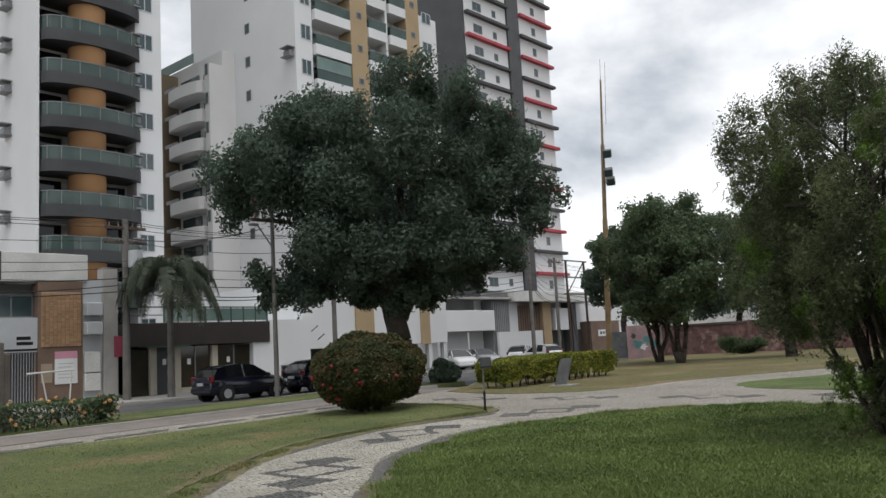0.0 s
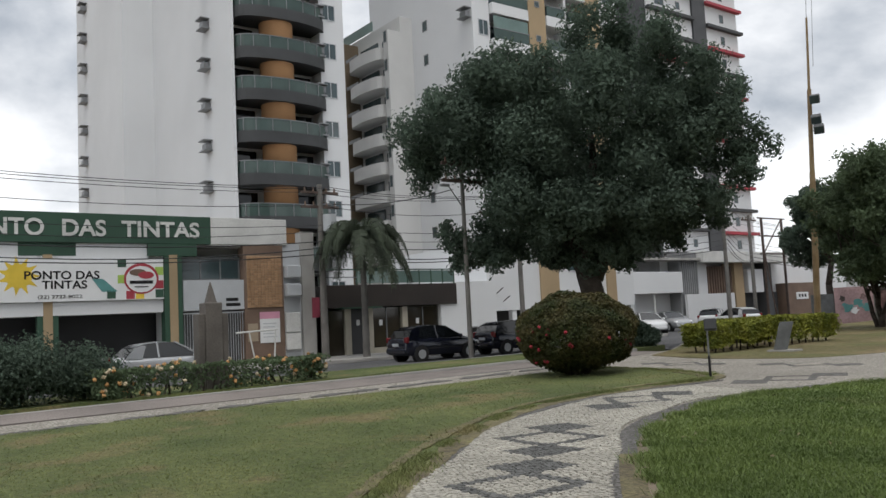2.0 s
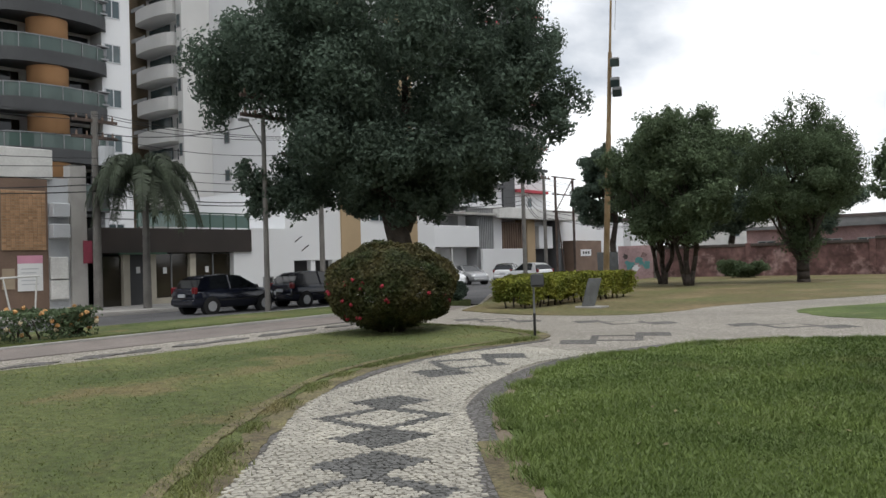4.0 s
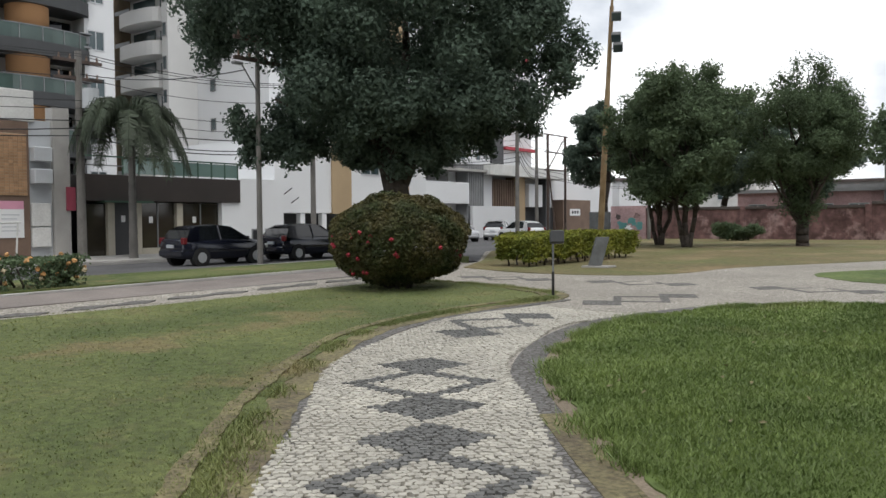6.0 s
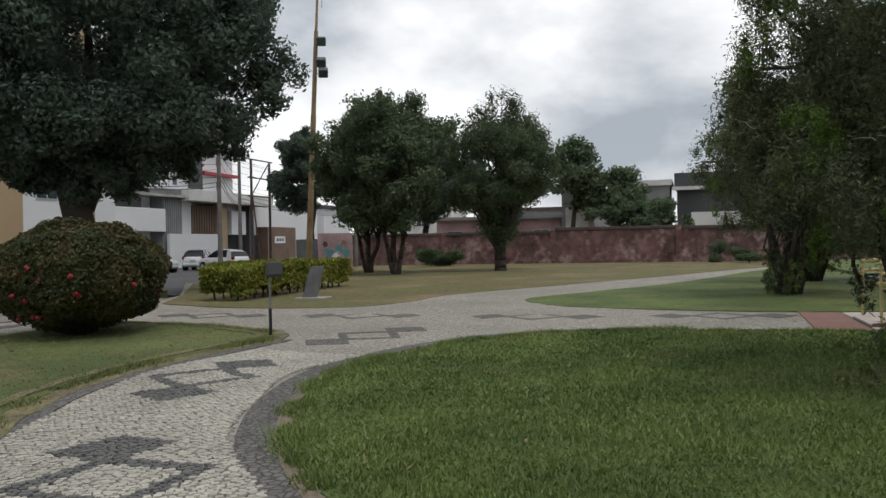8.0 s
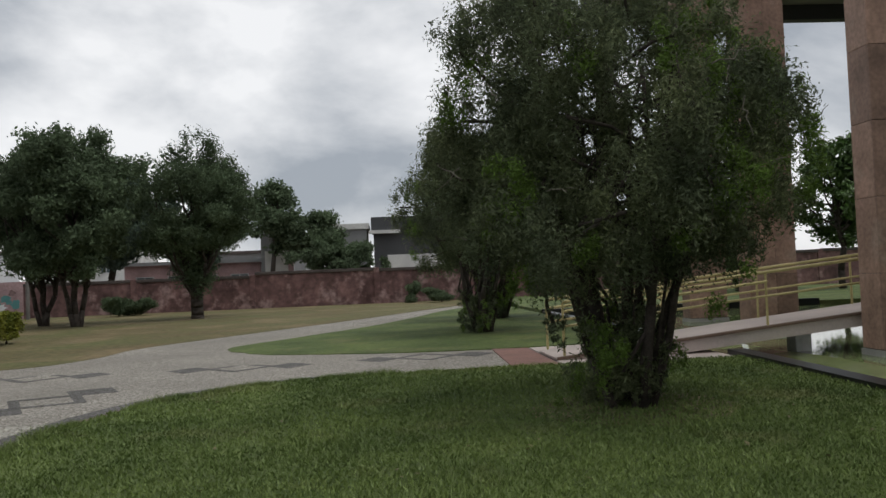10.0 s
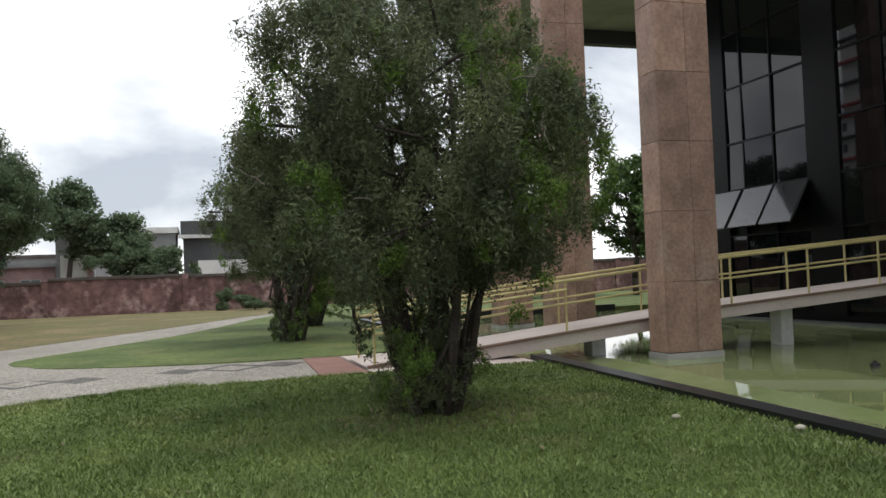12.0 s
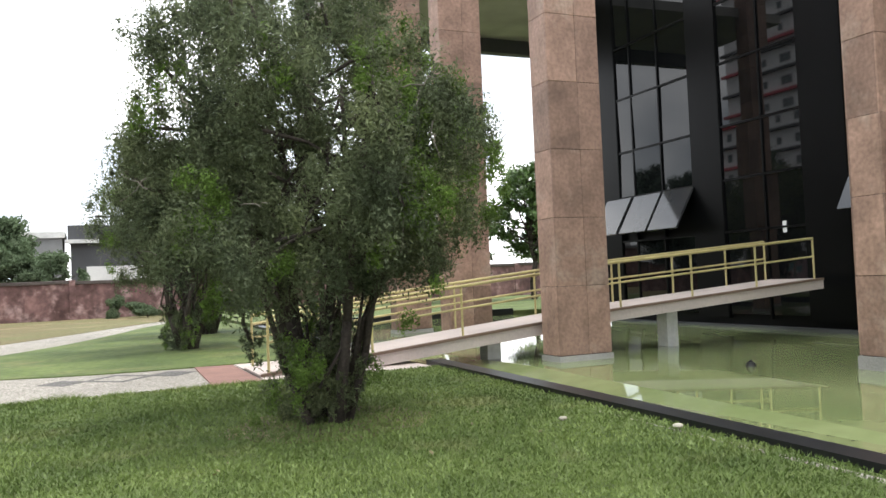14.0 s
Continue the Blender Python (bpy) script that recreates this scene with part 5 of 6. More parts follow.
tree("conifer_tree", -34.6, 62.5, "dark layered tree behind the mast", scatter_blobs(rng, 30, 3.3, 3.6, 4.0, 7.2, 1.4, 2.6), [((0, 0, -0.2), (0, 0, 9), 0.3, 0.1)], 26000, 0.32, M_LEAF, 34, 0.2)
tree("conifer_tree", -26.0, 66.0, "dark layered tree behind the wall", scatter_blobs(rng, 26, 5.6, 4.0, 4.0, 6.6, 2.0, 1.5), [((0, 0, -0.2), (0, 0, 9), 0.3, 0.1)], 26000, 0.34, M_LEAF, 35, 0.2)
tree("conifer_tree", -19.0, 61.5, "dark bushy tree behind the pink wall", scatter_blobs(rng, 26, 3.4, 2.6, 3.0, 4.8, 1.6, 1.6), [((0, 0, -0.2), (0, 0, 6), 0.25, 0.1)], 20000, 0.28, M_LEAF, 47, 0.2)
tree("far_tree", -14.8, 72.0, "dark broad-leaved tree behind the wall", scatter_blobs(rng, 16, 2.0, 2.0, 3.4, 7.2, 1.3, 3), [((0, 0, -0.2), (0, 0, 9), 0.25, 0.1)], 10000, 0.36, M_LEAF_MID, 36, 0.15, sub=8, subr=0.55)
tree("far_tree", -11.8, 73.0, "dark broad-leaved tree behind the wall", scatter_blobs(rng, 18, 2.4, 2.2, 2.2, 5.4, 1.3, 2.5), [((0, 0, -0.2), (0, 0, 6), 0.25, 0.1)], 12000, 0.34, M_LEAF_MID, 37, 0.15, sub=8, subr=0.55)
tree("far_shrub", -8.6, 62.0, "broad dark green shrub behind the wall", scatter_blobs(rng, 24, 4.0, 1.6, 1.7, 3.1, 1.1, 1.6), [((0, 0, -0.2), (0, 0, 2.5), 0.15, 0.1)], 16000, 0.28, M_LEAF_MID, 38, 0.2, category="shrub")
tree("far_tree", -66.0, -6.0, "dark tree behind the paint shop", scatter_blobs(rng, 14, 5.0, 4.5, 4.5, 9.5, 2.4, 5), [((0, 0, -0.2), (0, 0, 10), 0.35, 0.1)], 14000, 0.42, M_LEAF, 39, 0.2)
tree("pool_tree", 19.3, 46.0, "bright green tree behind the columns", scatter_blobs(rng, 26, 2.6, 2.6, 3.6, 4.8, 1.3, 1.2), [((0, 0, -0.2), (0, 0, 5), 0.2, 0.1)], 16000, 0.28, M_LEAF_BRIGHT, 40, 0.2)
tree("pool_tree", 14.8, 49.0, "bright green tree behind the columns", scatter_blobs(rng, 14, 4.0, 3.0, 2.4, 3.2, 1.5, 1.2), [((0, 0, -0.2), (0, 0, 4), 0.2, 0.1)], 14000, 0.28, M_LEAF_BRIGHT, 41, 0.2)
tree("small_shrub", -4.0, 54.4, "small round dark green shrub on the dry lawn", [(0, 0, 0.75, 0.75, 0.75, 0.7)], [((0, 0, -0.1), (0, 0, 0.6), 0.05, 0.03)], 2500, 0.12, M_LEAF_MID, 42, category="shrub")
tree("small_shrub", -2.2, 53.0, "low spreading dark green shrub on the dry lawn", [(0, 0, 0.55, 1.3, 0.9, 0.6)], [((0, 0, -0.1), (0, 0, 0.5), 0.05, 0.03)], 3000, 0.14, M_LEAF_MID, 43, category="shrub")
tree("small_shrub", -21.4, 52.5, "spiky green plant before the wall", [(0, 0, 0.6, 1.6, 0.7, 0.6), (1.5, 0, 0.5, 1.1, 0.7, 0.5)], [((0, 0, -0.1), (0, 0, 0.5), 0.05, 0.03)], 2500, 0.4, M_LEAF_MID, 44, category="shrub", aspect=5.0)
tree("dark_shrub", -22.9, 26.0, "dark round shrub at the lane's end", [(0, 0, 0.65, 0.9, 0.9, 0.7)], [((0, 0, -0.1), (0, 0, 0.5), 0.05, 0.03)], 3500, 0.14, M_LEAF, 45, category="shrub")
tree("street_shrub", -24.0, 1.6, "big dark clipped shrub on the grass strip", [(0, 1.9, 0.98, 1.1, 1.5, 0.98), (0, 0.2, 1.0, 1.1, 1.6, 1.0), (0, -1.8, 0.98, 1.1, 1.6, 0.98), (0, -3.8, 0.95, 1.1, 1.6, 0.95), (0.1, 3.5, 0.72, 0.95, 1.25, 0.7)],
     [((0, 0, -0.1), (0, 0, 0.7), 0.06, 0.03)], 62000, 0.10, M_LEAF, 46, 0.3, category="shrub", sub=26, subr=0.5, jitter=0.5)


def juniper(x, y, h, r, seed, n, leaf, label, lean=(0.0, 0.0), sprays=(), clumps=170, clear=0.32):
    """An old, many-stemmed juniper: bare dark stems below, feathery foliage above with gaps, fresh sprouts at the foot."""
    rng = np.random.default_rng(seed)
    prof = [(clear - 0.02, 0.66), (0.42, 0.90), (0.56, 1.0), (0.65, 0.98), (0.77, 0.86), (0.89, 0.66), (1.0, 0.36)]
    blobs = []
    while len(blobs) < clumps:
        a, u = rng.uniform(0, 2 * math.pi), rng.uniform(clear, 0.99)
        w = np.interp(u, [p[0] for p in prof], [p[1] for p in prof])
        if rng.random() > (0.35 + 0.65 * w) * (0.72 if u > 0.72 else 1.0):
            continue
        rr = r * w * rng.uniform(0.05, 1.0) ** 0.6
        s = r * 0.17 * rng.uniform(0.65, 1.3)
        blobs.append((rr * math.cos(a) + lean[0] * u, rr * math.sin(a) + lean[1] * u, h * u, s, s, s * 1.5))
    for k in range(52):
        a, z = rng.uniform(0, 2 * math.pi), rng.uniform(0.08, 1.05)
        q = rng.uniform(0.25, 1.0) * (0.40 + 0.35 * z)
        blobs.append((math.cos(a) * q - 0.12, math.sin(a) * q, z, 0.16, 0.16, 0.24))
    stems = []
    for k in range(11):
        a = 2 * math.pi * k / 11 + rng.uniform(-0.3, 0.3)
        rr = r * rng.uniform(0.2, 0.72)
        stems.append(((0.2 * math.cos(a), 0.2 * math.sin(a), -0.15), (rr * math.cos(a), rr * math.sin(a), h * rng.uniform(0.55, 0.85)), rng.uniform(0.045, 0.08), 0.012))
    t = tree("juniper_tree", x, y, label, blobs, stems, n, leaf, M_JUNIPER, seed, 0.0, "tree", "", 8, 0.46, 0.2, 3.0, 3, 0.6)
    # fresh bright sprays and bare curling twigs on the outside of the crown
    g = ground_z(x, y)
    fresh = []
    for k in range(44):
        a, u = rng.uniform(0, 2 * math.pi), rng.uniform(0.04, 0.8)
        w = np.interp(u, [p[0] for p in prof], [p[1] for p in prof])
        rr = (0.58 if u < 0.22 else r * w * 0.92) * rng.uniform(0.8, 1.05)
        for m in range(3):
            e = rng.normal(size=3) * 0.10
            fresh.append((x + rr * math.cos(a) + e[0], y + rr * math.sin(a) + e[1], g + h * u + e[2], 0.09, 0.09, 0.14))
    for bx_, by_, bz_, size in sprays:
        for m in range(12):
            e = rng.normal(size=3) * size
            fresh.append((x + bx_ + e[0], y + by_ + e[1], g + bz_ + e[2] * 1.3, 0.10, 0.10, 0.14))
    P, N = blob_points(fresh, n / 230000 * 11000, rng, 0.2)
    leaf_mesh("fresh_foliage", P, N, leaf * 0.9, M_JUNIPER_FRESH, t, "fresh bright green sprays", 3.0, 0.55)
    bm = bmesh.new()
    for k in range(44):
        a, u = rng.uniform(0, 2 * math.pi), rng.uniform(0.36, 0.92)
        rr = r * np.interp(u, [p[0] for p in prof], [p[1] for p in prof]) * rng.uniform(0.8, 1.05)
        p = Vector((x + rr * math.cos(a), y + rr * math.sin(a), g + h * u))
        e = rng.uniform(-0.4, 0.4)
        out = Vector((math.cos(a) * 0.15 - math.sin(a) * e, math.sin(a) * 0.15 + math.cos(a) * e, rng.uniform(-0.4, 0.2)))
        bough(bm, p, p + out, 0.007, 0.003, rng, 5, 0.22, 4)
    tagged(part("twig_tangle", bm, M_TWIG, t, "bare grey curling twigs"), kind="stuff")
    return t


juniper(-2.75, 12.15, 5.0, 2.2, 51, 270000, 0.056, "old many-stemmed juniper with feathery green foliage on the lawn", (-0.35, 0.1),
        ((0.35, -1.35, 3.75, 0.15), (0.9, -1.3, 3.0, 0.18), (1.3, -0.9, 3.3, 0.2), (1.6, -0.6, 2.6, 0.2), (0.5, -1.7, 2.3, 0.14), (-0.5, -0.55, 0.7, 0.16), (1.75, 0.0, 3.3, 0.18)))
juniper(-2.9, 25.0, 5.2, 2.35, 52, 105000, 0.08, "bushy juniper with bare stems on the far lawn", clear=0.36)
juniper(-1.6, 31.5, 5.9, 2.5, 53, 60000, 0.11, "bushy juniper further along the lawn")


# palm by the gatehouse
def palm():
    rng = np.random.default_rng(8)
    x, y, g = -35.0, 20.3, -0.2
    t = thing("palm_tree", x, y, g, "tall palm with drooping feathery fronds on the pavement", "palm")
    bm = bmesh.new()
    for k in range(10):
        add_tube(bm, (x, y, g + 0.54 * k), (x, y, g + 0.54 * (k + 1)), 0.19 - 0.006 * k, 0.165 - 0.006 * k, 10)
    part("trunk", bm, M_POLE, t)
    part("crownshaft", tube((x, y, g + 5.3), (x, y, g + 6.1), 0.15, 0.09, 10), M_LEAF_MID, t)
    for k in range(30):
        a = 2 * math.pi * k * 0.382 + rng.uniform(-0.15, 0.15)
        ca, sa = math.cos(a), math.sin(a)
        rise, L = rng.uniform(-0.5, 1.7), rng.uniform(2.7, 3.6)
        spine = []
        for j in range(15):
            u = j / 14
            r = L * u * (1 - 0.30 * u)
            spine.append(Vector((x + ca * r, y + sa * r, g + 6.05 + rise * u * 1.5 - (2.4 + rise * 0.6) * u ** 2.2)))
        bm = bmesh.new()
        for p, q in zip(spine, spine[1:]):
            add_tube(bm, p, q, 0.022, 0.016, 4)
        side = Vector((-sa, ca, 0))
        for j in range(1, 15):
            along = (spine[j] - spine[j - 1]).normalized()
            for m in range(6):
                p = spine[j - 1].lerp(spine[j], m / 6)
                fl = 0.80 * math.sin(math.pi * min(1, 0.18 + 0.75 * j / 15)) * rng.uniform(0.75, 1.15)
                for s in (-1, 1):
                    w = along * 0.022
                    mid = p + side * s * fl * 0.45 + along * 0.12 + Vector((0, 0, fl * rng.uniform(-0.25, 0.12)))
                    tip = mid + side * s * fl * 0.18 + along * 0.1 + Vector((0, 0, -fl * rng.uniform(0.45, 0.8)))
                    v = [bm.verts.new(c) for c in (p - w, p + w, mid + w, mid - w)]
                    bm.faces.new(v)
                    bm.faces.new((v[3], v[2], bm.verts.new(tip)))
        part("frond", bm, M_PALM, t)
    return t


palm()


# ---- clipped bush with red flowers ----
def flower_bush():
    rng = np.random.default_rng(17)
    x, y = -15.75, 14.75
    g = ground_z(x, y)
    t = thing("flowering_bush", x, y, g, "clipped round bush with small leaves and red flowers on the lawn", "bush")
    bm = bmesh.new()
    for k in range(7):
        a = 2 * math.pi * k / 7
        bough(bm, (x + 0.2 * math.cos(a), y + 0.2 * math.sin(a), g - 0.1), (x + 0.9 * math.cos(a), y + 0.9 * math.sin(a), g + 1.2), 0.06, 0.02, rng)
    tagged(part("stems", bm, M_BARK, t), kind="stuff")
    k = 46000
    d = rng.normal(size=(k, 3))
    d /= np.linalg.norm(d, axis=1, keepdims=True)
    lump = np.array([noise.noise(Vector(v) * 2.3) for v in d]) * 0.10 + np.array([noise.noise(Vector(v) * 6.0) for v in d]) * 0.05
    up = d[:, 2]
    rad = np.where(up < 0, 1.0 - 0.36 * np.abs(up) ** 1.6, 1.0 - 0.05 * up)
    r = (0.86 + 0.16 * rng.random(k) ** 0.7 + lump) * rad
    r = np.where(up < -0.6, r * rng.uniform(0.75, 1.0, k), r)
    P = np.stack([x + d[:, 0] * r * 1.48, y + d[:, 1] * r * 1.48, g + 1.0 + d[:, 2] * r * np.where(up < 0, 1.5, 1.03)], 1)
    leaf_mesh("foliage", P, d, 0.078, M_BUSH, t, aspect=1.9, jitter=0.6)
    keep = P[(rng.random(k) < 0.0030) & (d[:, 2] < 0.2) & (d[:, 2] > -0.5) & (d[:, 0] - d[:, 1] > 0.3)]
    for p in keep[:60]:
        bm = bmesh.new()
        out = Vector((p[0] - x, p[1] - y, 0)).normalized() * 0.04
        bmesh.ops.create_icosphere(bm, subdivisions=2, radius=0.042)
        for v in bm.verts:
            v.co = Vector(p) + out + v.co * rng.uniform(0.55, 1.25)
        part("flower", bm, M_FLOWERRED, t, "red flower head")
    return t


flower_bush()


def clipped_hedge(name, x0, x1, y0, y1, h, n, leaf, material, label, seed, foot=0.2, flowers=None):
    rng = np.random.default_rng(seed)
    cx, cy = (x0 + x1) / 2, (y0 + y1) / 2
    g = ground_z(cx, cy)
    t = thing(name, cx, cy, g, label, "hedge")
    bm = bmesh.new()
    for k in range(int((y1 - y0) / 0.45)):
        yy = y0 + 0.25 + 0.45 * k
        for xx in (x0 + 0.3, x1 - 0.3):
            bough(bm, (xx, yy, g - 0.1), (xx + rng.uniform(-0.15, 0.15), yy + rng.uniform(-0.2, 0.2), g + h * 0.7), 0.035, 0.015, rng, 3, 0.15, 5)
    tagged(part("stems", bm, M_BARK, t), kind="stuff")
    P = rng.random((n, 3))
    f = rng.integers(0, 5, n)
    P[f == 0, 0], P[f == 1, 0], P[f == 2, 1], P[f == 3, 1], P[f == 4, 2] = 0.03, 0.97, 0.03, 0.97, 0.97
    P += rng.normal(size=(n, 3)) * 0.03
    co = np.stack([x0 + P[:, 0] * (x1 - x0), y0 + P[:, 1] * (y1 - y0), g + foot * h + P[:, 2] * h * (1 - foot)], 1)
    wob = np.array([noise.noise(Vector((c[0] * 1.3, c[1] * 1.3, c[2] * 1.3))) for c in co])
    co[:, 2] += wob * 0.13
    co[:, 0] += wob * 0.12
    gaps = np.array([noise.noise(Vector((c[0] * 2.1 + 7, c[1] * 2.1, c[2] * 2.1))) for c in co])
    low = (co[:, 2] - g) / h
    co = co[(low > 0.40) | (gaps > -0.12)]
    leaf_mesh("foliage", co, rng.normal(size=co.shape) * 0.6 + np.array((0.3, -0.3, 0.6)), leaf, material, t, aspect=1.8)
    if flowers:
        pick = co[rng.integers(0, len(co), flowers[0])]
        for i, p in enumerate(pick):
            bm = bmesh.new()
            bmesh.ops.create_icosphere(bm, subdivisions=2, radius=0.055)
            for v in bm.verts:
                v.co = Vector(p) + Vector((0.06, -0.03, 0.06)) + v.co * rng.uniform(0.5, 1.25)
            part("flower", bm, flowers[1] if i % 3 else flowers[2], t)
    return t


clipped_hedge("yellow_hedge", -18.3, -17.0, 22.3, 25.3, 0.88, 16000, 0.09, M_HEDGE, "low yellow-green clipped hedge with bare feet", 61)
clipped_hedge("yellow_hedge", -18.5, -17.1, 25.6, 29.8, 0.94, 19000, 0.09, M_HEDGE, "low yellow-green clipped hedge with bare feet", 62)
clipped_hedge("yellow_hedge", -21.5, -20.3, 27.4, 31.5, 0.88, 12000, 0.11, M_HEDGE, "low yellow-green clipped hedge beside the road", 63)
clipped_hedge("flower_hedge", -23.4, -22.3, 5.3, 11.2, 0.72, 12000, 0.10, M_LEAF_MID, "loose green border of yellow and white flowers on the grass strip", 64, 0.05, (110, M_FLOWERYELLOW, M_FLOWERCREAM))


# ---- small things in the park ----
def small_sign():
    x, y = -12.03, 14.9
    g = ground_z(x, y)
    t = thing("lamp_post_low", x, y, g, "thin metal post with a dark box, black at its foot", "garden spotlight")
    part("foot", tube((x, y, g - 0.1), (x, y, g + 0.42), 0.028), M_BLACK, t)
    part("pole", tube((x, y, g + 0.42), (x, y, g + 1.08), 0.02), M_METAL, t)
    bm = box(-0.13, 0.13, -0.09, 0.09, -0.12, 0.12, 0.02)
    bmesh.ops.transform(bm, matrix=Matrix.Translation((x + 0.07, y + 0.03, g + 1.07)) @ Euler((radians(-12), 0, radians(35))).to_matrix().to_4x4(), verts=bm.verts[:])
    hd = part("lamp_box", bm, M_DARKB, t, "dark weathered lamp box")
    part("bracket", tube((x, y, g + 1.0), (x + 0.07, y + 0.03, g + 1.05), 0.015), M_METAL, t)
    return t


small_sign()


def stone_marker():
    x, y = -15.35, 23.3
    g = ground_z(x, y)
    t = thing("stone_marker", x, y, g, "leaning grey stone slab on a low concrete base", "stone marker")
    part("base", box(x - 0.42, x + 0.42, y - 0.3, y + 0.3, g - 0.1, g + 0.025, 0.01), M_CONCRETE, t)
    bm = box(-0.20, 0.20, -0.05, 0.05, 0, 0.85, 0.015)
    for v in bm.verts:
        v.co.x += 0.30 * (v.co.z - 0.4)
    bmesh.ops.transform(bm, matrix=Matrix.Translation((x, y, g + 0.02)) @ Euler((radians(-6), 0, radians(40))).to_matrix().to_4x4(), verts=bm.verts[:])
    sl = part("slab", bm, M_LAMPGREY, t, "dark grey stone slab")
    return t


stone_marker()


def obelisk():
    x, y = -23.4, 8.35
    g = ground_z(x, y)
    t = thing("stone_obelisk", x, y, g, "grey stone monument with a pointed top among flowers", "monument")
    part("shaft", box(x - 0.25, x + 0.25, y - 0.24, y + 0.24, g - 0.1, 2.25, 0.02), M_WEATHERED, t)
    bm = bmesh.new()
    bmesh.ops.create_cone(bm, cap_ends=True, segments=4, radius1=0.19, radius2=0.02, depth=0.58, matrix=Matrix.Translation((x, y, 2.53)) @ Matrix.Rotation(radians(45), 4, "Z"))
    part("tip", bm, M_WEATHERED, t)
    part("wing", box(x - 0.2, x + 0.2, y - 0.44, y - 0.24, g - 0.1, 1.95, 0.02), M_WEATHERED, t)
    part("wing", box(x - 0.2, x + 0.2, y + 0.24, y + 0.42, g - 0.1, 1.95, 0.02), M_WEATHERED, t)
    return t


obelisk()


def bracket_sign():
    t = thing("barrier", -36.5, 15.2, -0.2, "white tubular barrier before the barred shop", "barrier")
    part("rail", tube((-36.4, 14.4, 1.35), (-36.4, 16.4, 1.42), 0.04), M_OLDWHITE, t)
    part("leg", tube((-36.4, 15.3, -0.15), (-36.4, 15.0, 1.38), 0.035), M_OLDWHITE, t)
    part("leg", tube((-36.4, 16.2, -0.15), (-36.4, 16.3, 1.4), 0.035), M_OLDWHITE, t)


bracket_sign()


# ---- wall at the back and what stands behind it ----
def park_wall():
    t = thing("wall_back", 0, 56.5, -0.2, "long stained pink rendered wall with a dark coping", "wall", kind="structure")
    xs = [-28.5, -21.5, -14.0, -6.0, 2.0, 12.0, 24.0, 40.0]
    hs = [1.95, 1.95, 2.15, 2.1, 2.2, 2.25, 2.3]
    for a, b, h in zip(xs, xs[1:], hs):
        part("panel", box(a, b - 0.35, 56.45, 56.7, -0.3, h), M_PINK, t)
        part("coping", box(a, b - 0.35, 56.38, 56.77, h, h + 0.2, 0.02), M_STAIN, t, "blackened coping")
        part("pier", box(b - 0.35, b, 56.38, 56.77, -0.3, h + 0.22, 0.01), M_PINK, t)
    e = part("end_panel", box(-31.2, -28.5, 56.4, 56.75, -0.3, 2.3), M_PINKLIGHT, t, "paler pink end panel with graffiti")
    rng = np.random.default_rng(23)
    for x, z, r, m in ((-30.3, 0.9, 0.45, M_TEAL), (-29.5, 1.2, 0.40, M_TEAL), (-29.8, 0.7, 0.30, M_POSTER), (-28.95, 0.9, 0.35, M_TEAL), (-30.6, 1.5, 0.28, M_STAIN), (-29.2, 1.6, 0.25, M_PINK)):
        bm = bmesh.new()
        f = bm.faces.new([bm.verts.new((x + r * q * math.cos(a), 56.39, z + r * q * 0.9 * math.sin(a))) for a, q in ((math.pi * k / 6, rng.uniform(0.45, 1.2)) for k in range(12))])
        g = bmesh.ops.extrude_face_region(bm, geom=[f])["geom"]
        bmesh.ops.translate(bm, vec=(0, 0.01, 0), verts=[v for v in g if isinstance(v, bmesh.types.BMVert)])
        bmesh.ops.recalc_face_normals(bm, faces=bm.faces[:])
        part("graffiti", bm, m, e, "ragged spray-painted patch")


park_wall()


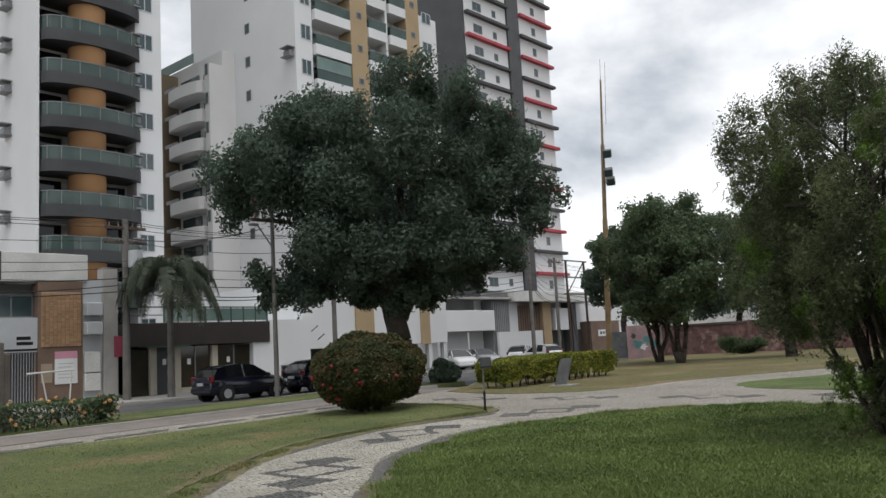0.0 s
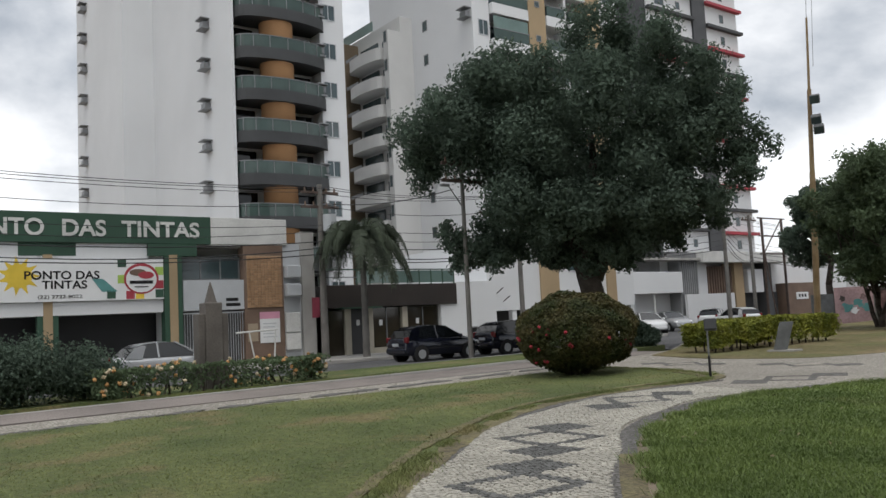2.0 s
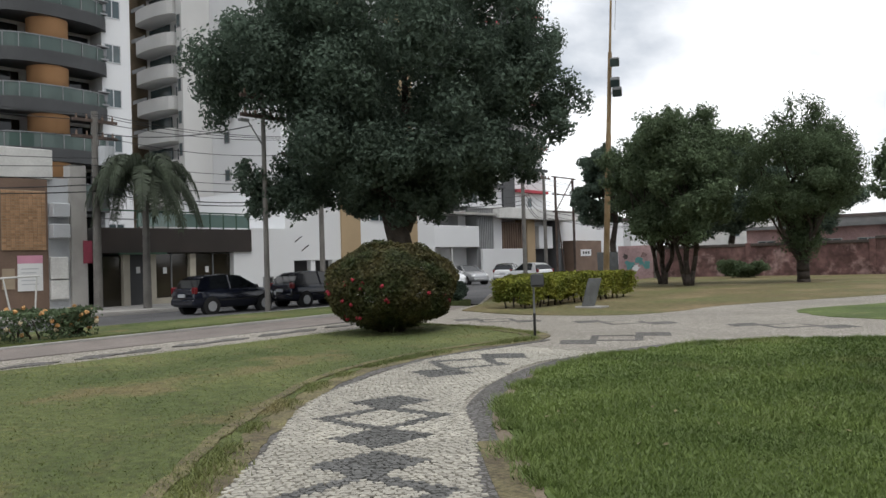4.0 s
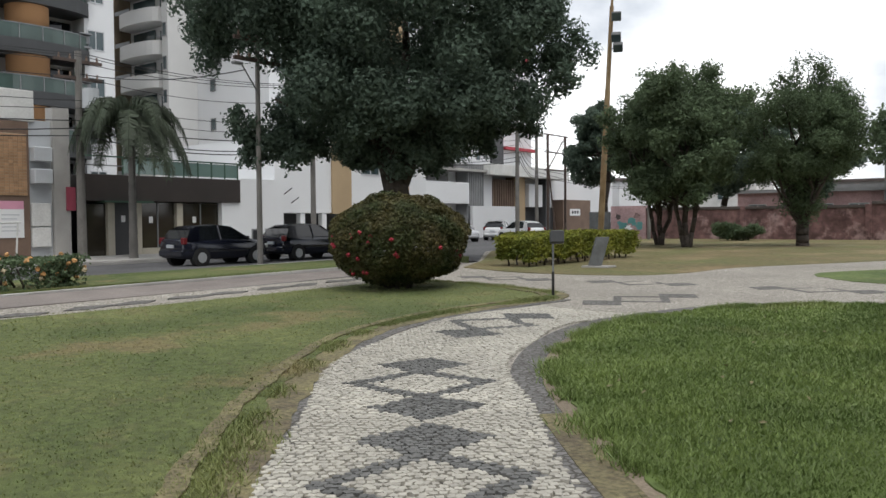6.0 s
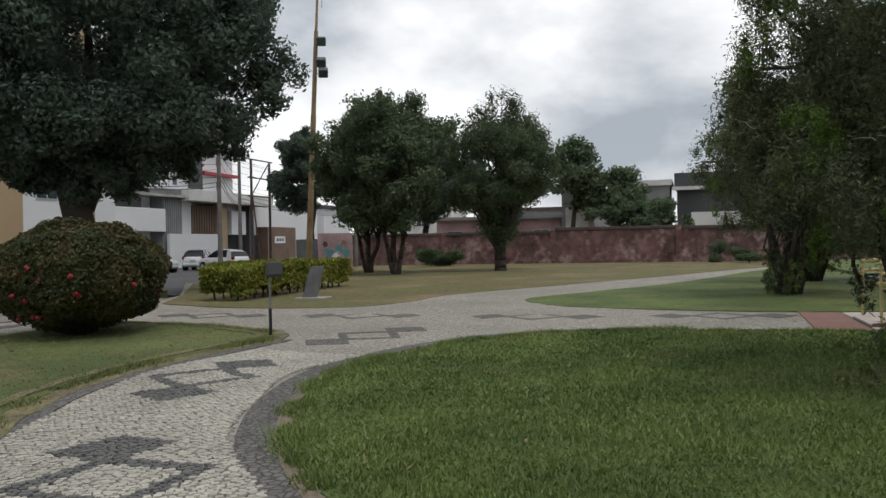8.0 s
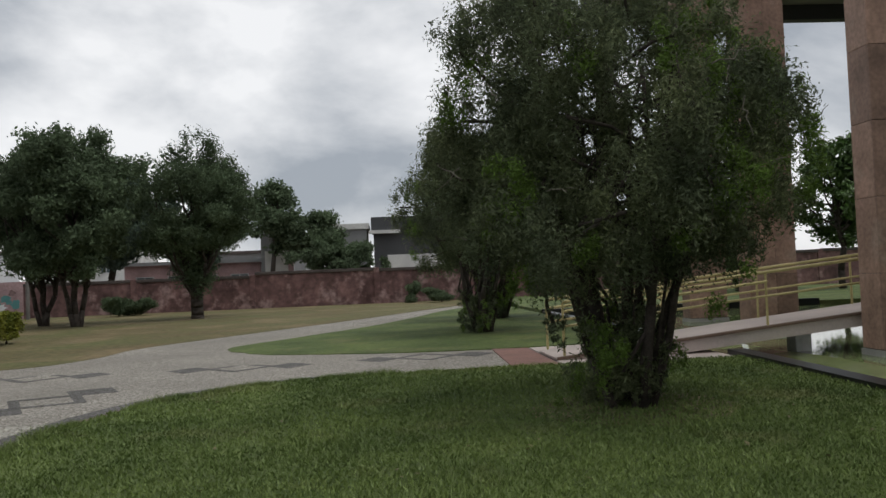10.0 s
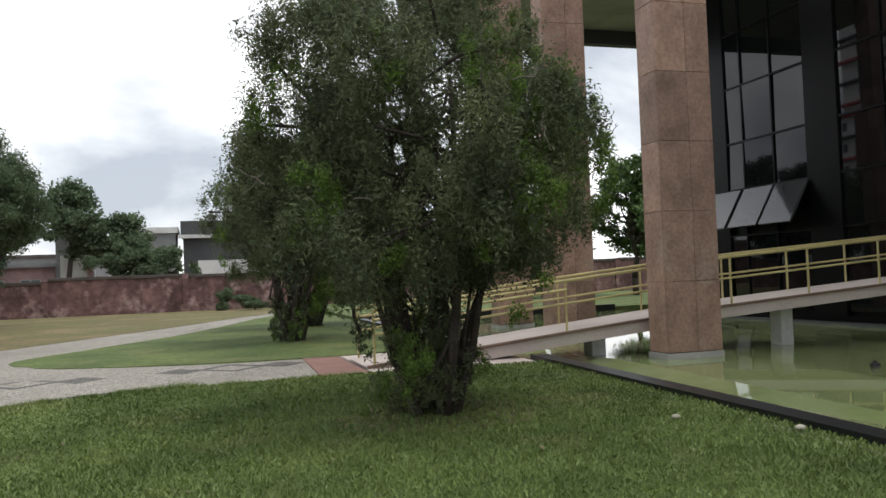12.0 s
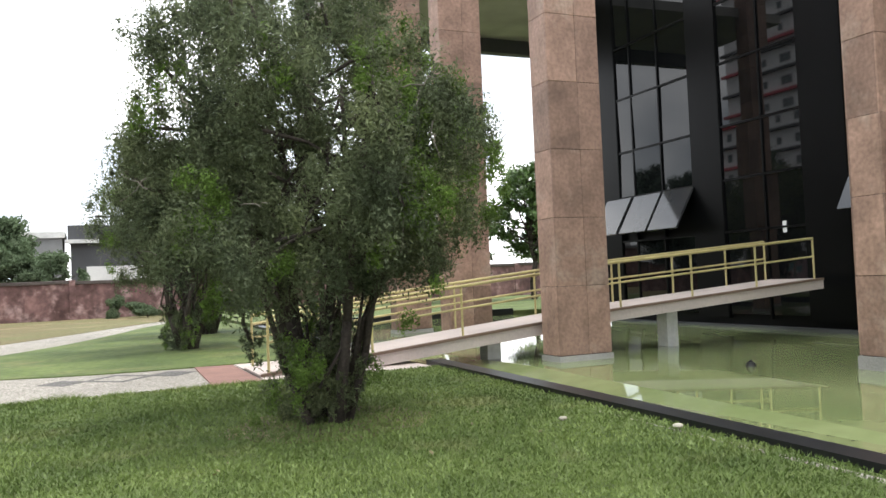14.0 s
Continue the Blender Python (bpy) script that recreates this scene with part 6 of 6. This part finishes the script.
def back_houses():
    t = thing("ruined_house", -14, 76, -0.2, "weathered white house wall behind the park wall", "house")
    part("wall", box(-16, -14.0, 74.5, 75, -0.2, 4.4), M_OLDWHITE, t)
    part("wall", box(-16.4, -14.2, 75, 79, -0.2, 6.0), M_RIBGREY, t)
    part("pier", box(-14.0, -13.6, 74.4, 75, -0.2, 4.8), M_PINKLIGHT, t)
    t = thing("back_house", -8, 78, -0.2, "low house with pale roof edges behind the wall", "house")
    part("wall", box(-11, -7.2, 77, 84, -0.2, 6.2), M_RIBGREY, t)
    part("roof", box(-11.2, -7.0, 76.8, 84, 6.2, 6.7), M_OLDWHITE, t)
    part("wall", box(-6.6, 2.0, 77, 84, -0.2, 6.0), M_DARK, t)
    part("roof", box(-6.8, 2.0, 76.6, 84, 6.0, 7.2), M_DARK, t, "dark roof edge")
    part("eave", box(-7.0, -4.2, 76.2, 76.6, 5.7, 6.0), M_OLDWHITE, t)
    part("wall", box(-5.4, 1.0, 68, 68.3, -0.2, 3.5), M_OLDWHITE, t, "flaking white wall")
    t = thing("back_house", -24, 80, -0.2, "long low house with dark windows behind the trees", "house")
    part("wall", box(-29, -17, 78, 86, -0.2, 3.6), M_PINKLIGHT, t)
    part("roof", box(-29.4, -16.6, 77.6, 86.4, 3.6, 3.9), M_RIBGREY, t)
    for k in range(4):
        window(t, "y", 78, -28 + 2.8 * k, -26.4 + 2.8 * k, 1.2, 2.6)
    for k, (x, y, w, h, m) in enumerate(((-44, 110, 14, 7, M_OLDWHITE), (-25, 120, 16, 6, M_RIBGREY), (5, 110, 18, 7, M_OLDWHITE), (30, 100, 20, 8, M_RIBGREY), (-52, 95, 6, 6, M_WHITE))):
        t = thing("far_house", x, y, -0.2, "plain low town house far behind the park", "house", "houses behind the park")
        part("wall", box(x - w / 2, x + w / 2, y, y + 8, -0.2, h), m, t)
        part("roof", box(x - w / 2 - 0.3, x + w / 2 + 0.3, y - 0.3, y + 8.3, h, h + 0.4), M_STAIN, t)
        for j in range(int(w / 4)):
            window(t, "y", y, x - w / 2 + 1 + 4 * j, x - w / 2 + 2.4 + 4 * j, h - 3.2, h - 1.8)
    t = thing("metal_gate", -33, 57, -0.2, "grey metal gate beside the pink wall", "gate")
    part("panel", box(-33.0, -31.3, 56.5, 56.56, -0.1, 1.9), M_LAMPGREY, t)


back_houses()


# ---- office by the pool ----
def office():
    t = thing("office_building", 20, 5, -0.3, "black glass office building on granite columns over a pool", "office building")
    X = 11.1
    part("core", box(X + 0.12, 34, -26, 26.6, -0.4, 24), M_PIER, t)
    part("plinth", box(X - 0.12, X + 0.12, -26, 26.8, -0.4, -0.06), M_DARK, t, "dark ledge at the water")
    part("soffit", box(2.2, 34, 26.8, 31.5, 10.95, 11.3), M_CONCRETE, t, "pale concrete soffit")
    part("roof_edge", box(1.9, 34.3, 31.5, 31.9, 10.4, 12.6), M_DARK, t, "dark roof edge")
    rng = np.random.default_rng(4)
    # bays along the front: two or three panes, then a black pier
    bays = [(26.6, 25.57, True), (25.57, 24.76, False), (24.76, 23.38, False), (23.38, 21.98, False), (21.98, 20.78, True), (20.78, 19.26, False), (19.26, 17.96, False), (17.96, 16.67, True)]
    y = 16.67
    while y > -24:
        for w, dark in ((1.4, False), (1.4, False), (1.4, False), (1.25, True)):
            bays.append((y, y - w, dark))
            y -= w
    ys = [26.6] + [b[1] for b in bays]
    zs = [0.2, 2.5, 3.94, 5.44, 7.21, 8.92, 10.7, 12.4]
    for ya, yb, dark in bays:
        if dark:
            part("pier", box(X - 0.03, X + 0.12, yb, ya, 0.12, 12.4), M_PIER, t, "matt black pier")
            continue
        for j in range(len(zs) - 1):
            if j == 1 and ya > 21.9:
                continue
            bm = box(-0.02, 0.02, -(ya - yb) / 2 + 0.03, (ya - yb) / 2 - 0.03, -(zs[j + 1] - zs[j]) / 2 + 0.03, (zs[j + 1] - zs[j]) / 2 - 0.03)
            bmesh.ops.transform(bm, matrix=Matrix.Translation((X + 0.05, (ya + yb) / 2, (zs[j] + zs[j + 1]) / 2)) @ Euler((0, radians(rng.normal() * 0.5), radians(rng.normal() * 0.5))).to_matrix().to_4x4(), verts=bm.verts[:])
            part("pane", bm, M_BGLASS, t)
    for z in zs[1:]:
        part("transom", box(X - 0.01, X + 0.1, -26, 26.6, z - 0.03, z + 0.03), M_PIER, t)
    for y in ys:
        part("mullion", box(X - 0.012, X + 0.1, y - 0.028, y + 0.028, 0.12, 12.4), M_PIER, t)
    for y in (25.55, 24.05, 22.6, 15.75):
        bm = box(-0.03, 0.03, -0.66, 0.66, -1.36, 0.0)
        bmesh.ops.transform(bm, matrix=Matrix.Translation((X - 0.05, y, 3.9)) @ Euler((0, radians(30), 0)).to_matrix().to_4x4(), verts=bm.verts[:])
        part("open_sash", bm, M_SASH, t, "tilted open window sash")
    for y in (21.0, 18.6):
        part("notice", box(X + 0.0, X + 0.02, y, y + 0.12, 2.35, 2.65), M_POSTER, t)
    return t


office()


def granite_column(x, y, w, d, h, label):
    t = thing("granite_column", x + w / 2, y + d / 2, -0.3, label, "column", "columns of the office")
    part("core", box(x + 0.03, x + w - 0.03, y + 0.03, y + d - 0.03, -0.4, h), M_STAIN, t)
    part("foot", box(x - 0.02, x + w + 0.02, y - 0.02, y + d + 0.02, -0.4, 0.02), M_CONCRETE, t, "bleached waterline band")
    H = 1.27
    z = 0.03
    k = 0
    while z < h:
        z1 = min(z + H, h)
        for a, b in ((x, x + w * 0.56), (x + w * 0.56, x + w)):
            part("slab", box(a + 0.003, b - 0.003, y, y + 0.03, z + 0.004, z1 - 0.004, 0.004), M_GRANITE, t)
            part("slab", box(a + 0.003, b - 0.003, y + d - 0.03, y + d, z + 0.004, z1 - 0.004, 0.004), M_GRANITE, t)
        part("slab", box(x, x + 0.03, y + 0.033, y + d - 0.033, z + 0.004, z1 - 0.004, 0.004), M_GRANITE, t)
        part("slab", box(x + w - 0.03, x + w, y + 0.033, y + d - 0.033, z + 0.004, z1 - 0.004, 0.004), M_GRANITE, t)
        z, k = z1, k + 1
    return t


for cx, cy in ((2.65, 15.94), (2.82, 21.2), (3.35, 26.4), (6.13, 11.89), (6.13, 5.0), (6.25, -2.0)):
    granite_column(cx, cy, 1.13, 0.62, 14.0, "square column clad in brown granite slabs, standing in the pool")


def deck_z(x):
    pts = [(-2.6, 0.05), (1.16, 0.44), (4.6, 0.78), (10.3, 1.18), (11.2, 1.2)]
    for (a, za), (b, zb) in zip(pts, pts[1:]):
        if x <= b:
            return za + (zb - za) * (x - a) / (b - a)
    return 1.2


def ramp():
    t = thing("access_ramp", 4, 17.7, 0, "pale concrete footbridge ramp with yellow tube handrails over the pool", "ramp")
    Y0, Y1 = 16.9, 18.5
    bm = bmesh.new()
    xs = [-2.6 + 0.6 * k for k in range(24)]
    xs = [x for x in xs if x < 10.3] + [10.36]
    rows = []
    for x in xs:
        z = deck_z(x)
        lo = max(z - 0.24, -0.1)
        rows.append([bm.verts.new(c) for c in ((x, Y0, lo), (x, Y0, z), (x, Y1, z), (x, Y1, lo))])
    for r, s in zip(rows, rows[1:]):
        for k in range(4):
            bm.faces.new((r[k], r[(k + 1) % 4], s[(k + 1) % 4], s[k]))
    bm.faces.new(rows[0])
    bm.faces.new(rows[-1][::-1])
    bmesh.ops.recalc_face_normals(bm, faces=bm.faces[:])
    part("deck", bm, M_RAMP, t, "pale pinkish concrete deck")
    bm = bmesh.new()
    for x, x2 in zip(xs, xs[1:]):
        a, b = deck_z(x), deck_z(x2)
        v = [bm.verts.new(c) for c in ((x, Y0 - 0.03, a - 0.035), (x2, Y0 - 0.03, b - 0.035), (x2, Y0 - 0.03, b + 0.012), (x, Y0 - 0.03, a + 0.012), (x, Y0 + 0.08, a + 0.012), (x2, Y0 + 0.08, b + 0.012))]
        bm.faces.new((v[0], v[1], v[2], v[3]))
        bm.faces.new((v[3], v[2], v[5], v[4]))
    part("edge_strip", bm, M_BROWN, t, "dark brown edge strip")
    for y in (Y0 + 0.06, Y1 - 0.06):
        px_ = [-2.45, -0.6, 1.18, 3.0, 4.75, 6.6, 8.4, 10.15] if y < 17 else [-2.45, -0.2, 1.7, 3.6, 5.6, 7.3, 8.9, 10.15]
        for x in px_:
            part("post", tube((x, y, deck_z(x) - 0.02), (x, y, deck_z(x) + 0.93), 0.023, seg=8), M_YELLOW, t)
        for h, r in ((0.94, 0.030), (0.52, 0.022)):
            bm = bmesh.new()
            pts = [-2.45, 1.16, 4.6, 10.15]
            for a, b in zip(pts, pts[1:]):
                add_tube(bm, (a, y, deck_z(a) + h), (b, y, deck_z(b) + h), r, seg=8)
            part("rail", bm, M_YELLOW, t)
        bm = bmesh.new()
        add_tube(bm, (-2.45, y - 0.09, deck_z(-2.45) + 0.78), (1.16, y - 0.09, deck_z(1.16) + 0.78), 0.026, seg=8)
        part("rail", bm, M_YELLOW, t)
    part("pier", box(6.28, 6.58, 17.45, 17.8, -0.4, deck_z(6.4) - 0.2, 0.01), M_OLDWHITE, t, "white support pier")
    part("pier", box(1.92, 2.22, 17.45, 17.8, -0.4, deck_z(2.0) - 0.2, 0.01), M_OLDWHITE, t, "white support pier")
    return t


ramp()


def pool():
    t = slab("pool_water", [(0.58, -30), (11.0, -30), (11.0, 33.3), (0.58, 33.3)], M_WATER, -0.14, 0.1, "shallow green water of the ornamental pool", "water")
    strip("pool_edge", [(0.43, -30), (0.43, 0), (0.43, 10), (0.43, 16.6)], -0.15, 0.15, 0.05, 0.5, M_BLACK, "black stone coping of the pool", "pool edge")
    strip("pool_edge", [(0.43, 18.6), (0.43, 26), (0.43, 33.4)], -0.15, 0.15, 0.05, 0.5, M_BLACK, "black stone coping of the pool", "pool edge")
    strip("pool_edge", [(0.3, 33.4), (6, 33.4), (11, 33.4)], -0.12, 0.12, 0.12, 0.5, M_BLACK, "black stone coping of the pool", "pool edge")
    z = ground_z(4, 12) - 0.14
    n = thing("fountain_nozzle", 4.9, 13.6, z, "small dark fountain nozzle in the water", "fountain nozzle")
    part("cap", tube((4.9, 13.6, z - 0.1), (4.9, 13.6, z + 0.06), 0.11, 0.07, 10), M_BLACK, n)
    part("pipe", tube((4.9, 13.6, z), (4.9, 13.6, z + 0.1), 0.03, 0.03, 8), M_BLACK, n)


pool()

red = slab("red_paving", [(-3.45, 16.35), (-2.65, 16.3), (-2.65, 19.6), (-3.35, 19.75)], M_REDTILE, -0.03, 0.1, "worn red tiles at the foot of the ramp", "pavement")
slab("ramp_landing", [(-2.6, 16.35), (0.25, 16.2), (0.25, 19.9), (-2.6, 19.6)], M_RAMP, -0.03, 0.1, "pale concrete landing under the ramp", "pavement")
slab("bare_earth", ragged([(-2.75 + 1.15 * math.cos(k * math.pi / 18), 12.0 + 0.95 * math.sin(k * math.pi / 18)) for k in range(36)], 0.25, 31), M_STRAW, -0.008, 0.1, "bare earth with dry needles under the juniper", "earth")
for k, (x, y, s) in enumerate(((0.1, 9.6, 0.045), (-0.6, 10.6, 0.04))):
    t = thing("pebble", x, y, ground_z(x, y), "pale pebble lying on the lawn", "stone", "pebbles on the lawn")
    bm = bmesh.new()
    bmesh.ops.create_icosphere(bm, subdivisions=2, radius=s, matrix=Matrix.Translation((x, y, ground_z(x, y) + s * 0.4)) @ Matrix.Diagonal((1.3, 1, 0.6, 1)))
    part("stone", bm, M_PALESTONE, t, smooth=True)


# ---- grass blades and fallen leaves ----
def inside(px_, py_, poly):
    q = np.array(poly)
    res = np.zeros(len(px_), bool)
    j = len(q) - 1
    for i in range(len(q)):
        xi, yi, xj, yj = *q[i], *q[j]
        c = ((yi > py_) != (yj > py_)) & (px_ < (xj - xi) * (py_ - yi) / (yj - yi + 1e-12) + xi)
        res ^= c
        j = i
    return res


def grass(name, poly, x0, x1, y0, y1, n, h, material, label, seed, focus):
    """Blades over a lawn, thicker where one passes near."""
    rng = np.random.default_rng(seed)
    gx, gy = rng.uniform(x0, x1, n * 3), rng.uniform(y0, y1, n * 3)
    d = np.hypot(gx - focus[0], gy - focus[1])
    keep = inside(gx, gy, poly) & (rng.random(n * 3) < np.clip((4.5 / (d + 0.5)) ** 1.4, 0.05, 1))
    gx, gy, d = gx[keep][:n], gy[keep][:n], d[keep][:n]
    k = len(gx)
    gz = np.array([ground_z(a, b) for a, b in zip(gx, gy)])
    patch = np.array([noise.noise(Vector((a * 0.9, b * 0.9, 0))) for a, b in zip(gx, gy)])
    hh = h * rng.uniform(0.5, 1.3, k) * (1 + 0.45 * patch)
    a = rng.uniform(0, 2 * math.pi, k)
    w = (0.003 + 0.0008 * d) * rng.uniform(0.8, 1.3, k)
    lean = rng.normal(size=(k, 2)) * hh[:, None] * 0.45
    base = np.stack([gx, gy, gz - 0.004], 1)
    side = np.stack([np.cos(a), np.sin(a), 0 * a], 1) * w[:, None]
    tip = base + np.stack([lean[:, 0], lean[:, 1], hh], 1)
    co = np.stack([base - side, base + side, tip], 1).reshape(-1, 3)
    me = bpy.data.meshes.new(name)
    me.from_pydata(co.tolist(), [], np.arange(3 * k).reshape(-1, 3).tolist())
    me.materials.append(material)
    return tagged(new(name, me), label, "grass", kind="stuff")


grass("grass_blades", RIGHT_EDGE, -9.5, 0.3, 0.6, 16.2, 230000, 0.032, M_BLADE, "fine green grass blades of the lush lawn", 71, (-5.2, 3.2))
grass("grass_blades", LEFT_EDGE + [(-17.4, 10), (-17.8, 7.3), (-18.2, -2), (-18.4, -10), (8, -10)], -18, 2, -4, 16.4, 110000, 0.013, M_BLADE_DRY, "short yellowish grass blades of the mown lawn", 72, (-5.5, 2.5))


def edge_tufts(name, line, n, h, material, label, seed, spread):
    """Longer ragged grass along a lawn's edge."""
    rng = np.random.default_rng(seed)
    pts = np.array(line)
    i = rng.integers(0, len(pts) - 1, n)
    u = rng.random((n, 1))
    p = pts[i] * (1 - u) + pts[i + 1] * u
    cl = np.array([noise.noise(Vector((a * 1.7, b * 1.7, seed))) for a, b in p])
    p = p + rng.normal(size=(n, 2)) * spread * (0.6 + np.clip(cl, -0.4, 1))[:, None]
    keep = cl > -0.12
    p, cl = p[keep], cl[keep]
    k = len(p)
    z = np.array([ground_z(a, b) for a, b in p]) - 0.045
    hh = h * rng.uniform(0.5, 1.3, k) * (1 + cl) + 0.02
    a = rng.uniform(0, 2 * math.pi, k)
    side = np.stack([np.cos(a), np.sin(a), 0 * a], 1) * 0.007
    base = np.stack([p[:, 0], p[:, 1], z], 1)
    lean = rng.normal(size=(k, 2)) * hh[:, None] * 0.6
    tip = base + np.stack([lean[:, 0], lean[:, 1], hh], 1)
    me = bpy.data.meshes.new(name)
    me.from_pydata(np.stack([base - side, base + side, tip], 1).reshape(-1, 3).tolist(), [], np.arange(3 * k).reshape(-1, 3).tolist())
    me.materials.append(material)
    return tagged(new(name, me), label, "grass", kind="stuff")


edge_tufts("edge_grass", LEFT_EDGE[40:180], 26000, 0.035, M_BLADE_DRY, "ragged dry grass along the path's edge", 81, 0.13)
edge_tufts("edge_grass", RIGHT_EDGE[10:150], 24000, 0.06, M_BLADE, "ragged green grass along the path's edge", 82, 0.10)
edge_tufts("edge_grass", [(-21.95, -10), (-21.95, 24)], 6000, 0.08, M_BLADE, "ragged green grass along the kerb", 83, 0.12)


def litter():
    rng = np.random.default_rng(9)
    k = 90
    x, y = rng.uniform(-16, -1, k), rng.uniform(5, 14, k)
    ok = inside(x, y, RIGHT_EDGE) | inside(x, y, LEFT_EDGE + [(-17.4, 10), (-17.8, 7.3), (-18.2, -2), (8, -2)])
    P = np.stack([x, y, np.array([ground_z(a, b) for a, b in zip(x, y)]) + 0.03], 1)[ok]
    ob = leaf_mesh("fallen_leaves", P, np.tile((0.0, 0.0, 1.0), (len(P), 1)), 0.07, M_STRAW, None, jitter=0.25)
    tagged(ob, "scattered dry fallen leaves on the lawns", "fallen leaves", kind="stuff")


litter()


# ---- mosaic stones of the path ----
def mosaic():
    rng = np.random.default_rng(77)
    pts = [Vector(p) for p in CENTRE]
    acc = [0.0]
    for a, b in zip(pts, pts[1:]):
        acc.append(acc[-1] + (b - a).length)

    def at(s):
        for i in range(len(pts) - 1):
            if s <= acc[i + 1]:
                u = (s - acc[i]) / (acc[i + 1] - acc[i])
                d0 = (pts[min(i + 1, len(pts) - 1)] - pts[max(i - 1, 0)]).normalized()
                d1 = (pts[min(i + 2, len(pts) - 1)] - pts[i]).normalized()
                return pts[i].lerp(pts[i + 1], u), d0.lerp(d1, u).normalized()
        return pts[-1], (pts[-1] - pts[-2]).normalized()
    # the motif: two solid lozenges with a hollow one between them, every 2.82 m, and one more past a plain stretch
    ref = min(range(len(pts)), key=lambda i: (pts[i] - Vector((-9.46, 8.0))).length)
    s_ref = acc[ref]

    def dark(s, v):
        u = s - s_ref
        if u > 0.6:
            mid, off = 3.3, 0.12
        else:
            mid, off = -0.84 - 2.82 * round((-0.84 - u) / 2.82), 0.0
        u, v = abs(u - mid), v - off
        if abs(u - 0.93) / 0.44 + abs(v) / 0.51 < 1:
            return True
        q = u / 0.68 + abs(v) / 0.74
        return 0.68 < q < 1
    me_l, me_d = [], []
    for i, (me_list, m) in enumerate(((me_l, M_STONE_L), (me_d, M_STONE_D))):
        for k in range(4):
            bm = bmesh.new()
            c = [(-0.5, -0.5), (0.5, -0.5), (0.5, 0.5), (-0.5, 0.5)]
            c = [(a + rng.uniform(-0.1, 0.1), b + rng.uniform(-0.1, 0.1)) for a, b in c]
            lo = [bm.verts.new((a * 0.055, b * 0.055, -0.02)) for a, b in c]
            hi = [bm.verts.new((a * 0.047, b * 0.047, 0.0)) for a, b in c]
            bm.faces.new(hi)
            for j in range(4):
                bm.faces.new((lo[j], lo[(j + 1) % 4], hi[(j + 1) % 4], hi[j]))
            me = bpy.data.meshes.new("paving_stone")
            bm.to_mesh(me)
            bm.free()
            me.materials.append(m)
            me_list.append(me)
    V, F = {True: [], False: []}, {True: [], False: []}
    s, row, singles = 3.0, 0, 0
    while s < acc[-1] - 0.1:
        p, d = at(s)
        n = Vector((-d.y, d.x))
        half, mid = 0.94, 0.06
        count = int(2 * half / 0.058)
        for c in range(count):
            v = mid - half + (c + 0.5 + (0.5 if row % 2 else 0)) * 0.058 + rng.uniform(-0.012, 0.012)
            q = p + n * (v + 0.05 * math.sin(s * 1.7)) + d * (rng.uniform(-0.014, 0.014) + 0.10 * (v / half) ** 2)
            if q.x > 0.24:
                continue
            z = ground_z(q.x, q.y) - 0.026 + rng.uniform(-0.003, 0.003)
            dk = dark(s, v)
            if singles < 300 and 6.0 < p.y < 7.2:
                o = new("paving_stone", (me_d if dk else me_l)[int(rng.integers(4))])
                o.parent = plaza
                o.location, o.rotation_euler = (q.x, q.y, z), (0, 0, math.atan2(d.y, d.x) + rng.uniform(-0.5, 0.5))
                singles += 1
                continue
            a = math.atan2(d.y, d.x) + rng.uniform(-0.5, 0.5)
            ca, sa, b0 = math.cos(a), math.sin(a), len(V[dk])
            w, h = rng.uniform(0.85, 1.12), rng.uniform(0.85, 1.12)
            for r, zz in ((0.0275, -0.02), (0.0235, 0.0)):
                for i, j in ((-1, -1), (1, -1), (1, 1), (-1, 1)):
                    u_, v_ = (i + rng.uniform(-0.2, 0.2)) * r * w, (j + rng.uniform(-0.2, 0.2)) * r * h
                    V[dk].append((q.x + u_ * ca - v_ * sa, q.y + u_ * sa + v_ * ca, z + zz))
            F[dk] += [(b0 + 4, b0 + 5, b0 + 6, b0 + 7)] + [(b0 + j, b0 + (j + 1) % 4, b0 + 4 + (j + 1) % 4, b0 + 4 + j) for j in range(4)]
        s, row = s + 0.058, row + 1
    for dk, m, label in ((False, M_STONE_L, "small pale paving stones of the path"), (True, M_STONE_D, "small dark paving stones in lozenge pattern")):
        me = bpy.data.meshes.new("paving_stones")
        me.from_pydata(V[dk], [], F[dk])
        me.materials.append(m)
        ob = new("paving_stones", me)
        ob.parent = plaza
        tagged(ob, label, kind="stuff")


mosaic()
